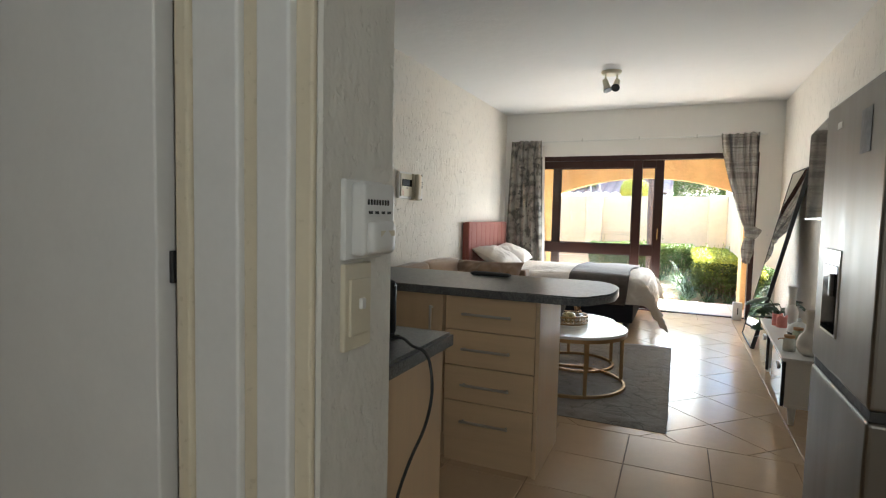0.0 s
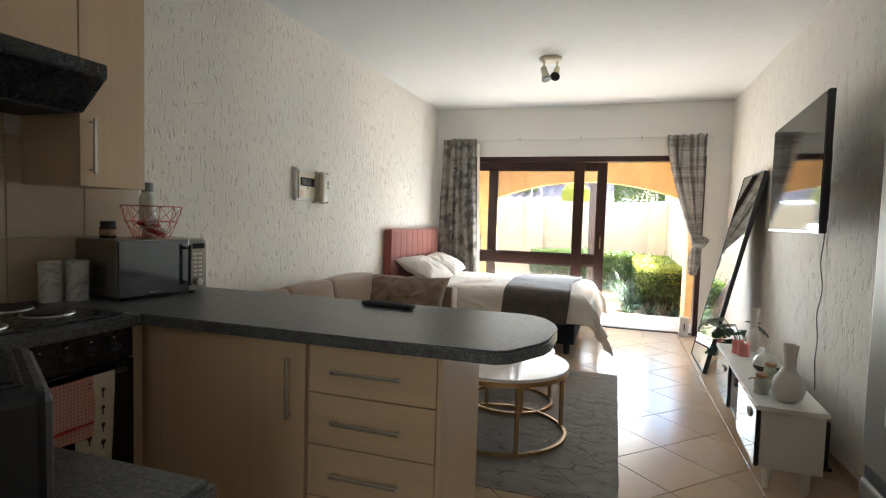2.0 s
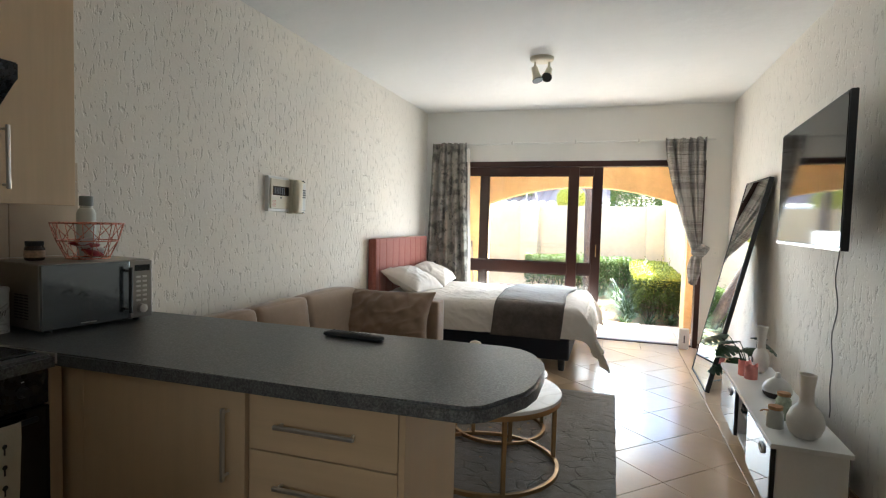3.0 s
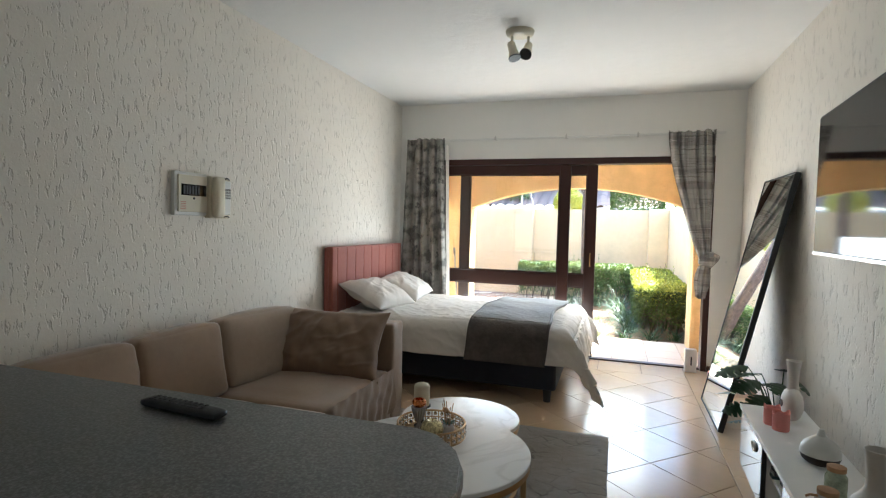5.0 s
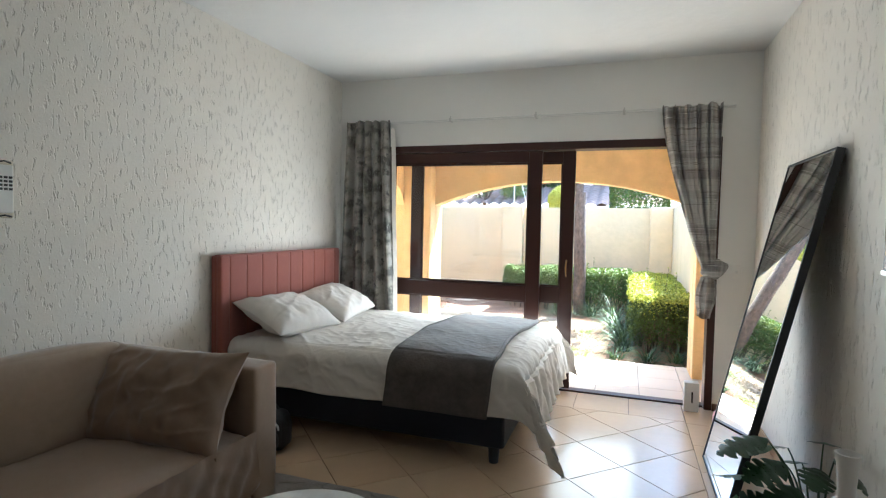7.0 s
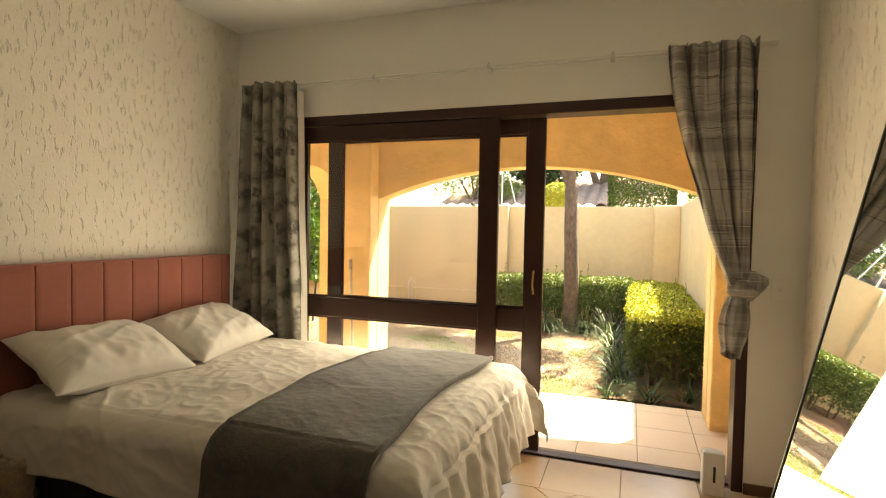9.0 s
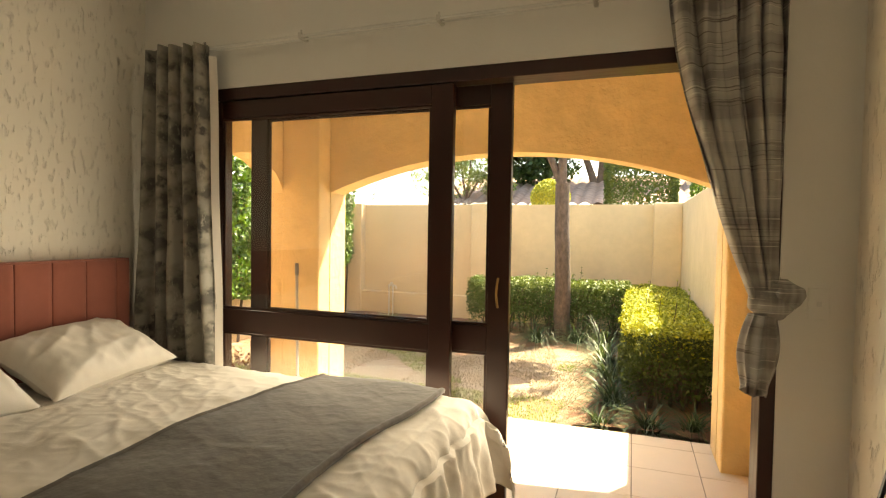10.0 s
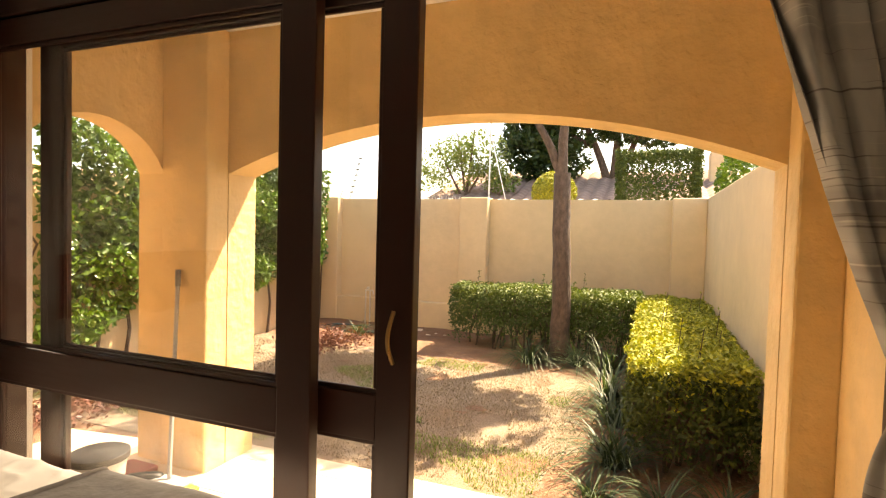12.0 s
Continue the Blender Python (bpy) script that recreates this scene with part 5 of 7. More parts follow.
def sofa():
    t = thing("sofa", "taupe suede corner sofa with loose back cushions", "sofa")
    part("base", box((0.06, 2.58, 0.045), (1.03, 3.575, 0.255), 0.015, 3), M_SOFA, t)
    part("corner_base", box((0.06, 3.59, 0.045), (1.03, 4.44, 0.255), 0.015, 3), M_SOFA, t)
    part("seat_cushion", soft_box((0.22, 2.585, 0.250), (1.085, 3.580, 0.435), 0.035, 0.016, 14, 0.006, 1.0), M_SOFA, t, smooth=True)
    part("seat_cushion", soft_box((0.22, 3.592, 0.250), (1.02, 4.440, 0.425), 0.035, 0.014, 14, 0.008, 2.0), M_SOFA, t, smooth=True)
    part("side_back", soft_box((0.04, 2.58, 0.05), (0.235, 4.60, 0.700), 0.025, 0.004, 12, 0.004, 3.0), M_SOFA, t, smooth=True)
    part("end_back", soft_box((0.05, 4.445, 0.05), (1.030, 4.625, 0.722), 0.022, 0.004, 12, 0.004, 4.0), M_SOFA, t, smooth=True)
    for y0, y1, s in ((2.60, 3.10, 5.0), (3.11, 3.64, 6.0)):
        c = part("back_cushion", soft_box((-0.085, -(y1 - y0) / 2, 0.0), (0.085, (y1 - y0) / 2, 0.39), 0.030, 0.022, 12, 0.007, s), M_SOFA, t, smooth=True)
        c.matrix_basis = pose(0.335, (y0 + y1) / 2, 0.425, 0, -10, 0)
    c = part("back_cushion", soft_box((-0.085, -0.31, 0.0), (0.085, 0.31, 0.40), 0.030, 0.022, 12, 0.007, 8.0), M_SOFA_P, t, "pale taupe loose cushion", True)
    c.matrix_basis = pose(0.335, 4.02, 0.415, 0, -12, -6)
    skirt = grid_surface(40, 14, lambda u, v: (1.036 + 0.006 * math.sin(u * 46 + v * 9 + 3 * fn_noise(u * 5, v * 2)) * (0.35 + v) + 0.022 * v + 0.008 * fn_noise(u * 9, v * 5, 4.0), 3.66 + 0.80 * u, 0.43 - 0.26 * v - 0.05 * v * (1 - u)))
    sk = part("slipcover_edge", skirt, M_SOFA_D, t, "creased slipcover hanging over the front", True)
    for x, y in ((0.12, 2.65), (0.95, 2.65), (0.95, 3.50), (0.12, 4.50), (0.95, 4.50)):
        part("foot", cyl((x, y, 0.0), (x, y, 0.05), 0.022, None, 10), M_BLACKM, t)
    p = thing("scatter_cushion", "large creased taupe scatter cushion with piped rim", "cushion", group="sofa cushions")
    q = part("cover", pillow(0.74, 0.47, 0.22, 2.0, 60, 0.11, 0.024), M_SOFA_D, p, smooth=True)
    p.matrix_basis = pose(0.665, 4.275, 0.600, 60, 0, 6)


sofa()


# ---- bed ----
BX0, BX1, BY0, BY1, BZ = 0.10, 2.02, 5.43, 6.83, 0.585


def bed_drape(s, t, lift, seed=0.0, amp=1.0):
    """Cloth over the mattress: s along the bed, t across it; past an edge it turns down."""
    r = 0.07 + lift
    ox, oy = max(0.0, s - BX1), max(0.0, BY0 - t)
    oy2 = max(0.0, t - BY1)
    def turn(o):
        q = r * math.pi / 2
        if o < q:
            a = o / r
            return r * math.sin(a), r * (1 - math.cos(a))
        return r, r + (o - q)
    hx, dx = turn(ox)
    hy, dy = turn(oy)
    hy2, dy2 = turn(oy2)
    corner = min(dx, max(dy, dy2))
    z = BZ + lift - max(dx, dy, dy2) - 0.55 * corner
    x = min(s, BX1) + hx + 0.25 * dx * (dx > r) + 0.5 * corner
    y = min(max(t, BY0), BY1) - hy + hy2 - 0.06 * max(0.0, dy - r) - 0.25 * corner * (dy > 0)
    n1 = fn_noise(s * 3.0 + seed, t * 3.0, seed)
    n2 = fn_noise(s * 8.0 + 2.5 * n1, t * 5.0, seed + 3)
    n3 = 1 - abs(fn_noise(s * 5 + t * 6, t * 2.4 - s * 2, seed + 7)) * 2
    n4 = 1 - abs(fn_noise(s * 7 - t * 3, t * 9 + s * 3, seed + 11)) * 2
    n5 = fn_noise(s * 26, t * 19 + 3 * n1, seed + 2)
    c1 = (1 - abs(fn_noise(s * 3.0 + 1.2 * n1, t * 11 - s * 5 + 1.5 * n1, seed + 17)) * 3.2)
    c2 = (1 - abs(fn_noise(s * 11 - t * 4 + 1.5 * n1, t * 3.5, seed + 23)) * 3.2)
    crease = max(0.0, c1) ** 3 * max(0.0, 0.35 + n2) + 0.7 * max(0.0, c2) ** 3 * max(0.0, 0.3 + n1)
    puff = 0.0050 * amp * crease + 0.012 * n1 + amp * (0.0045 * n2 + 0.0055 * max(0.0, n3) ** 3 + 0.0045 * max(0.0, n4) ** 4 + 0.0012 * n5)
    hang = amp * min(1.0, max(dx, dy) * 6)
    if dx > 0 or dy > 0:
        x += hang * (0.014 * math.sin(t * 33 + 4 * n1 + s * 7) + 0.007 * math.sin(t * 61 + 3 * n2 + s * 11) + 0.010 * n2) * (ox > 0)
        y += hang * (0.012 * math.sin(s * 13 + 3 * n1) + 0.010 * n2) * (oy > 0)
        z += 0.4 * puff
        x += 0.9 * puff * (ox > 0) * amp
        y -= 0.9 * puff * (oy > 0) * amp
    else:
        crown = 0.03 * (1 - ((t - 6.13) / 0.75) ** 2) * (1 - ((s - 1.05) / 1.1) ** 2)
        z += puff + crown
    return (x, y, max(0.03, z))


def bed():
    t = thing("bed", "double bed with a dusty pink padded headboard and dark base", "bed")
    hb = part("headboard", box((0.012, 5.285, 0.05), (0.060, 6.815, 1.165), 0.012, 3), M_PINK, t, "dusty pink channelled headboard")
    n = 8
    edges = [5.285 + 0.085 + (1.53 - 0.17) * i / n for i in range(n + 1)]
    for a, b in zip(edges, edges[1:]):
        part("channel", soft_box((0.055, a + 0.001, 0.12), (0.099, b - 0.001, 1.162), 0.006, 0.002, 8), M_PINK, hb, smooth=True)
    part("top_piping", soft_box((0.040, 5.287, 1.160), (0.095, 6.813, 1.172), 0.005, 0.002, 8), M_PINK, hb, smooth=True)
    for a, b in ((5.287, edges[0]), (edges[-1], 6.813)):
        part("border", soft_box((0.055, a, 0.12), (0.099, b, 1.162), 0.008, 0.002, 8), M_PINK, hb, smooth=True)
    part("base", box((BX0, BY0 + 0.005, 0.10), (BX1 - 0.03, BY1, 0.33), 0.02, 3), M_NAVY, t)
    part("mattress", soft_box((BX0, BY0, 0.335), (BX1, BY1, BZ - 0.03), 0.05, 0.004, 8), M_SHEET, t, smooth=True)
    for x, y in ((0.2, 5.52), (BX1 - 0.10, 5.49), (0.2, 6.74), (BX1 - 0.10, 6.74)):
        part("leg", cyl((x, y, 0.0), (x, y, 0.105), 0.028, 0.036, 14), M_BLACKM, t, smooth=True)
    d = thing("duvet", "rumpled white cotton duvet spread over the bed", "duvet")
    part("cover", grid_surface(230, 200, lambda u, v: bed_drape(0.11 + u * (BX1 + 0.42 - 0.11), 5.43 - 0.33 + v * (1.40 + 0.33 + 0.20), 0.02)), M_SHEET, d, smooth=True)
    m = d.children[0].modifiers.new("thick", "SOLIDIFY")
    m.thickness, m.offset = 0.018, -1
    th = thing("throw_blanket", "dark grey plush throw folded across the foot of the bed", "blanket")
    def fold(u, v):
        s = 1.29 + 0.64 * u + 0.10 * (v - 0.5) * 0.3 + 0.02 * math.sin(v * 9)
        return bed_drape(s, 5.43 - 0.385 + v * (1.40 + 0.385 + 0.05), 0.050, 0.0, 0.30)
    part("cloth", grid_surface(80, 180, fold), M_THROW, th, smooth=True)
    m = th.children[0].modifiers.new("thick", "SOLIDIFY")
    m.thickness, m.offset = 0.016, -1
    for ua in (0.0, 0.965):
        def border(u, v, ua=ua):
            q = Vector(fold(ua + 0.035 * u, v))
            return tuple(q + Vector((0.002 * (ua > 0.5), -0.002, 0.006 * math.sin(math.pi * u) + 0.002)))
        part("hem", grid_surface(4, 180, border), M_THROW, th, "stitched hem", True)
    for k, (x, y, rz, rx, ry) in enumerate(((0.345, 5.70, 84, 6, -24), (0.335, 6.38, 96, -4, -26))):
        p = thing("pillow", "plump white cotton pillow leaning on the headboard", "pillow", group="bed pillows")
        part("case", pillow(0.68, 0.47, 0.19, 11.0 + 5 * k, 54, 0.09, 0.015), M_SHEET, p, smooth=True)
        p.matrix_basis = pose(x, y, BZ + 0.155, 0, 0, 0) @ pose(0, 0, 0, 0, 23, 0) @ pose(0, 0, 0, 0, 0, 90 + (rz - 90))


bed()


def floor_clutter():
    """Soft things left on the floor round the bed."""
    fur = cloth("beige_long_pile", (0.36, 0.26, 0.16), weave=220.0, var=0.28, sheen=0.6, bump=1.0, scale=16.0)
    p = thing("floor_cushion", "fluffy beige cushion propped on the floor beside the bed", "cushion", (0.215, 5.285, 0.0))
    c = part("cover", pillow(0.36, 0.36, 0.17, 6.0, 40, 0.08, 0.020), fur, p, smooth=True)
    c.matrix_basis = pose(0.0, 0.0, 0.205, 78, 0, 8)
    pts = np.array([tuple(c.matrix_basis @ v.co) for v in c.data.vertices])
    pick = pts[RNG_FUR.integers(0, len(pts), 5200)] + RNG_FUR.normal(0, 0.006, (5200, 3))
    leaves_part("pile", p, pick, 0.030, fur, "long beige pile", aspect=0.10, up=0.0)
    pink = cloth("pink_fleece", (0.56, 0.20, 0.20), weave=260.0, var=0.15, sheen=0.5, bump=0.8, scale=14.0)
    r = thing("rolled_blanket", "rolled pink fleece blanket on the floor behind the mirror", "blanket", (3.335, 6.46, 0.0), 12)
    bm = bmesh.new()
    add_tube(bm, [(0.012 * math.sin(i * 1.3), -0.20 + 0.40 * i / 12, 0.075 + 0.004 * math.sin(i * 2.1)) for i in range(13)], [0.060] + [0.072 + 0.003 * math.sin(i * 1.9) for i in range(11)] + [0.060], 18)
    part("roll", bm, pink, r, smooth=True)
    spiral = [(0.010 * k / 5 * math.cos(k * 0.7), -0.212, 0.075 + 0.010 * k / 5 * math.sin(k * 0.7)) for k in range(30)]
    part("rolled_end", tube(spiral, 0.004, 6), pink, r, smooth=True)
    b = thing("backpack", "small black bag with pale trim beside the sofa", "bag", (0.588, 5.182, 0.0), 10)
    part("body", soft_box((-0.11, -0.08, 0.0), (0.11, 0.08, 0.235), 0.06, 0.012, 12, 0.012, 3.0), M_BLACKM, b, smooth=True)
    part("front_pocket", soft_box((-0.08, -0.11, 0.03), (0.08, -0.075, 0.13), 0.02, 0.006, 8, 0.005, 5.0), M_BLACKM, b, smooth=True)
    part("trim", tube([(0.085 * math.cos(a), -0.098 + 0.004 * math.sin(3 * a), 0.150 + 0.055 * math.sin(a)) for a in [math.pi * i / 14 for i in range(15)]], 0.006, 6), M_WPLAST, b, "pale piping", True)
    part("carry_loop", tube([(0.04 * math.cos(a), 0.0, 0.228 + 0.045 * math.sin(a)) for a in [math.pi * i / 10 for i in range(11)]], 0.007, 6), M_BLACKM, b, smooth=True)


# ---- curtains, rail, ceiling lamp, wall fittings ----
def curtains():
    r = thing("curtain_rail", "thin white metal curtain rail on small brackets", "curtain rail")
    part("rail", cyl((0.10, 6.935, 2.325), (3.36, 6.935, 2.335), 0.007, None, 10), M_WPLAST, r, smooth=True)
    part("rail", cyl((0.10, 6.965, 2.318), (3.36, 6.965, 2.328), 0.004, None, 8), M_WPLAST, r, smooth=True)
    for x in (0.30, 1.12, 1.87, 2.57, 3.26):
        b = part("bracket", box((x - 0.010, 6.925, 2.316), (x + 0.010, 6.999, 2.345), 0.003), M_HANDLE, r)
        part("screw", cyl((x, 6.945, 2.345), (x, 6.945, 2.362), 0.005, None, 8), M_HANDLE, b)
    c = thing("curtain", "grey patterned curtain hanging in deep folds", "curtain", group="door curtains")
    def left(u, v):
        z = 2.335 - (2.335 - 0.03) * v + 0.008 * math.sin(u * 40) * (1 - v) ** 8
        x = 0.10 + 0.47 * u + (u - 0.45) * 0.14 * v - 0.02 * v
        w = u + 0.05 * fn_noise(u * 5, 1.0) + 0.035 * math.sin(v * 2.4 + u * 4) * v
        ph = w * 2 * math.pi * (5.6 - 0.6 * v) + 0.8 * fn_noise(u * 3, v * 1.6, 5.0)
        pleat = math.sin(ph) + 0.35 * math.sin(2 * ph + 1.0) + 0.18 * math.sin(3 * ph + 3 * v)
        head = 0.5 * (1 - v) ** 14 * math.sin(ph * 2)
        y = 6.893 + (0.032 + 0.014 * v) * (pleat + head) * (0.75 + 0.5 * abs(fn_noise(u * 6, v * 1.5, 8.0))) + 0.02 * fn_noise(u * 5, v * 3) + 0.006 * fn_noise(u * 20, v * 16, 3.0)
        return (x + 0.016 * math.cos(ph), min(y, 6.966), z)
    p = part("cloth", grid_surface(170, 60, left), M_CURTAIN, c, smooth=True)
    p.modifiers.new("thick", "SOLIDIFY").thickness = 0.002
    part("lining", grid_surface(6, 30, lambda u, v: (0.566 + 0.028 * u + 0.07 * v, 6.900 + 0.030 * u + 0.004 * math.sin(v * 14), 2.27 - 2.23 * v)), M_SHEET, c, "white lining edge", True)
    c = thing("curtain", "grey patterned curtain gathered and tied in a knot", "curtain", group="door curtains")
    def right(u, v):
        z = 2.345 - (2.345 - 1.10) * v
        e = v ** 1.5
        xl = 2.835 + (3.180 - 2.835) * (v ** 1.5)
        xr = 3.280 + (3.265 - 3.280) * v
        x = xl + (xr - xl) * u
        ph = (u + 0.10 * fn_noise(u * 4, 3.0)) * 2 * math.pi * 5.5 + 1.5 * fn_noise(u * 3, v * 2.5, 7.0)
        amp = 0.032 * (1 - 0.35 * e)
        pleat = math.sin(ph) + 0.4 * math.sin(2.3 * ph + 2 * v) + 0.35 * (1 - v) ** 10 * math.sin(3 * ph)
        y = 6.893 + amp * pleat + 0.018 * fn_noise(u * 4, v * 3, 2.0) + 0.007 * fn_noise(u * 16, v * 14, 6.0)
        return (x + 0.012 * math.cos(ph), min(y, 6.966), z + 0.012 * math.sin(u * 33) * (1 - v) ** 8)
    p = part("cloth", grid_surface(160, 64, right), M_CURTAIN_R, c, smooth=True)
    p.modifiers.new("thick", "SOLIDIFY").thickness = 0.002
    kn = soft_box((3.165, 6.840, 1.05), (3.290, 6.955, 1.175), 0.06, 0.012, 22, 0.05, 9.0)
    part("knot", kn, M_CURTAIN_R, c, "knotted cloth", True)
    ear = pillow(0.10, 0.085, 0.07, 4.0, 14, 0.25, 0.022)
    q = part("knot_end", ear, M_CURTAIN_R, c, smooth=True)
    q.matrix_basis = pose(3.285, 6.865, 1.135, 60, 40, 35)
    def tail(u, v):
        z = 1.05 - 0.30 * v - 0.03 * math.sin(u * 7) * v
        w = 0.042 + 0.022 * math.sin(math.pi * min(1, v * 1.1))
        a = u * 2 * math.pi
        return (3.215 + w * math.cos(a) * (1 + 0.18 * math.sin(5 * a)) - 0.02 * v, 6.90 + 0.045 * math.sin(a) * (1 + 0.25 * math.sin(7 * a + 1)), z)
    part("tail", grid_surface(60, 16, tail), M_CURTAIN_R, c, smooth=True)


curtains()


def ceiling_lamp():
    t = thing("ceiling_lamp", "cream metal ceiling lamp with two adjustable spotlights", "ceiling lamp", (1.71, 4.985, 2.74), 20)
    part("base", lathe([(0.0, -0.034), (0.070, -0.034), (0.088, -0.028), (0.098, -0.014), (0.100, -0.0005), (0.0, -0.0005)], 36), M_CPLAST, t, "round cream ceiling plate", True)
    for s, (rx, ry) in ((-0.055, (18, -12)), (0.060, (38, 22))):
        part("stem", cyl((s, 0, -0.028), (s, 0, -0.085), 0.009, None, 12), M_CPLAST, t, smooth=True)
        sp = part("spot", lathe([(0.0, 0.030), (0.020, 0.030), (0.027, 0.022), (0.030, -0.040), (0.041, -0.085), (0.041, -0.098), (0.036, -0.098), (0.026, -0.045), (0.0, -0.040)], 28), M_CPLAST, t, "cream spotlight can", True)
        sp.matrix_basis = pose(s, 0, -0.105, -rx, ry, 0)
        part("bulb", lathe([(0.0, -0.045), (0.012, -0.047), (0.022, -0.068), (0.020, -0.082), (0.0, -0.092)], 20), mat("pearl_bulb", (0.62, 0.60, 0.56), 0.2), sp, smooth=True)
        part("rim", lathe([(0.037, -0.0985), (0.0425, -0.0985), (0.0425, -0.090), (0.0415, -0.090)], 28), M_BLACKM, sp)
        part("pivot", cyl((-0.014, 0, 0.012), (0.014, 0, 0.012), 0.007, None, 10), M_HANDLE, sp)


ceiling_lamp()


def wall_fittings():
    t = thing("distribution_board", "cream electricity board with a dark meter window", "distribution board", (0.0, 0.035, 0.012))
    part("frame", box((0.001, 3.600, 1.390), (0.030, 3.848, 1.640), 0.004, 2), M_WPLAST, t)
    part("panel", box((0.030, 3.620, 1.410), (0.040, 3.842, 1.622), 0.003, 2), M_CPLAST, t)
    part("window", box((0.0395, 3.640, 1.505), (0.042, 3.832, 1.570), 0.001), M_BGLASS, t, "dark breaker window")
    for i in range(6):
        part("breaker", box((0.0415, 3.65 + i * 0.022, 1.512), (0.046, 3.666 + i * 0.022, 1.562), 0.001), M_BLACKM, t)
    part("screw", cyl((0.038, 3.735, 1.490), (0.043, 3.735, 1.490), 0.007, None, 10), M_BLACKM, t)
    for i in range(5):
        part("notice_line", box((0.0398, 3.635, 1.425 + i * 0.010), (0.0405, 3.675, 1.429 + i * 0.010)), mat("faded_red_ink", (0.55, 0.22, 0.16), 0.8) if i == 0 else bpy.data.materials["faded_red_ink"], t, "faded red printed line")
    h = thing("intercom_handset", "cream intercom handset beside the electricity board", "intercom", (0.0, 0.035, 0.012))
    part("base", box((0.001, 3.856, 1.378), (0.050, 4.030, 1.632), 0.010, 3), M_CPLAST, h)
    part("handset", soft_box((0.050, 3.860, 1.382), (0.096, 3.942, 1.628), 0.018, 0.004, 8), M_CPLAST, h, smooth=True)
    part("key_panel", box((0.050, 3.950, 1.40), (0.068, 4.016, 1.61), 0.006, 2), M_WPLAST, h)
    for r in range(4):
        for c in range(3):
            part("key", box((0.0675, 3.956 + c * 0.020, 1.50 + r * 0.017), (0.071, 3.970 + c * 0.020, 1.510 + r * 0.017), 0.001), M_BLACKM, h)
    for z in (1.385, 1.62):
        part("clip", tube([(0.05, 3.96, z), (0.075, 3.975, z + 0.006), (0.06, 4.01, z)], 0.004, 6), M_BLACKM, h)
    s = thing("light_switch", "plain white switch plate on the wall by the curtain", "light switch")
    part("plate", box((3.385, 6.990, 1.03), (3.455, 6.9995, 1.15), 0.002), M_WALL_S, s)
    part("toggle", box((3.412, 6.984, 1.08), (3.428, 6.990, 1.10), 0.001), M_WPLAST, s)
    b = thing("door_stop_box", "small white plastic box with a dark slot by the door", "box", (3.135, 6.945, 0.0))
    part("case", box((-0.050, -0.035, 0.0), (0.055, 0.045, 0.225), 0.006, 2), M_WPLAST, b)
    part("slot", box((0.000, -0.037, 0.07), (0.012, -0.034, 0.155), 0.001), M_BLACKM, b)


wall_fittings()


# ---- skirting and tiles ----
M_SKIRT = mat("brown_skirting", (0.12, 0.06, 0.035), 0.4, var=0.2)
setting("baseboard_1", box((OPEN_R, 6.988, 0.0), (ROOM_W - 0.012, 6.9995, 0.06), 0.003), M_SKIRT, "narrow brown skirting")
setting("baseboard_2", box((ROOM_W - 0.012, 1.45, 0.0), (ROOM_W - 0.0005, 6.9995, 0.06), 0.003), M_TILE, "cream tile skirting")
setting("baseboard_3", box((0.0005, 2.43, 0.0), (0.012, 6.9995, 0.06), 0.003), M_TILE, "cream tile skirting")


def clip_poly(poly, x0, x1, y0, y1):
    for axis, lim, keep in ((0, x0, 1), (0, x1, -1), (1, y0, 1), (1, y1, -1)):
        out = []
        for i, p in enumerate(poly):
            q = poly[(i + 1) % len(poly)]
            pi, qi = (p[axis] - lim) * keep >= 0, (q[axis] - lim) * keep >= 0
            if pi:
                out.append(p)
            if pi != qi:
                k = (lim - p[axis]) / (q[axis] - p[axis])
                out.append((p[0] + (q[0] - p[0]) * k, p[1] + (q[1] - p[1]) * k))
        poly = out
        if not poly:
            return []
    return poly


def tile_piece(parent, poly, z0, z1, material, name="tile", gap=0.0022, bev=0.0015):
    area = sum(a[0] * b[1] - b[0] * a[1] for a, b in zip(poly, poly[1:] + poly[:1])) / 2
    if abs(area) < 0.002:
        return
    if area < 0:
        poly = list(reversed(poly))
    cx, cy = sum(p[0] for p in poly) / len(poly), sum(p[1] for p in poly) / len(poly)
    def inset(d):
        pts = []
        for x, y in poly:
            v = Vector((x - cx, y - cy))
            pts.append((x - v.normalized().x * d * 1.3, y - v.normalized().y * d * 1.3))
        return pts
    bm = bmesh.new()
    lo = [bm.verts.new((x, y, z0)) for x, y in inset(gap)]
    hi = [bm.verts.new((x, y, z1 - bev)) for x, y in inset(gap)]
    tp = [bm.verts.new((x, y, z1)) for x, y in inset(gap + bev)]
    n = len(poly)
    for i in range(n):
        j = (i + 1) % n
        bm.faces.new((lo[i], lo[j], hi[j], hi[i]))
        bm.faces.new((hi[i], hi[j], tp[j], tp[i]))
    bm.faces.new(tp)
    part(name, bm, material, parent)


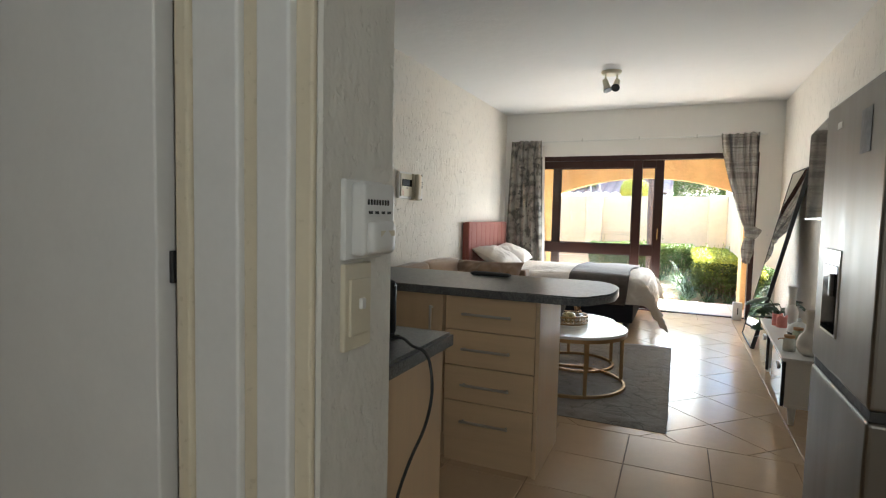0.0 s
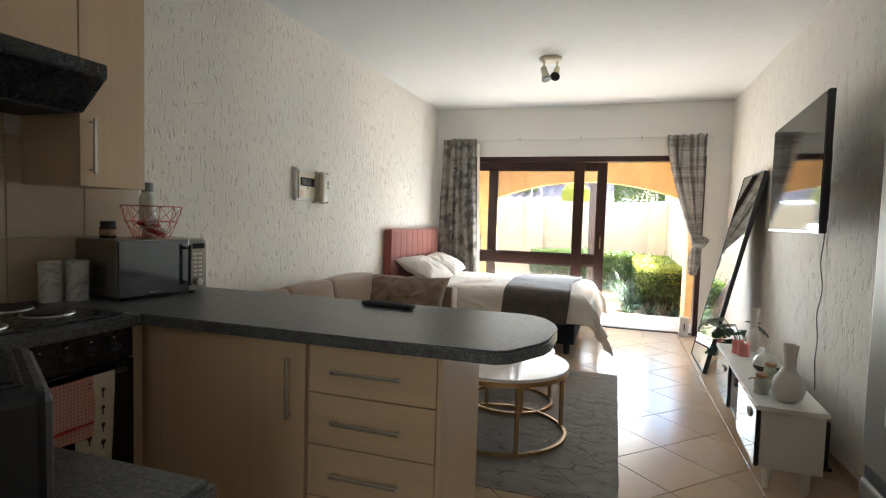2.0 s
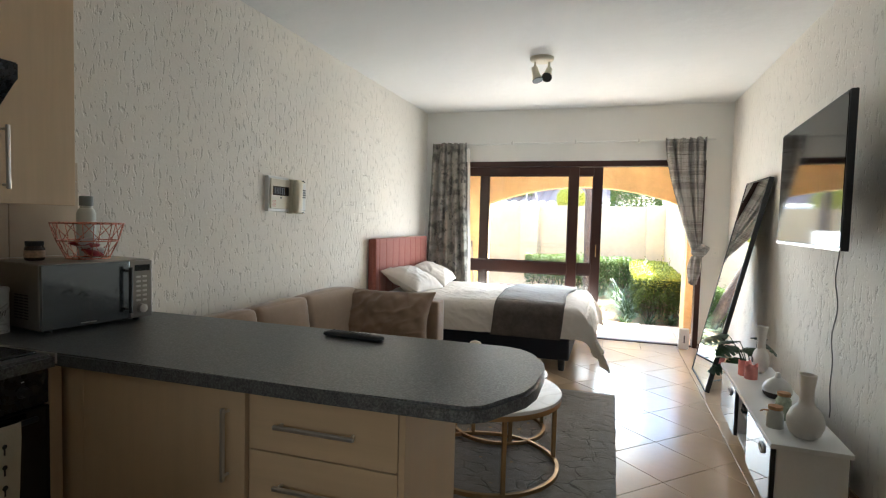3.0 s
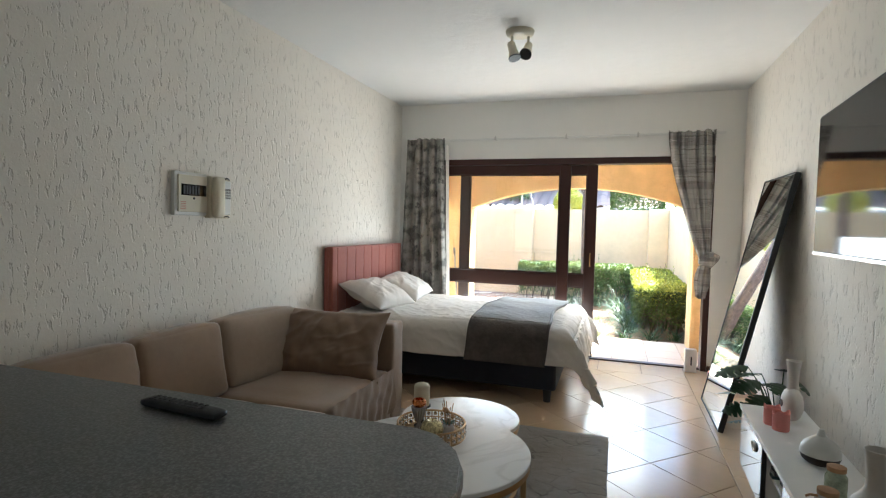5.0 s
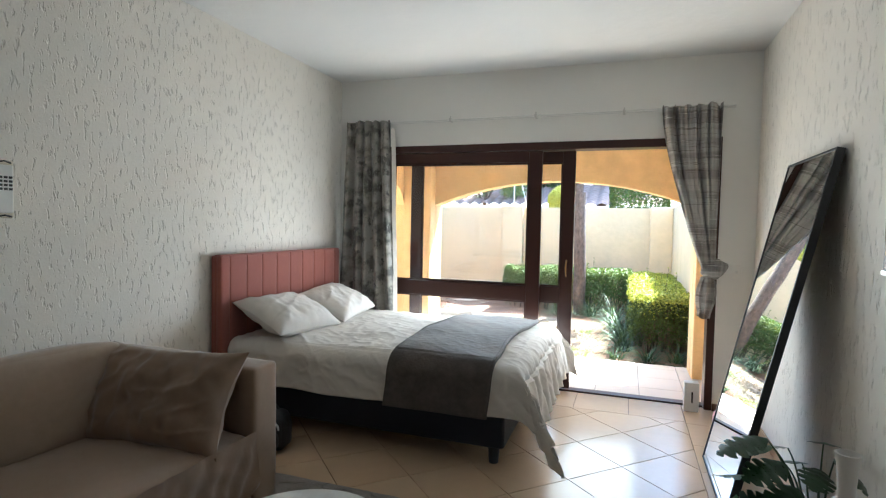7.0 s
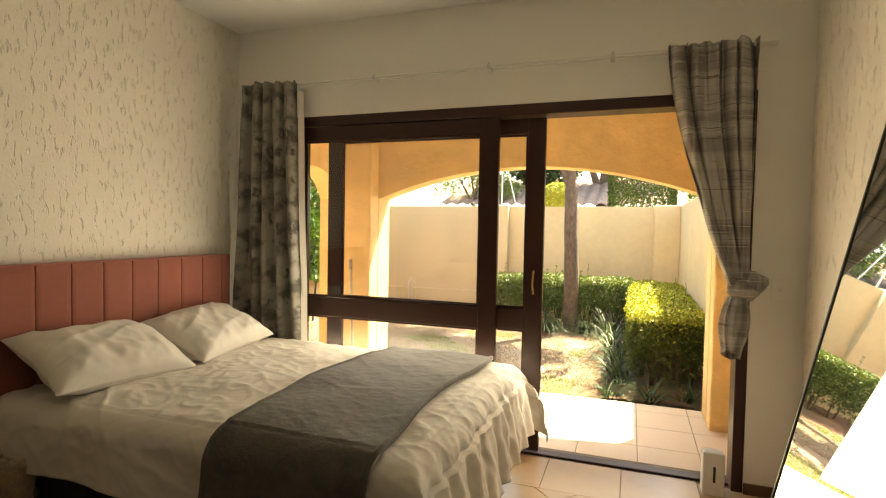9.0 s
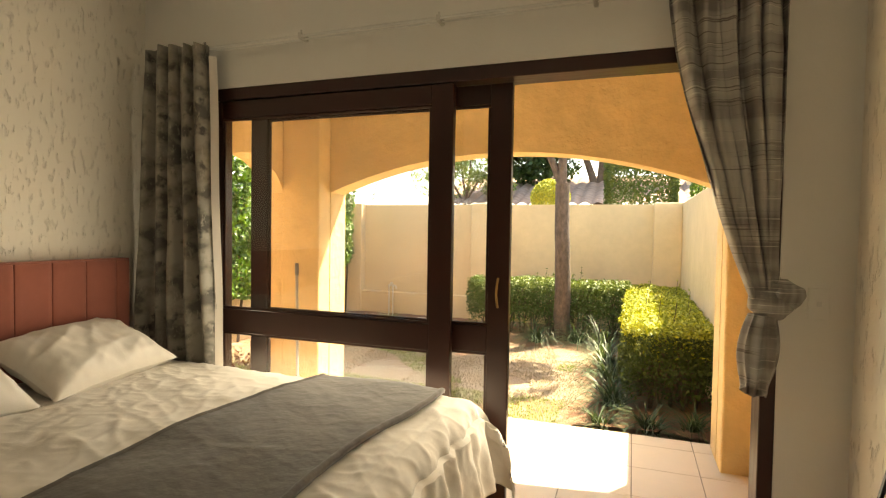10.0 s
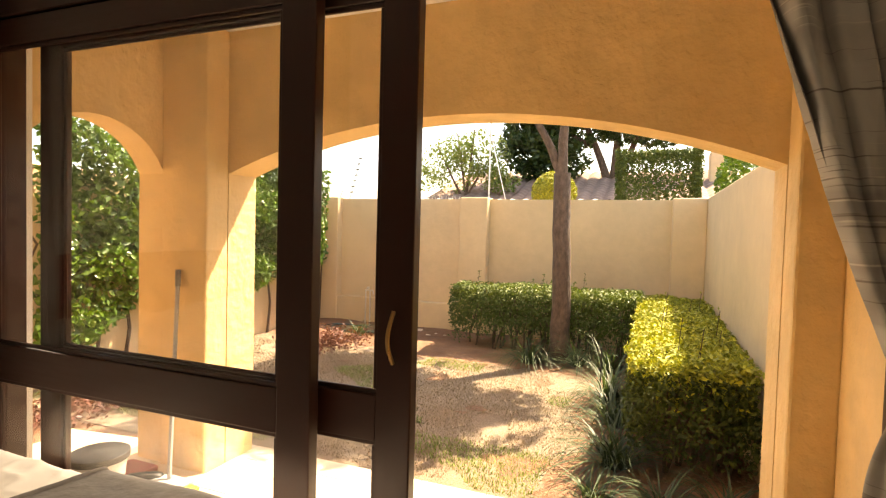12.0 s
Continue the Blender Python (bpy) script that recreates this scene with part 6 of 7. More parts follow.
def floor_tiles():
    t = thing("floor", "glossy cream ceramic floor tiles laid on the diagonal", "floor", kind="structure")
    d = 0.28
    xb, ya, yb = 3.075, 2.52, 6.66
    for i in range(-14, 16):
        for j in range(-14, 16):
            if (i + j) % 2:
                continue
            cx, cy = 2.64 + d * i, 4.31 + d * j
            p = clip_poly([(cx - d, cy), (cx, cy - d), (cx + d, cy), (cx, cy + d)], 0.0, xb, ya, yb)
            if p:
                tile_piece(t, p, -0.006, 0.0, M_TILE)
    for k in range(-1, 9):
        tile_piece(t, clip_poly([(-0.19 + 0.41 * k + 0.0, yb), (0.22 + 0.41 * k, yb), (0.22 + 0.41 * k, 7.06), (-0.19 + 0.41 * k, 7.06)], 0.0, 3.075, yb, 7.06) or [(0, 0)] * 3, -0.006, 0.0, M_TILE)
    for k in range(13):
        tile_piece(t, clip_poly([(xb, 1.71 + 0.41 * k), (3.54, 1.71 + 0.41 * k), (3.54, 2.12 + 0.41 * k), (xb, 2.12 + 0.41 * k)], xb, 3.54, 1.0, 7.06), -0.006, 0.0, M_TILE)
    for i in range(9):
        for j in range(12):
            x, y = -0.26 + 0.41 * i, 2.11 - 0.41 * j
            p = clip_poly([(x, y), (x + 0.41, y), (x + 0.41, y + 0.41), (x, y + 0.41)], 0.0, xb if y > 1.65 else 3.54, -2.2, 2.52)
            if p and not (x + 0.41 < 1.7 and -0.3 < y < 0.1):
                tile_piece(t, p, -0.006, 0.0, M_TILE)


floor_tiles()


def splashback():
    t = thing("splashback", "beige ceramic wall tiles behind the hob", "splashback", kind="structure")
    ys = [0.205, 0.32, 0.65, 0.98, 1.31, 1.64, 1.97, 2.265]
    for a, b in zip(ys, ys[1:]):
        for z0, z1 in ((0.905, 1.17), (1.17, 1.50), (1.50, 1.585), (1.585, 1.83)):
            if z0 >= 1.585 and b > 1.7:
                continue
            part("tile", box((0.0008, a + 0.0015, z0 + 0.0015), (0.0075, b - 0.0015, z1 - 0.0015), 0.0012), M_SPLASH, t)


splashback()


# ---- garden ----
def leaf_mat(name, base, tip, gloss=0.4, thin=0.3):
    m, nt, ns, ln, b = nodes_of(name)
    geo = ns.new("ShaderNodeNewGeometry")
    isl = geo.outputs["Random Per Island"]
    col = mix(nt, 0.35, ramp(nt, isl, [(0.0, base), (0.6, tuple((p + q) / 2 for p, q in zip(base, tip))), (1.0, tip)]), ramp(nt, noise_tex(nt, position(nt), 3.0, 3.0), [(0.3, base), (0.7, tip)]))
    ln.new(col, b.inputs["Base Color"])
    b.inputs["Roughness"].default_value = gloss
    tl, ad = ns.new("ShaderNodeBsdfTranslucent"), ns.new("ShaderNodeMixShader")
    ln.new(mix(nt, 1.0, col, (1.0, 1.0, 0.45), "MULTIPLY"), tl.inputs["Color"])
    ad.inputs[0].default_value = thin
    ln.new(b.outputs[0], ad.inputs[1])
    ln.new(tl.outputs[0], ad.inputs[2])
    ln.new(ad.outputs[0], ns["Material Output"].inputs["Surface"])
    return m


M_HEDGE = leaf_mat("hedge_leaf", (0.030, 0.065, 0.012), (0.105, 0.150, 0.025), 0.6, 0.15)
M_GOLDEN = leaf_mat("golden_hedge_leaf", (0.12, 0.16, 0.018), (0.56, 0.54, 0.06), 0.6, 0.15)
# golden hedge's sides: darker green that paints their shade into the leaf colour
M_GOLDEN_SHADE = leaf_mat("golden_hedge_shaded_leaf", (0.022, 0.045, 0.010), (0.115, 0.150, 0.024), 0.6, 0.15)
# back hedge's top: hedge leaf lightened, daylight from above put into the colour
M_HEDGE_LIT = leaf_mat("hedge_lit_top_leaf", (0.045, 0.08, 0.014), (0.18, 0.23, 0.04), 0.55, 0.2)
M_IVY = leaf_mat("climber_leaf", (0.030, 0.085, 0.012), (0.15, 0.25, 0.035), 0.3)
M_TREE = leaf_mat("tree_leaf", (0.018, 0.045, 0.012), (0.060, 0.105, 0.022))
M_LIGHT = leaf_mat("light_tree_leaf", (0.10, 0.16, 0.04), (0.22, 0.28, 0.08))
M_BLADE = leaf_mat("strap_leaf", (0.024, 0.048, 0.017), (0.085, 0.125, 0.048), 0.5)
M_STRAW = leaf_mat("dry_grass_blade", (0.19, 0.14, 0.09), (0.34, 0.265, 0.185), 0.8, 0.2)
M_GRASS = leaf_mat("green_grass_blade", (0.12, 0.17, 0.035), (0.26, 0.32, 0.09), 0.6)
M_REDLEAF = leaf_mat("reddish_leaf", (0.10, 0.035, 0.03), (0.24, 0.10, 0.07), 0.5)
M_BARK = mat("tree_bark", (0.115, 0.078, 0.058), 0.9, var=0.6, scale=26.0, stretch=(1, 1, 0.5), bump=0.9, bscale=35.0, bdist=0.02)
M_TWIG = mat("hedge_twig", (0.085, 0.055, 0.038), 0.9, var=0.3)
M_ROOF = mat("terracotta_roof_tile", (0.27, 0.18, 0.14), 0.95, var=0.3, scale=5.0, bump=0.4)
RNG = np.random.default_rng(7)
RNG_FUR = np.random.default_rng(19)


def leaf_mesh(name, pts, size, material, up=0.35, aspect=0.5, facing=None):
    """One mesh of many small folded leaves, four corners each, at the points given."""
    n = len(pts)
    d = RNG.normal(size=(n, 3))
    if facing is not None:
        d += facing * 1.1
    d[:, 2] += up
    d /= np.linalg.norm(d, axis=1)[:, None] + 1e-9
    a = np.cross(d, RNG.normal(size=(n, 3)))
    a /= np.linalg.norm(a, axis=1)[:, None] + 1e-9
    b = np.cross(d, a)
    s = size * RNG.uniform(0.6, 1.3, n)[:, None]
    v = np.stack([pts - a * s * 0.5, pts + b * s * aspect * 0.5 + d * s * 0.10, pts + a * s * 0.5, pts - b * s * aspect * 0.5 + d * s * 0.10], 1).reshape(-1, 3)
    me = bpy.data.meshes.new(name)
    me.vertices.add(4 * n)
    me.vertices.foreach_set("co", v.astype(np.float32).ravel())
    idx = np.arange(4 * n).reshape(n, 4)
    tri = np.stack([idx[:, [0, 1, 2]], idx[:, [0, 2, 3]]], 1).reshape(-1)
    me.loops.add(6 * n)
    me.loops.foreach_set("vertex_index", tri.astype(np.int32))
    me.polygons.add(2 * n)
    me.polygons.foreach_set("loop_start", np.arange(0, 6 * n, 3, dtype=np.int32))
    me.update(calc_edges=True)
    me.validate()
    me.materials.append(material)
    return me


def lumpy(p, k, amp):
    return np.array([amp * noise.noise(Vector(q) * k) for q in p])


def hedge_points(lo, hi, n, depth=0.10, amp=0.06, skip_bottom=True):
    """Points in a clipped hedge's skin: its top and sides, pushed in and out unevenly."""
    lo, hi = np.array(lo), np.array(hi)
    sz = hi - lo
    areas = np.array([sz[1] * sz[2]] * 2 + [sz[0] * sz[2]] * 2 + [sz[0] * sz[1] * 1.5])
    pick = RNG.choice(5, n, p=areas / areas.sum())
    p = lo + RNG.random((n, 3)) * sz
    f = np.zeros((n, 3))
    dd = np.abs(RNG.normal(0, depth, n))
    for k, (ax, side) in enumerate(((0, 0), (0, 1), (1, 0), (1, 1), (2, 1))):
        m = pick == k
        p[m, ax] = (hi[ax] - dd[m]) if side else (lo[ax] + dd[m])
        f[m, ax] = 1 if side else -1
    p += f * lumpy(p, 3.2, amp)[:, None]
    if skip_bottom:
        h = (p[:, 2] - lo[2]) / sz[2]
        keep = (h > 0.30) | (RNG.random(n) < h * 2.2)
        p, f = p[keep], f[keep]
    return p, f


def leaves_part(name, parent, pts, size, material, label="", facing=None, up=0.35, aspect=0.5):
    ob = new(name, leaf_mesh(name, pts, size, material, up, aspect, facing))
    ob.parent = parent
    ob["kind"] = "stuff"
    if label:
        ob["label"] = label
    return ob


floor_clutter()


def hedge(name, label, lo, hi, n, size, material, stems=26, twigs=8, side=None):
    side = side or material
    t = thing(name, label, "hedge")
    rng = random.Random(int(lo[0] * 100) + 31)
    bm = bmesh.new()
    for k in range(stems):
        x, y = rng.uniform(lo[0] + 0.1, hi[0] - 0.1), rng.uniform(lo[1] + 0.1, hi[1] - 0.1)
        for s in range(2):
            pts = [(x + rng.uniform(-0.03, 0.03) * i + s * 0.02 * i, y + rng.uniform(-0.03, 0.03) * i, GZ - 0.02 + (hi[2] - GZ - 0.08) * i / 4) for i in range(5)]
            add_tube(bm, pts, [0.012, 0.010, 0.008, 0.006, 0.004], 5)
    part("stem_tangle", bm, M_TWIG, t, "bare brown stems")["kind"] = "stuff"
    p, f = hedge_points(lo, hi, n)
    # top leaves take the lit colour, side leaves the shaded one
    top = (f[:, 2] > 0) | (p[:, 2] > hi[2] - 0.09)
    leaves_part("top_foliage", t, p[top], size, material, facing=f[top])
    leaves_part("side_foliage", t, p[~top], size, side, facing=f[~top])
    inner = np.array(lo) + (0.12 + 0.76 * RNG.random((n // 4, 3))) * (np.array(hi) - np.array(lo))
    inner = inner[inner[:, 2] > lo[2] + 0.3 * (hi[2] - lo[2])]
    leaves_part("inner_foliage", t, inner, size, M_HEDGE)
    for k in range(twigs):
        x, y = rng.uniform(lo[0] + 0.1, hi[0] - 0.1), rng.uniform(lo[1] + 0.1, hi[1] - 0.05)
        h = rng.uniform(0.05, 0.22)
        sp = part("shoot", tube([(x, y, hi[2] - 0.05), (x + 0.01, y, hi[2] + h * 0.5), (x + 0.02, y + 0.01, hi[2] + h)], 0.0025, 5), M_TWIG, t)
        q = np.array([(x + 0.015, y, hi[2] + h * u) for u in np.linspace(0.2, 1.0, 6)]) + RNG.normal(0, 0.012, (6, 3))
        leaves_part("shoot_leaves", t, q, size, material)
    return t


hedge("hedge", "clipped green hedge running along the back wall", (0.55, 11.75, 0.02), (2.72, 12.45, 0.70), 28000, 0.036, M_HEDGE_LIT, 34, 8, M_HEDGE)
hedge("hedge", "clipped golden hedge beside the garden wall", (2.68, 9.05, 0.00), (3.37, 12.55, 0.64), 50000, 0.036, M_GOLDEN, 44, 10, M_GOLDEN_SHADE)


def climber():
    t = thing("climbing_plant", "dense green climber covering the garden wall", "climbing plant")
    n = 26000
    y, z = RNG.uniform(8.60, 12.6, n), RNG.uniform(0.05, 2.30, n)
    low = np.array([0.35 + 0.35 * noise.noise(Vector((q * 1.3, 3.0, 0))) + 0.12 * (q - 9) * (q > 9) for q in y])
    top = np.array([2.18 + 0.16 * noise.noise(Vector((q * 2.0, 9.0, 0))) for q in y])
    keep = (z > low) & (z < top)
    y, z = y[keep], z[keep]
    x = -1.72 + np.array([0.16 * noise.noise(Vector((0, a * 2.4, b * 2.4))) for a, b in zip(y, z)]) - np.abs(RNG.normal(0, 0.09, len(y)))
    p = np.stack([x, y, z], 1)
    leaves_part("foliage", t, p, 0.075, M_IVY, facing=np.tile([[1.0, -0.3, 0.0]], (len(p), 1)), aspect=0.55)
    bm = bmesh.new()
    rng = random.Random(8)
    for k in range(16):
        yy = 8.6 + 4.5 * k / 15
        add_tube(bm, [(-1.98 + 0.02 * i, yy + rng.uniform(-0.06, 0.06) * i, GZ - 0.02 + 0.42 * i) for i in range(6)], [0.02, 0.017, 0.014, 0.01, 0.008, 0.005], 6)
    part("stems", bm, M_TWIG, t)["kind"] = "stuff"


climber()


def limb(bm, a, b, r0, r1, seed, n=7, bow=0.06):
    rng = random.Random(seed)
    a, b = Vector(a), Vector(b)
    off = Vector((rng.uniform(-1, 1), rng.uniform(-1, 1), 0)) * bow
    pts = [a.lerp(b, i / n) + off * math.sin(math.pi * i / n) + Vector((rng.uniform(-1, 1), rng.uniform(-1, 1), 0)) * 0.008 for i in range(n + 1)]
    add_tube(bm, pts, [r0 + (r1 - r0) * i / n for i in range(n + 1)], 9)


def tree(label, base, trunk_top, r, limbs, clumps, leaf, size, n, seed):
    t = thing("tree", label, "tree")
    bm = bmesh.new()
    limb(bm, base, trunk_top, r, r * 0.82, seed, 10, 0.03)
    part("trunk", bm, M_BARK, t, smooth=True)
    for k, (a, b, ra) in enumerate(limbs):
        bm = bmesh.new()
        limb(bm, a, b, ra, ra * 0.5, seed + k + 1)
        part("limb", bm, M_BARK, t, smooth=True)
    pts = []
    for (c, s, m) in clumps:
        q = RNG.normal(size=(int(n * m), 3))
        q /= np.linalg.norm(q, axis=1)[:, None]
        q *= (RNG.random(len(q)) ** 0.45)[:, None]
        p = np.array(c) + q * np.array(s)
        keep = lumpy(p, 2.2, 1.0) > -0.16
        pts.append(p[keep])
    leaves_part("crown", t, np.concatenate(pts), size, leaf)
    return t


tree("slim garden tree with rough brown bark and a forked trunk", (1.89, 11.74, GZ - 0.05), (1.85, 11.72, 2.00), 0.112,
     [((1.85, 11.72, 1.98), (1.39, 11.57, 2.85), 0.055), ((1.85, 11.72, 1.98), (1.95, 11.72, 3.10), 0.062), ((1.49, 11.60, 2.65), (0.99, 11.12, 3.50), 0.03), ((1.93, 11.72, 2.80), (2.39, 11.22, 3.70), 0.035), ((1.93, 11.72, 2.80), (1.69, 10.82, 3.80), 0.03)],
     [((1.9, 12.0, 4.0), (1.1, 1.0, 0.6), 1.0), ((2.8, 12.0, 4.2), (0.9, 0.9, 0.6), 0.8), ((2.3, 11.4, 4.4), (1.0, 0.8, 0.5), 0.8), ((1.2, 12.4, 3.9), (0.8, 0.7, 0.5), 0.6), ((1.5, 13.0, 4.3), (1.0, 0.8, 0.5), 0.5), ((1.1, 11.3, 4.1), (0.9, 0.8, 0.5), 0.9)], M_TREE, 0.10, 7600, 5)
tree("large dark evergreen tree beyond the garden wall", (1.9, 20.3, -0.2), (1.8, 20.2, 2.6), 0.20,
     [((1.8, 20.2, 2.4), (1.0, 20.0, 4.4), 0.12), ((1.8, 20.2, 2.4), (1.9, 20.2, 4.8), 0.13), ((1.8, 20.2, 2.5), (2.6, 20.1, 4.4), 0.10), ((1.3, 20.1, 3.6), (0.0, 19.8, 4.4), 0.06)],
     [((0.6, 20.0, 4.6), (1.7, 1.2, 1.2), 1.4), ((2.3, 20.0, 5.2), (1.7, 1.2, 1.2), 1.4), ((-0.2, 19.8, 3.7), (0.9, 0.8, 0.9), 0.8), ((1.2, 20.4, 5.8), (1.8, 1.2, 1.0), 1.0), ((3.4, 20.2, 4.4), (1.0, 0.8, 0.5), 0.6), ((0.2, 20.0, 3.5), (1.2, 0.8, 0.9), 1.0), ((2.6, 20.0, 4.1), (1.3, 0.8, 0.6), 0.8)], M_TREE, 0.16, 5200, 21)
tree("feathery light green tree beyond the garden wall", (-1.6, 18.2, -0.2), (-1.5, 18.2, 2.1), 0.07,
     [((-1.5, 18.2, 2.0), (-2.2, 18.1, 3.4), 0.035), ((-1.5, 18.2, 2.0), (-1.3, 18.2, 3.8), 0.04), ((-1.5, 18.2, 2.1), (-0.8, 18.1, 3.2), 0.03), ((-1.5, 18.2, 2.3), (-1.7, 18.1, 3.7), 0.03)],
     [((-1.7, 18.2, 3.0), (0.8, 0.6, 0.75), 0.6), ((-1.1, 18.2, 3.2), (0.7, 0.6, 0.6), 0.5), ((-2.5, 18.4, 2.9), (0.7, 0.6, 0.6), 0.4), ((-0.6, 18.2, 2.6), (0.5, 0.5, 0.45), 0.3)], M_LIGHT, 0.085, 4200, 33)


def topiary():
    t = thing("topiary", "square clipped topiary bush beyond the garden wall", "topiary")
    part("trunk", cyl((2.85, 14.9, -0.2), (2.85, 14.9, 1.9), 0.06, 0.05, 10), M_BARK, t)
    p, f = hedge_points((2.24, 14.45, 1.45), (3.46, 15.3, 2.66), 15000, 0.07, 0.05, False)
    leaves_part("foliage", t, p, 0.055, M_HEDGE, facing=f)
    t = thing("topiary", "round clipped topiary bush beyond the garden wall", "topiary")
    part("trunk", cyl((1.26, 14.75, -0.2), (1.26, 14.75, 1.8), 0.05, 0.04, 10), M_BARK, t)
    q = RNG.normal(size=(7000, 3))
    q /= np.linalg.norm(q, axis=1)[:, None]
    leaves_part("foliage", t, np.array([1.26, 14.75, 2.0]) + q * (0.37 - np.abs(RNG.normal(0, 0.04, 7000)))[:, None], 0.05, M_GOLDEN, facing=q)
    t = thing("bush", "green leafy bush behind the garden wall", "bush")
    q = RNG.normal(size=(9000, 3))
    q /= np.linalg.norm(q, axis=1)[:, None]
    p = np.array([4.35, 15.2, 2.15]) + q * np.array([0.65, 2.0, 0.85]) * (RNG.random(9000) ** 0.3)[:, None]
    leaves_part("foliage", t, p[lumpy(p, 2.0, 1.0) > -0.2], 0.09, M_IVY)
    part("trunk", cyl((4.35, 15.2, -0.2), (4.35, 15.2, 1.9), 0.06, 0.05, 10), M_BARK, t)


topiary()


def neighbour_house():
    t = thing("house", "neighbouring house with a terracotta tiled roof", "house")
    part("wall", box((-3.5, 18.6, -0.2), (5.5, 24.0, 1.95)), M_GWALL, t)
    def roof(u, v):
        x = -2.4 + 7.6 * u
        k = math.floor(v * 14)
        return (x, 17.6 + 3.2 * v, 2.02 + 0.95 * v - 0.020 * (v * 14 - k) + 0.07 * abs(math.sin(x * math.pi / 0.30)))
    bm = grid_surface(256, 42, roof)
    part("roof", bm, M_ROOF, t, "wavy terracotta roof tiles")
    part("fascia", box((-2.4, 17.58, 1.86), (5.2, 17.62, 2.01)), M_WHITE, t)
    part("chimney", box((4.0, 19.4, 2.2), (4.5, 19.9, 3.3), 0.01), M_GWALL, t)


neighbour_house()


def electric_fence():
    t = thing("electric_fence", "electric fence with slanted posts on the garden wall", "fence")
    for x in (-1.62,):
        p = part("post", cyl((x, 13.05, GT - 0.02), (x + 0.10, 13.22, GT + 0.72), 0.009, None, 6), M_HANDLE, t)
        for i in range(7):
            u = (i + 1) / 8
            part("insulator", cyl((x + 0.10 * u - 0.03, 13.05 + 0.17 * u, GT + 0.72 * u), (x + 0.10 * u + 0.035, 13.05 + 0.17 * u, GT + 0.72 * u), 0.010, None, 6), M_BLACKM, p)
    bm = bmesh.new()
    for i in range(46):
        x = -2.15 + 0.052 * i
        add_cyl(bm, (x, 13.05, GT - 0.02), (x + (0.02 if i % 2 else -0.02), 13.05, GT + 0.06), 0.004, 0.001, 4)
    part("spikes", bm, M_HANDLE, t)["kind"] = "stuff"
    q = thing("aerial_pole", "slim grey aerial pole with a stay beyond the wall", "pole")
    part("pole", cyl((0.06, 15.0, -0.2), (0.06, 15.0, 3.6), 0.014, None, 6), M_HANDLE, q)
    part("stay", cyl((0.06, 15.0, 3.1), (0.42, 15.0, 1.7), 0.009, None, 5), M_HANDLE, q)


electric_fence()


def strap_clump(x, y, n, L, seed):
    t = thing("strap_plant", "clump of arching strap-leaved garden lily", "plant", (x, y, GZ - 0.01), group="strap-leaved clumps")
    rng = random.Random(seed)
    bm = bmesh.new()
    for k in range(n):
        a, l, w = rng.uniform(0, 2 * math.pi), L * rng.uniform(0.6, 1.15), rng.uniform(0.005, 0.010)
        bx, by = rng.uniform(-0.05, 0.05), rng.uniform(-0.05, 0.05)
        prev = None
        th, bend = rng.uniform(0.05, 0.95), rng.uniform(1.2, 2.5)
        r, z, steps = 0.0, 0.0, 8
        for i in range(steps + 1):
            u = i / steps
            c = Vector((bx + r * math.cos(a), by + r * math.sin(a), max(0.004, z)))
            s = Vector((-math.sin(a), math.cos(a), 0)) * w * (1 - u * 0.92)
            cur = (bm.verts.new(c - s), bm.verts.new(c + s))
            if prev:
                bm.faces.new((prev[0], prev[1], cur[1], cur[0]))
            prev = cur
            r += l / steps * math.sin(th + bend * u)
            z += l / steps * math.cos(th + bend * u)
    part("foliage", bm, M_BLADE, t)["kind"] = "stuff"


for x, y, n, L, s in ((1.60, 11.50, 150, 0.62, 1), (2.10, 11.60, 110, 0.55, 2), (2.42, 11.50, 130, 0.60, 3), (2.50, 10.45, 190, 0.66, 4), (2.58, 9.90, 140, 0.60, 9), (2.62, 9.18, 170, 0.62, 5), (2.90, 8.72, 90, 0.42, 12), (3.18, 8.80, 80, 0.40, 13), (2.55, 8.70, 60, 0.34, 14), (-0.75, 11.9, 70, 0.40, 6), (-1.35, 9.0, 70, 0.42, 7), (-1.4, 8.2, 60, 0.42, 8)):
    strap_clump(x, y, n, L, s)


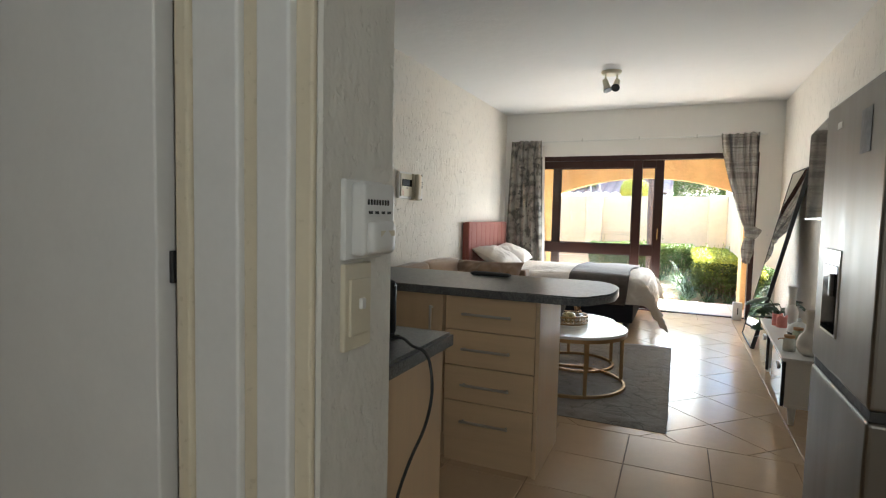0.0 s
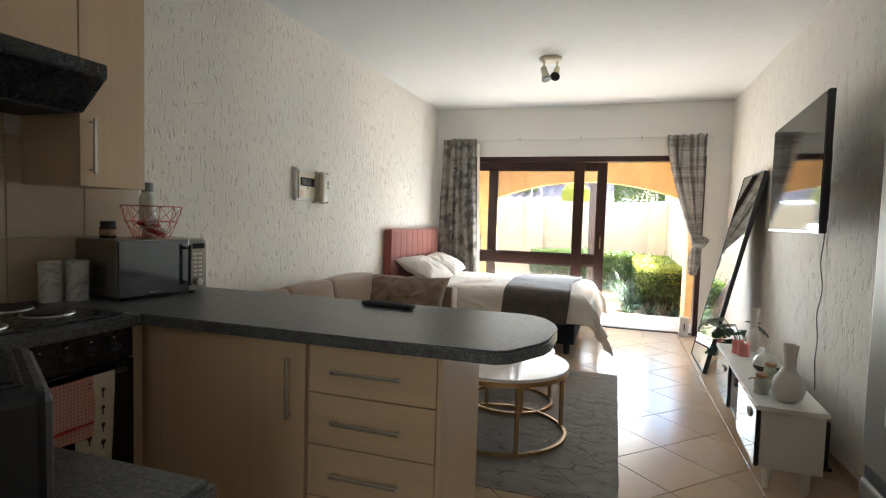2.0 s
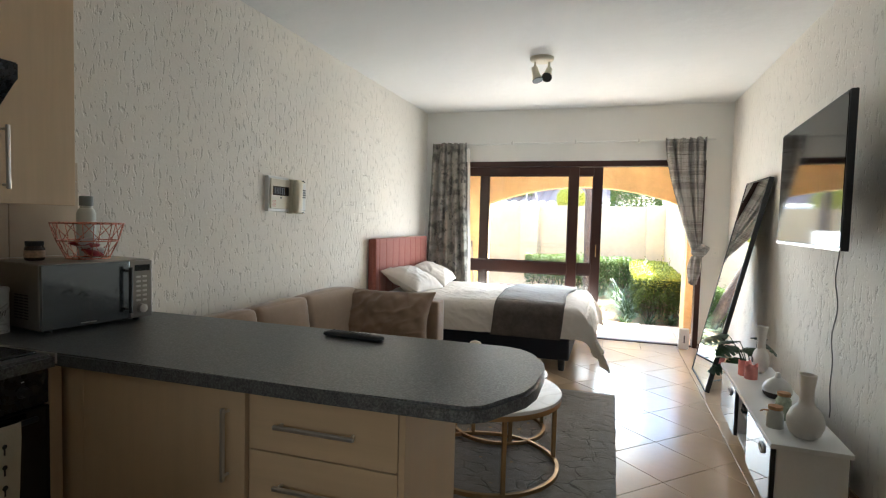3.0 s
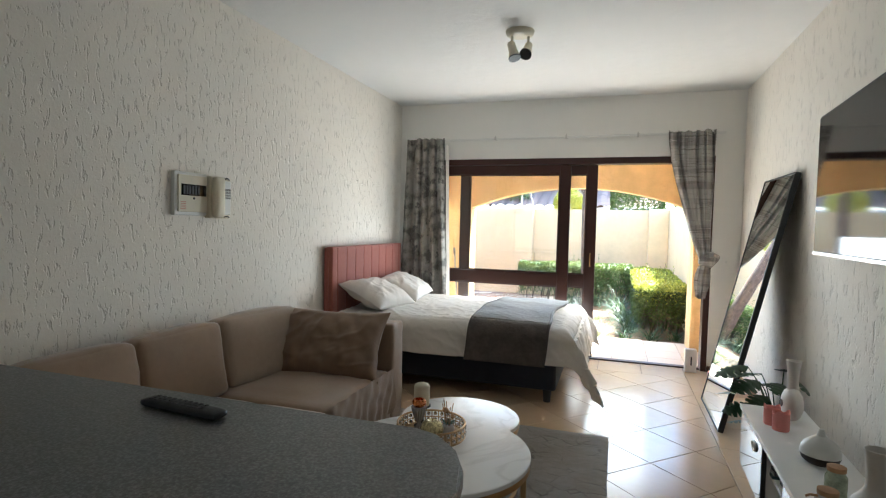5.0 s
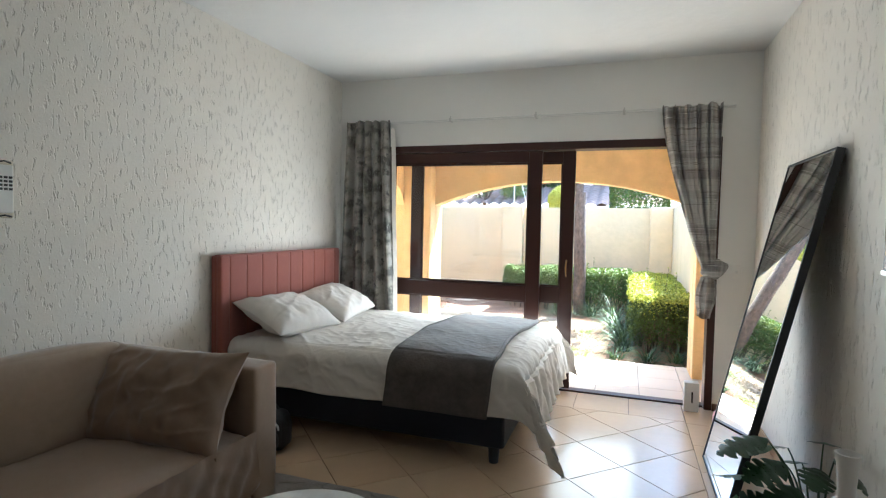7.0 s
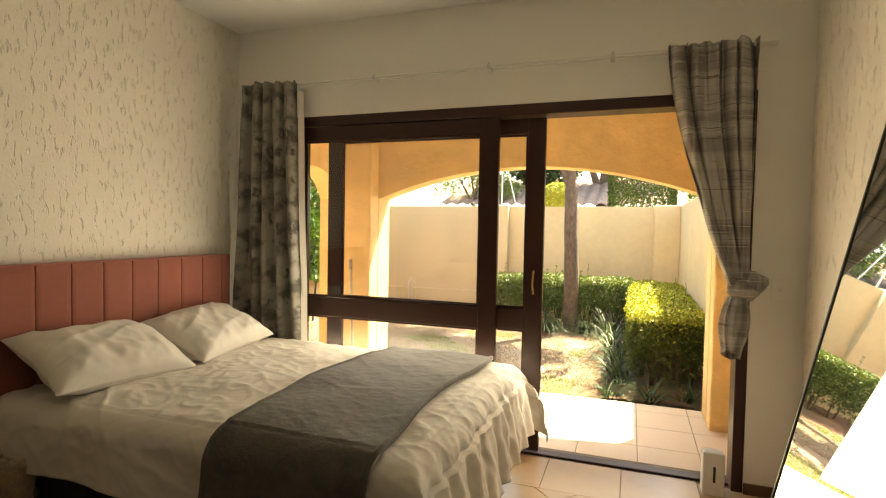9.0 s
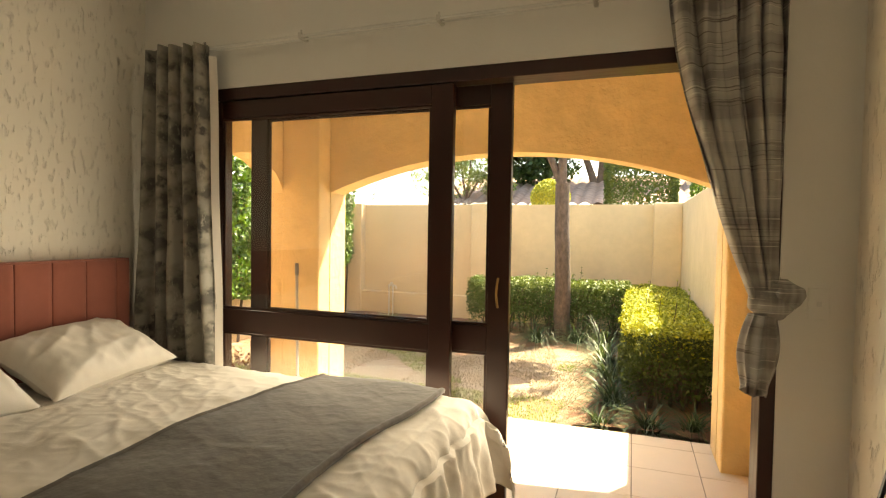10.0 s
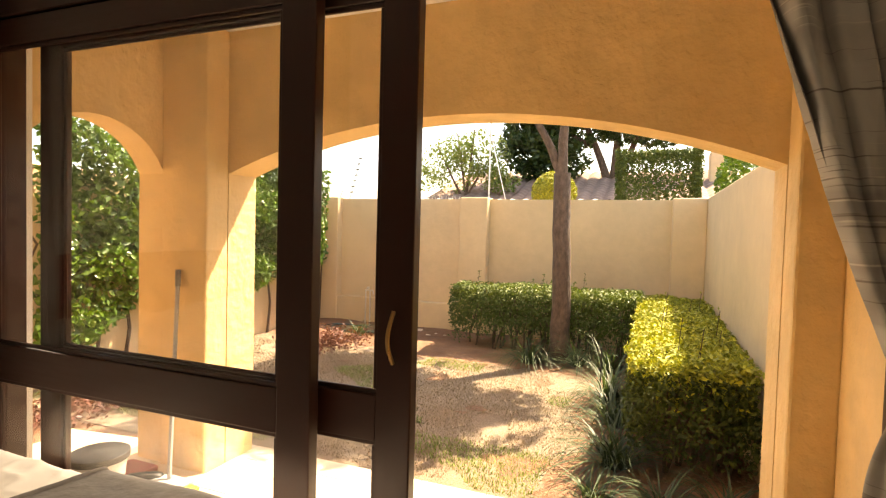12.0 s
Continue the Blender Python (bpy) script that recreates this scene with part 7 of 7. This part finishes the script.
def lawn():
    m, nt, ns, ln, b = nodes_of("patchy_dry_lawn")
    v = position(nt)
    big, fine = noise_tex(nt, v, 1.1, 5.0, 0.65), noise_tex(nt, v, 60.0, 4.0, 0.7)
    soil = ramp(nt, fine, [(0.3, (0.16, 0.09, 0.055)), (0.7, (0.29, 0.19, 0.115))])
    straw = ramp(nt, fine, [(0.3, (0.17, 0.122, 0.082)), (0.7, (0.31, 0.24, 0.17))])
    ln.new(mix(nt, maprange(nt, big, 0.34, 0.52), soil, straw), b.inputs["Base Color"])
    b.inputs["Roughness"].default_value = 0.95
    add_bump(nt, b, fine, 0.8, 0.02)
    def fn(u, v2):
        x, y = -2.02 + 5.42 * u, 8.42 + 4.6 * v2
        return (x, y, GZ + 0.02 * fn_noise(x * 1.7, y * 1.7) + 0.008 * fn_noise(x * 7, y * 7))
    g = setting("lawn", grid_surface(80, 70, fn), [m], "patchy dry straw-coloured lawn and bare soil", True)
    def bed_height(x, y):
        rim = x - (2.28 + 0.14 * fn_noise(y * 1.3, 2.0))
        back = y - (11.28 + 0.18 * fn_noise(x * 1.1, 7.0) + 0.25 * (x < 0.3))
        d = max(rim, back)
        return GZ + 0.02 * fn_noise(x * 1.7, y * 1.7) + max(-0.04, min(0.035, d * 0.12)) + 0.012 * fn_noise(x * 9, y * 9, 3.0)
    setting("flower_bed", grid_surface(110, 110, lambda u, v2: (-2.0 + 5.4 * u, 8.64 + 4.3 * v2, bed_height(-2.0 + 5.4 * u, 8.64 + 4.3 * v2))), M_SOIL, "dark brown soil of the flower bed", True)
    def blades(name, n, region, h, material, label):
        pts = []
        while len(pts) < n:
            x, y = RNG.uniform(-1.9, 2.5), RNG.uniform(8.62, 11.6)
            if region(x, y):
                pts.append((x, y))
        pts = np.array(pts)
        k = len(pts)
        z = np.array([GZ + 0.02 * fn_noise(x * 1.7, y * 1.7) + 0.008 * fn_noise(x * 7, y * 7) for x, y in pts])
        a, hh = RNG.uniform(0, 2 * math.pi, k), h * RNG.uniform(0.5, 1.3, k)
        w, ln_ = 0.0035, RNG.uniform(0.2, 1.4, k)
        base = np.stack([pts[:, 0], pts[:, 1], z - 0.004], 1)
        s = np.stack([-np.sin(a), np.cos(a), 0 * a], 1) * w
        tip = base + np.stack([np.cos(a) * hh * ln_, np.sin(a) * hh * ln_, hh], 1)
        vs = np.stack([base - s, base + s, tip], 1).reshape(-1, 3)
        me = bpy.data.meshes.new(name)
        me.from_pydata(vs.tolist(), [], np.arange(3 * k).reshape(k, 3).tolist())
        me.materials.append(material)
        ob = new(name, me)
        tagged(ob, label, "grass", kind="stuff")
    edge = lambda x, y: x < 2.26 + 0.14 * fn_noise(y * 1.3, 2.0) and y < 11.3 + 0.18 * fn_noise(x * 1.1, 7.0)
    green = lambda x, y: fn_noise(x * 0.9 + 3, y * 1.1) + (0.55 if y < 9.25 else 0.0) + (0.35 if y > 11.0 and x < 1.2 else 0.0) > 0.34
    blades("dry_grass", 44000, lambda x, y: edge(x, y) and fn_noise(x * 1.2, y * 1.2, 5.0) > -0.25, 0.020, M_STRAW, "short dry straw-coloured lawn grass")
    blades("green_grass", 16000, lambda x, y: edge(x, y) and green(x, y), 0.028, M_GRASS, "patches of short green lawn grass")
    n = 1500
    p = np.stack([RNG.uniform(2.2, 3.3, n), RNG.uniform(8.7, 12.3, n), np.full(n, GZ + 0.012)], 1)
    ob = new("fallen_leaves", leaf_mesh("fallen_leaves", p, 0.03, M_STRAW, 2.5))
    tagged(ob, "dry leaves lying on the flower bed", "leaves", kind="stuff")
    q = RNG.normal(size=(1600, 3)) * np.array([0.22, 0.30, 0.05]) + np.array([-0.85, 11.35, GZ + 0.07])
    t = thing("ground_cover", "low reddish leafy ground cover plant", "plant")
    leaves_part("foliage", t, q, 0.045, M_REDLEAF)
    q = RNG.normal(size=(1300, 3)) * np.array([0.16, 0.35, 0.05]) + np.array([-1.15, 8.6, GZ + 0.07])
    t = thing("ground_cover", "low reddish leafy plants in the side bed", "plant")
    leaves_part("foliage", t, q, 0.05, M_REDLEAF)


lawn()


def garden_things():
    t = thing("garden_tap", "metal garden tap on a standpipe with a coiled hose", "garden tap", (-1.02, 12.55, GZ))
    for dx in (0, 0.07):
        part("pipe", cyl((dx, 0, -0.02), (dx, 0, 0.55), 0.011, None, 8), M_HANDLE, t)
    part("crossbar", cyl((-0.01, 0, 0.55), (0.10, 0, 0.55), 0.011, None, 8), M_HANDLE, t)
    part("spout", tube([(0.10, 0, 0.55), (0.13, -0.02, 0.55), (0.14, -0.03, 0.50)], 0.010, 8), M_HANDLE, t)
    part("valve", box((0.02, -0.02, 0.57), (0.06, 0.02, 0.60), 0.004), M_HANDLE, t)
    h = thing("garden_hose", "dark green hose coiled on the ground", "hose")
    pts = []
    for i in range(120):
        a = i * 0.21
        r = 0.28 + 0.06 * math.sin(i * 0.13) + 0.05 * math.sin(a * 0.5)
        pts.append((-1.0 + r * math.cos(a) * 1.3, 12.25 + r * math.sin(a) * 0.8, GZ + 0.02 + 0.03 * abs(math.sin(i * 0.37))))
    part("hose", tube(pts, 0.009, 6), mat("green_hose", (0.03, 0.06, 0.05), 0.5), h, smooth=True)
    for k, (x, y) in enumerate(((-0.55, 12.55), (-0.28, 12.6), (0.1, 12.5))):
        s = thing("paving_stone", "flat reddish paving stone on the ground", "paving stone", (x, y, GZ), 12 * k, group="paving stones")
        part("stone", box((-0.14, -0.12, -0.02), (0.14, 0.12, 0.035), 0.012, 2), M_PATIO, s)
    s = thing("paving_stone", "large flat beige slab beside the patio", "paving stone", (-0.45, 8.0, GZ), 8)
    part("stone", box((-0.30, -0.24, -0.02), (0.30, 0.24, 0.055), 0.012, 2), M_PATIO, s)
    st = thing("garden_stake", "thin dark metal stake in the flower bed", "stake", (2.44, 10.30, GZ))
    part("rod", cyl((0, 0, -0.05), (0.0, 0.01, 0.52), 0.006, None, 6), M_BLACKM, st)
    b = thing("bucket", "grey-white plastic bucket with a dark rim and handle", "bucket", (0.300, 7.60, -0.022))
    part("pail", lathe([(0.0, 0.0), (0.095, 0.0), (0.098, 0.004), (0.122, 0.225), (0.128, 0.228), (0.128, 0.236), (0.116, 0.236), (0.094, 0.012), (0.0, 0.010)], 36), mat("pale_grey_plastic", (0.50, 0.49, 0.48), 0.45), b, smooth=True)
    part("rim", lathe([(0.1285, 0.205), (0.133, 0.207), (0.133, 0.236), (0.1285, 0.238)], 36), M_BLACKM, b, "dark rim band")
    part("handle", tube([(0.13 * math.cos(a), 0.13 * math.sin(a) * 0.9 - 0.01, 0.225 - 0.03 * math.sin(a)) for a in [math.pi * (0.05 + 0.9 * i / 14) for i in range(15)]], 0.004, 6), M_HANDLE, b)
    br = thing("broom", "grey-handled mop with a yellow head leaning on the pier", "broom")
    part("handle", cyl((0.50, 7.83, 0.01), (0.370, 7.995, 1.07), 0.011, None, 10), mat("grey_pole", (0.38, 0.38, 0.39), 0.4, 0.4), br, smooth=True)
    part("grip", cyl((0.378, 7.985, 1.00), (0.368, 7.996, 1.09), 0.015, None, 10), mat("grip_grey", (0.22, 0.22, 0.22), 0.6), br)
    part("head", box((0.42, 7.78, -0.02), (0.62, 7.88, 0.02), 0.008, 2), mat("grey_head", (0.35, 0.35, 0.36), 0.5), br)
    part("bristles", box((0.60, 7.76, -0.022), (0.68, 7.86, 0.010), 0.010, 2), mat("yellow_bristle", (0.50, 0.52, 0.05), 0.8), br, "yellow bristles")
    d = thing("dustpan", "dark red dustpan lying by the pier", "dustpan", (0.20, 7.86, -0.024))
    part("pan", box((-0.10, -0.08, 0.0), (0.10, 0.08, 0.04), 0.01, 2), mat("red_plastic", (0.30, 0.05, 0.035), 0.5), d)
    br2 = thing("hand_brush", "dark hand brush and cloth on the patio floor", "brush", (0.36, 7.80, -0.024), 30)
    part("brush", soft_box((-0.09, -0.03, 0.0), (0.09, 0.03, 0.06), 0.02, 0.004, 6, 0.01), M_BLACKM, br2, smooth=True)


garden_things()


def patio_tiles():
    t = thing("patio_floor", "beige square patio tiles in the sun", "patio floor", kind="structure")
    for i in range(-1, 10):
        for j in range(4):
            x, y = 0.20 + 0.37 * i - 0.02, 7.155 + 0.37 * j
            p = clip_poly([(x, y), (x + 0.37, y), (x + 0.37, y + 0.37), (x, y + 0.37)], -0.02, 3.45, 7.155, 8.44)
            if p:
                tile_piece(t, p, -0.028, -0.022, M_PATIO)


patio_tiles()
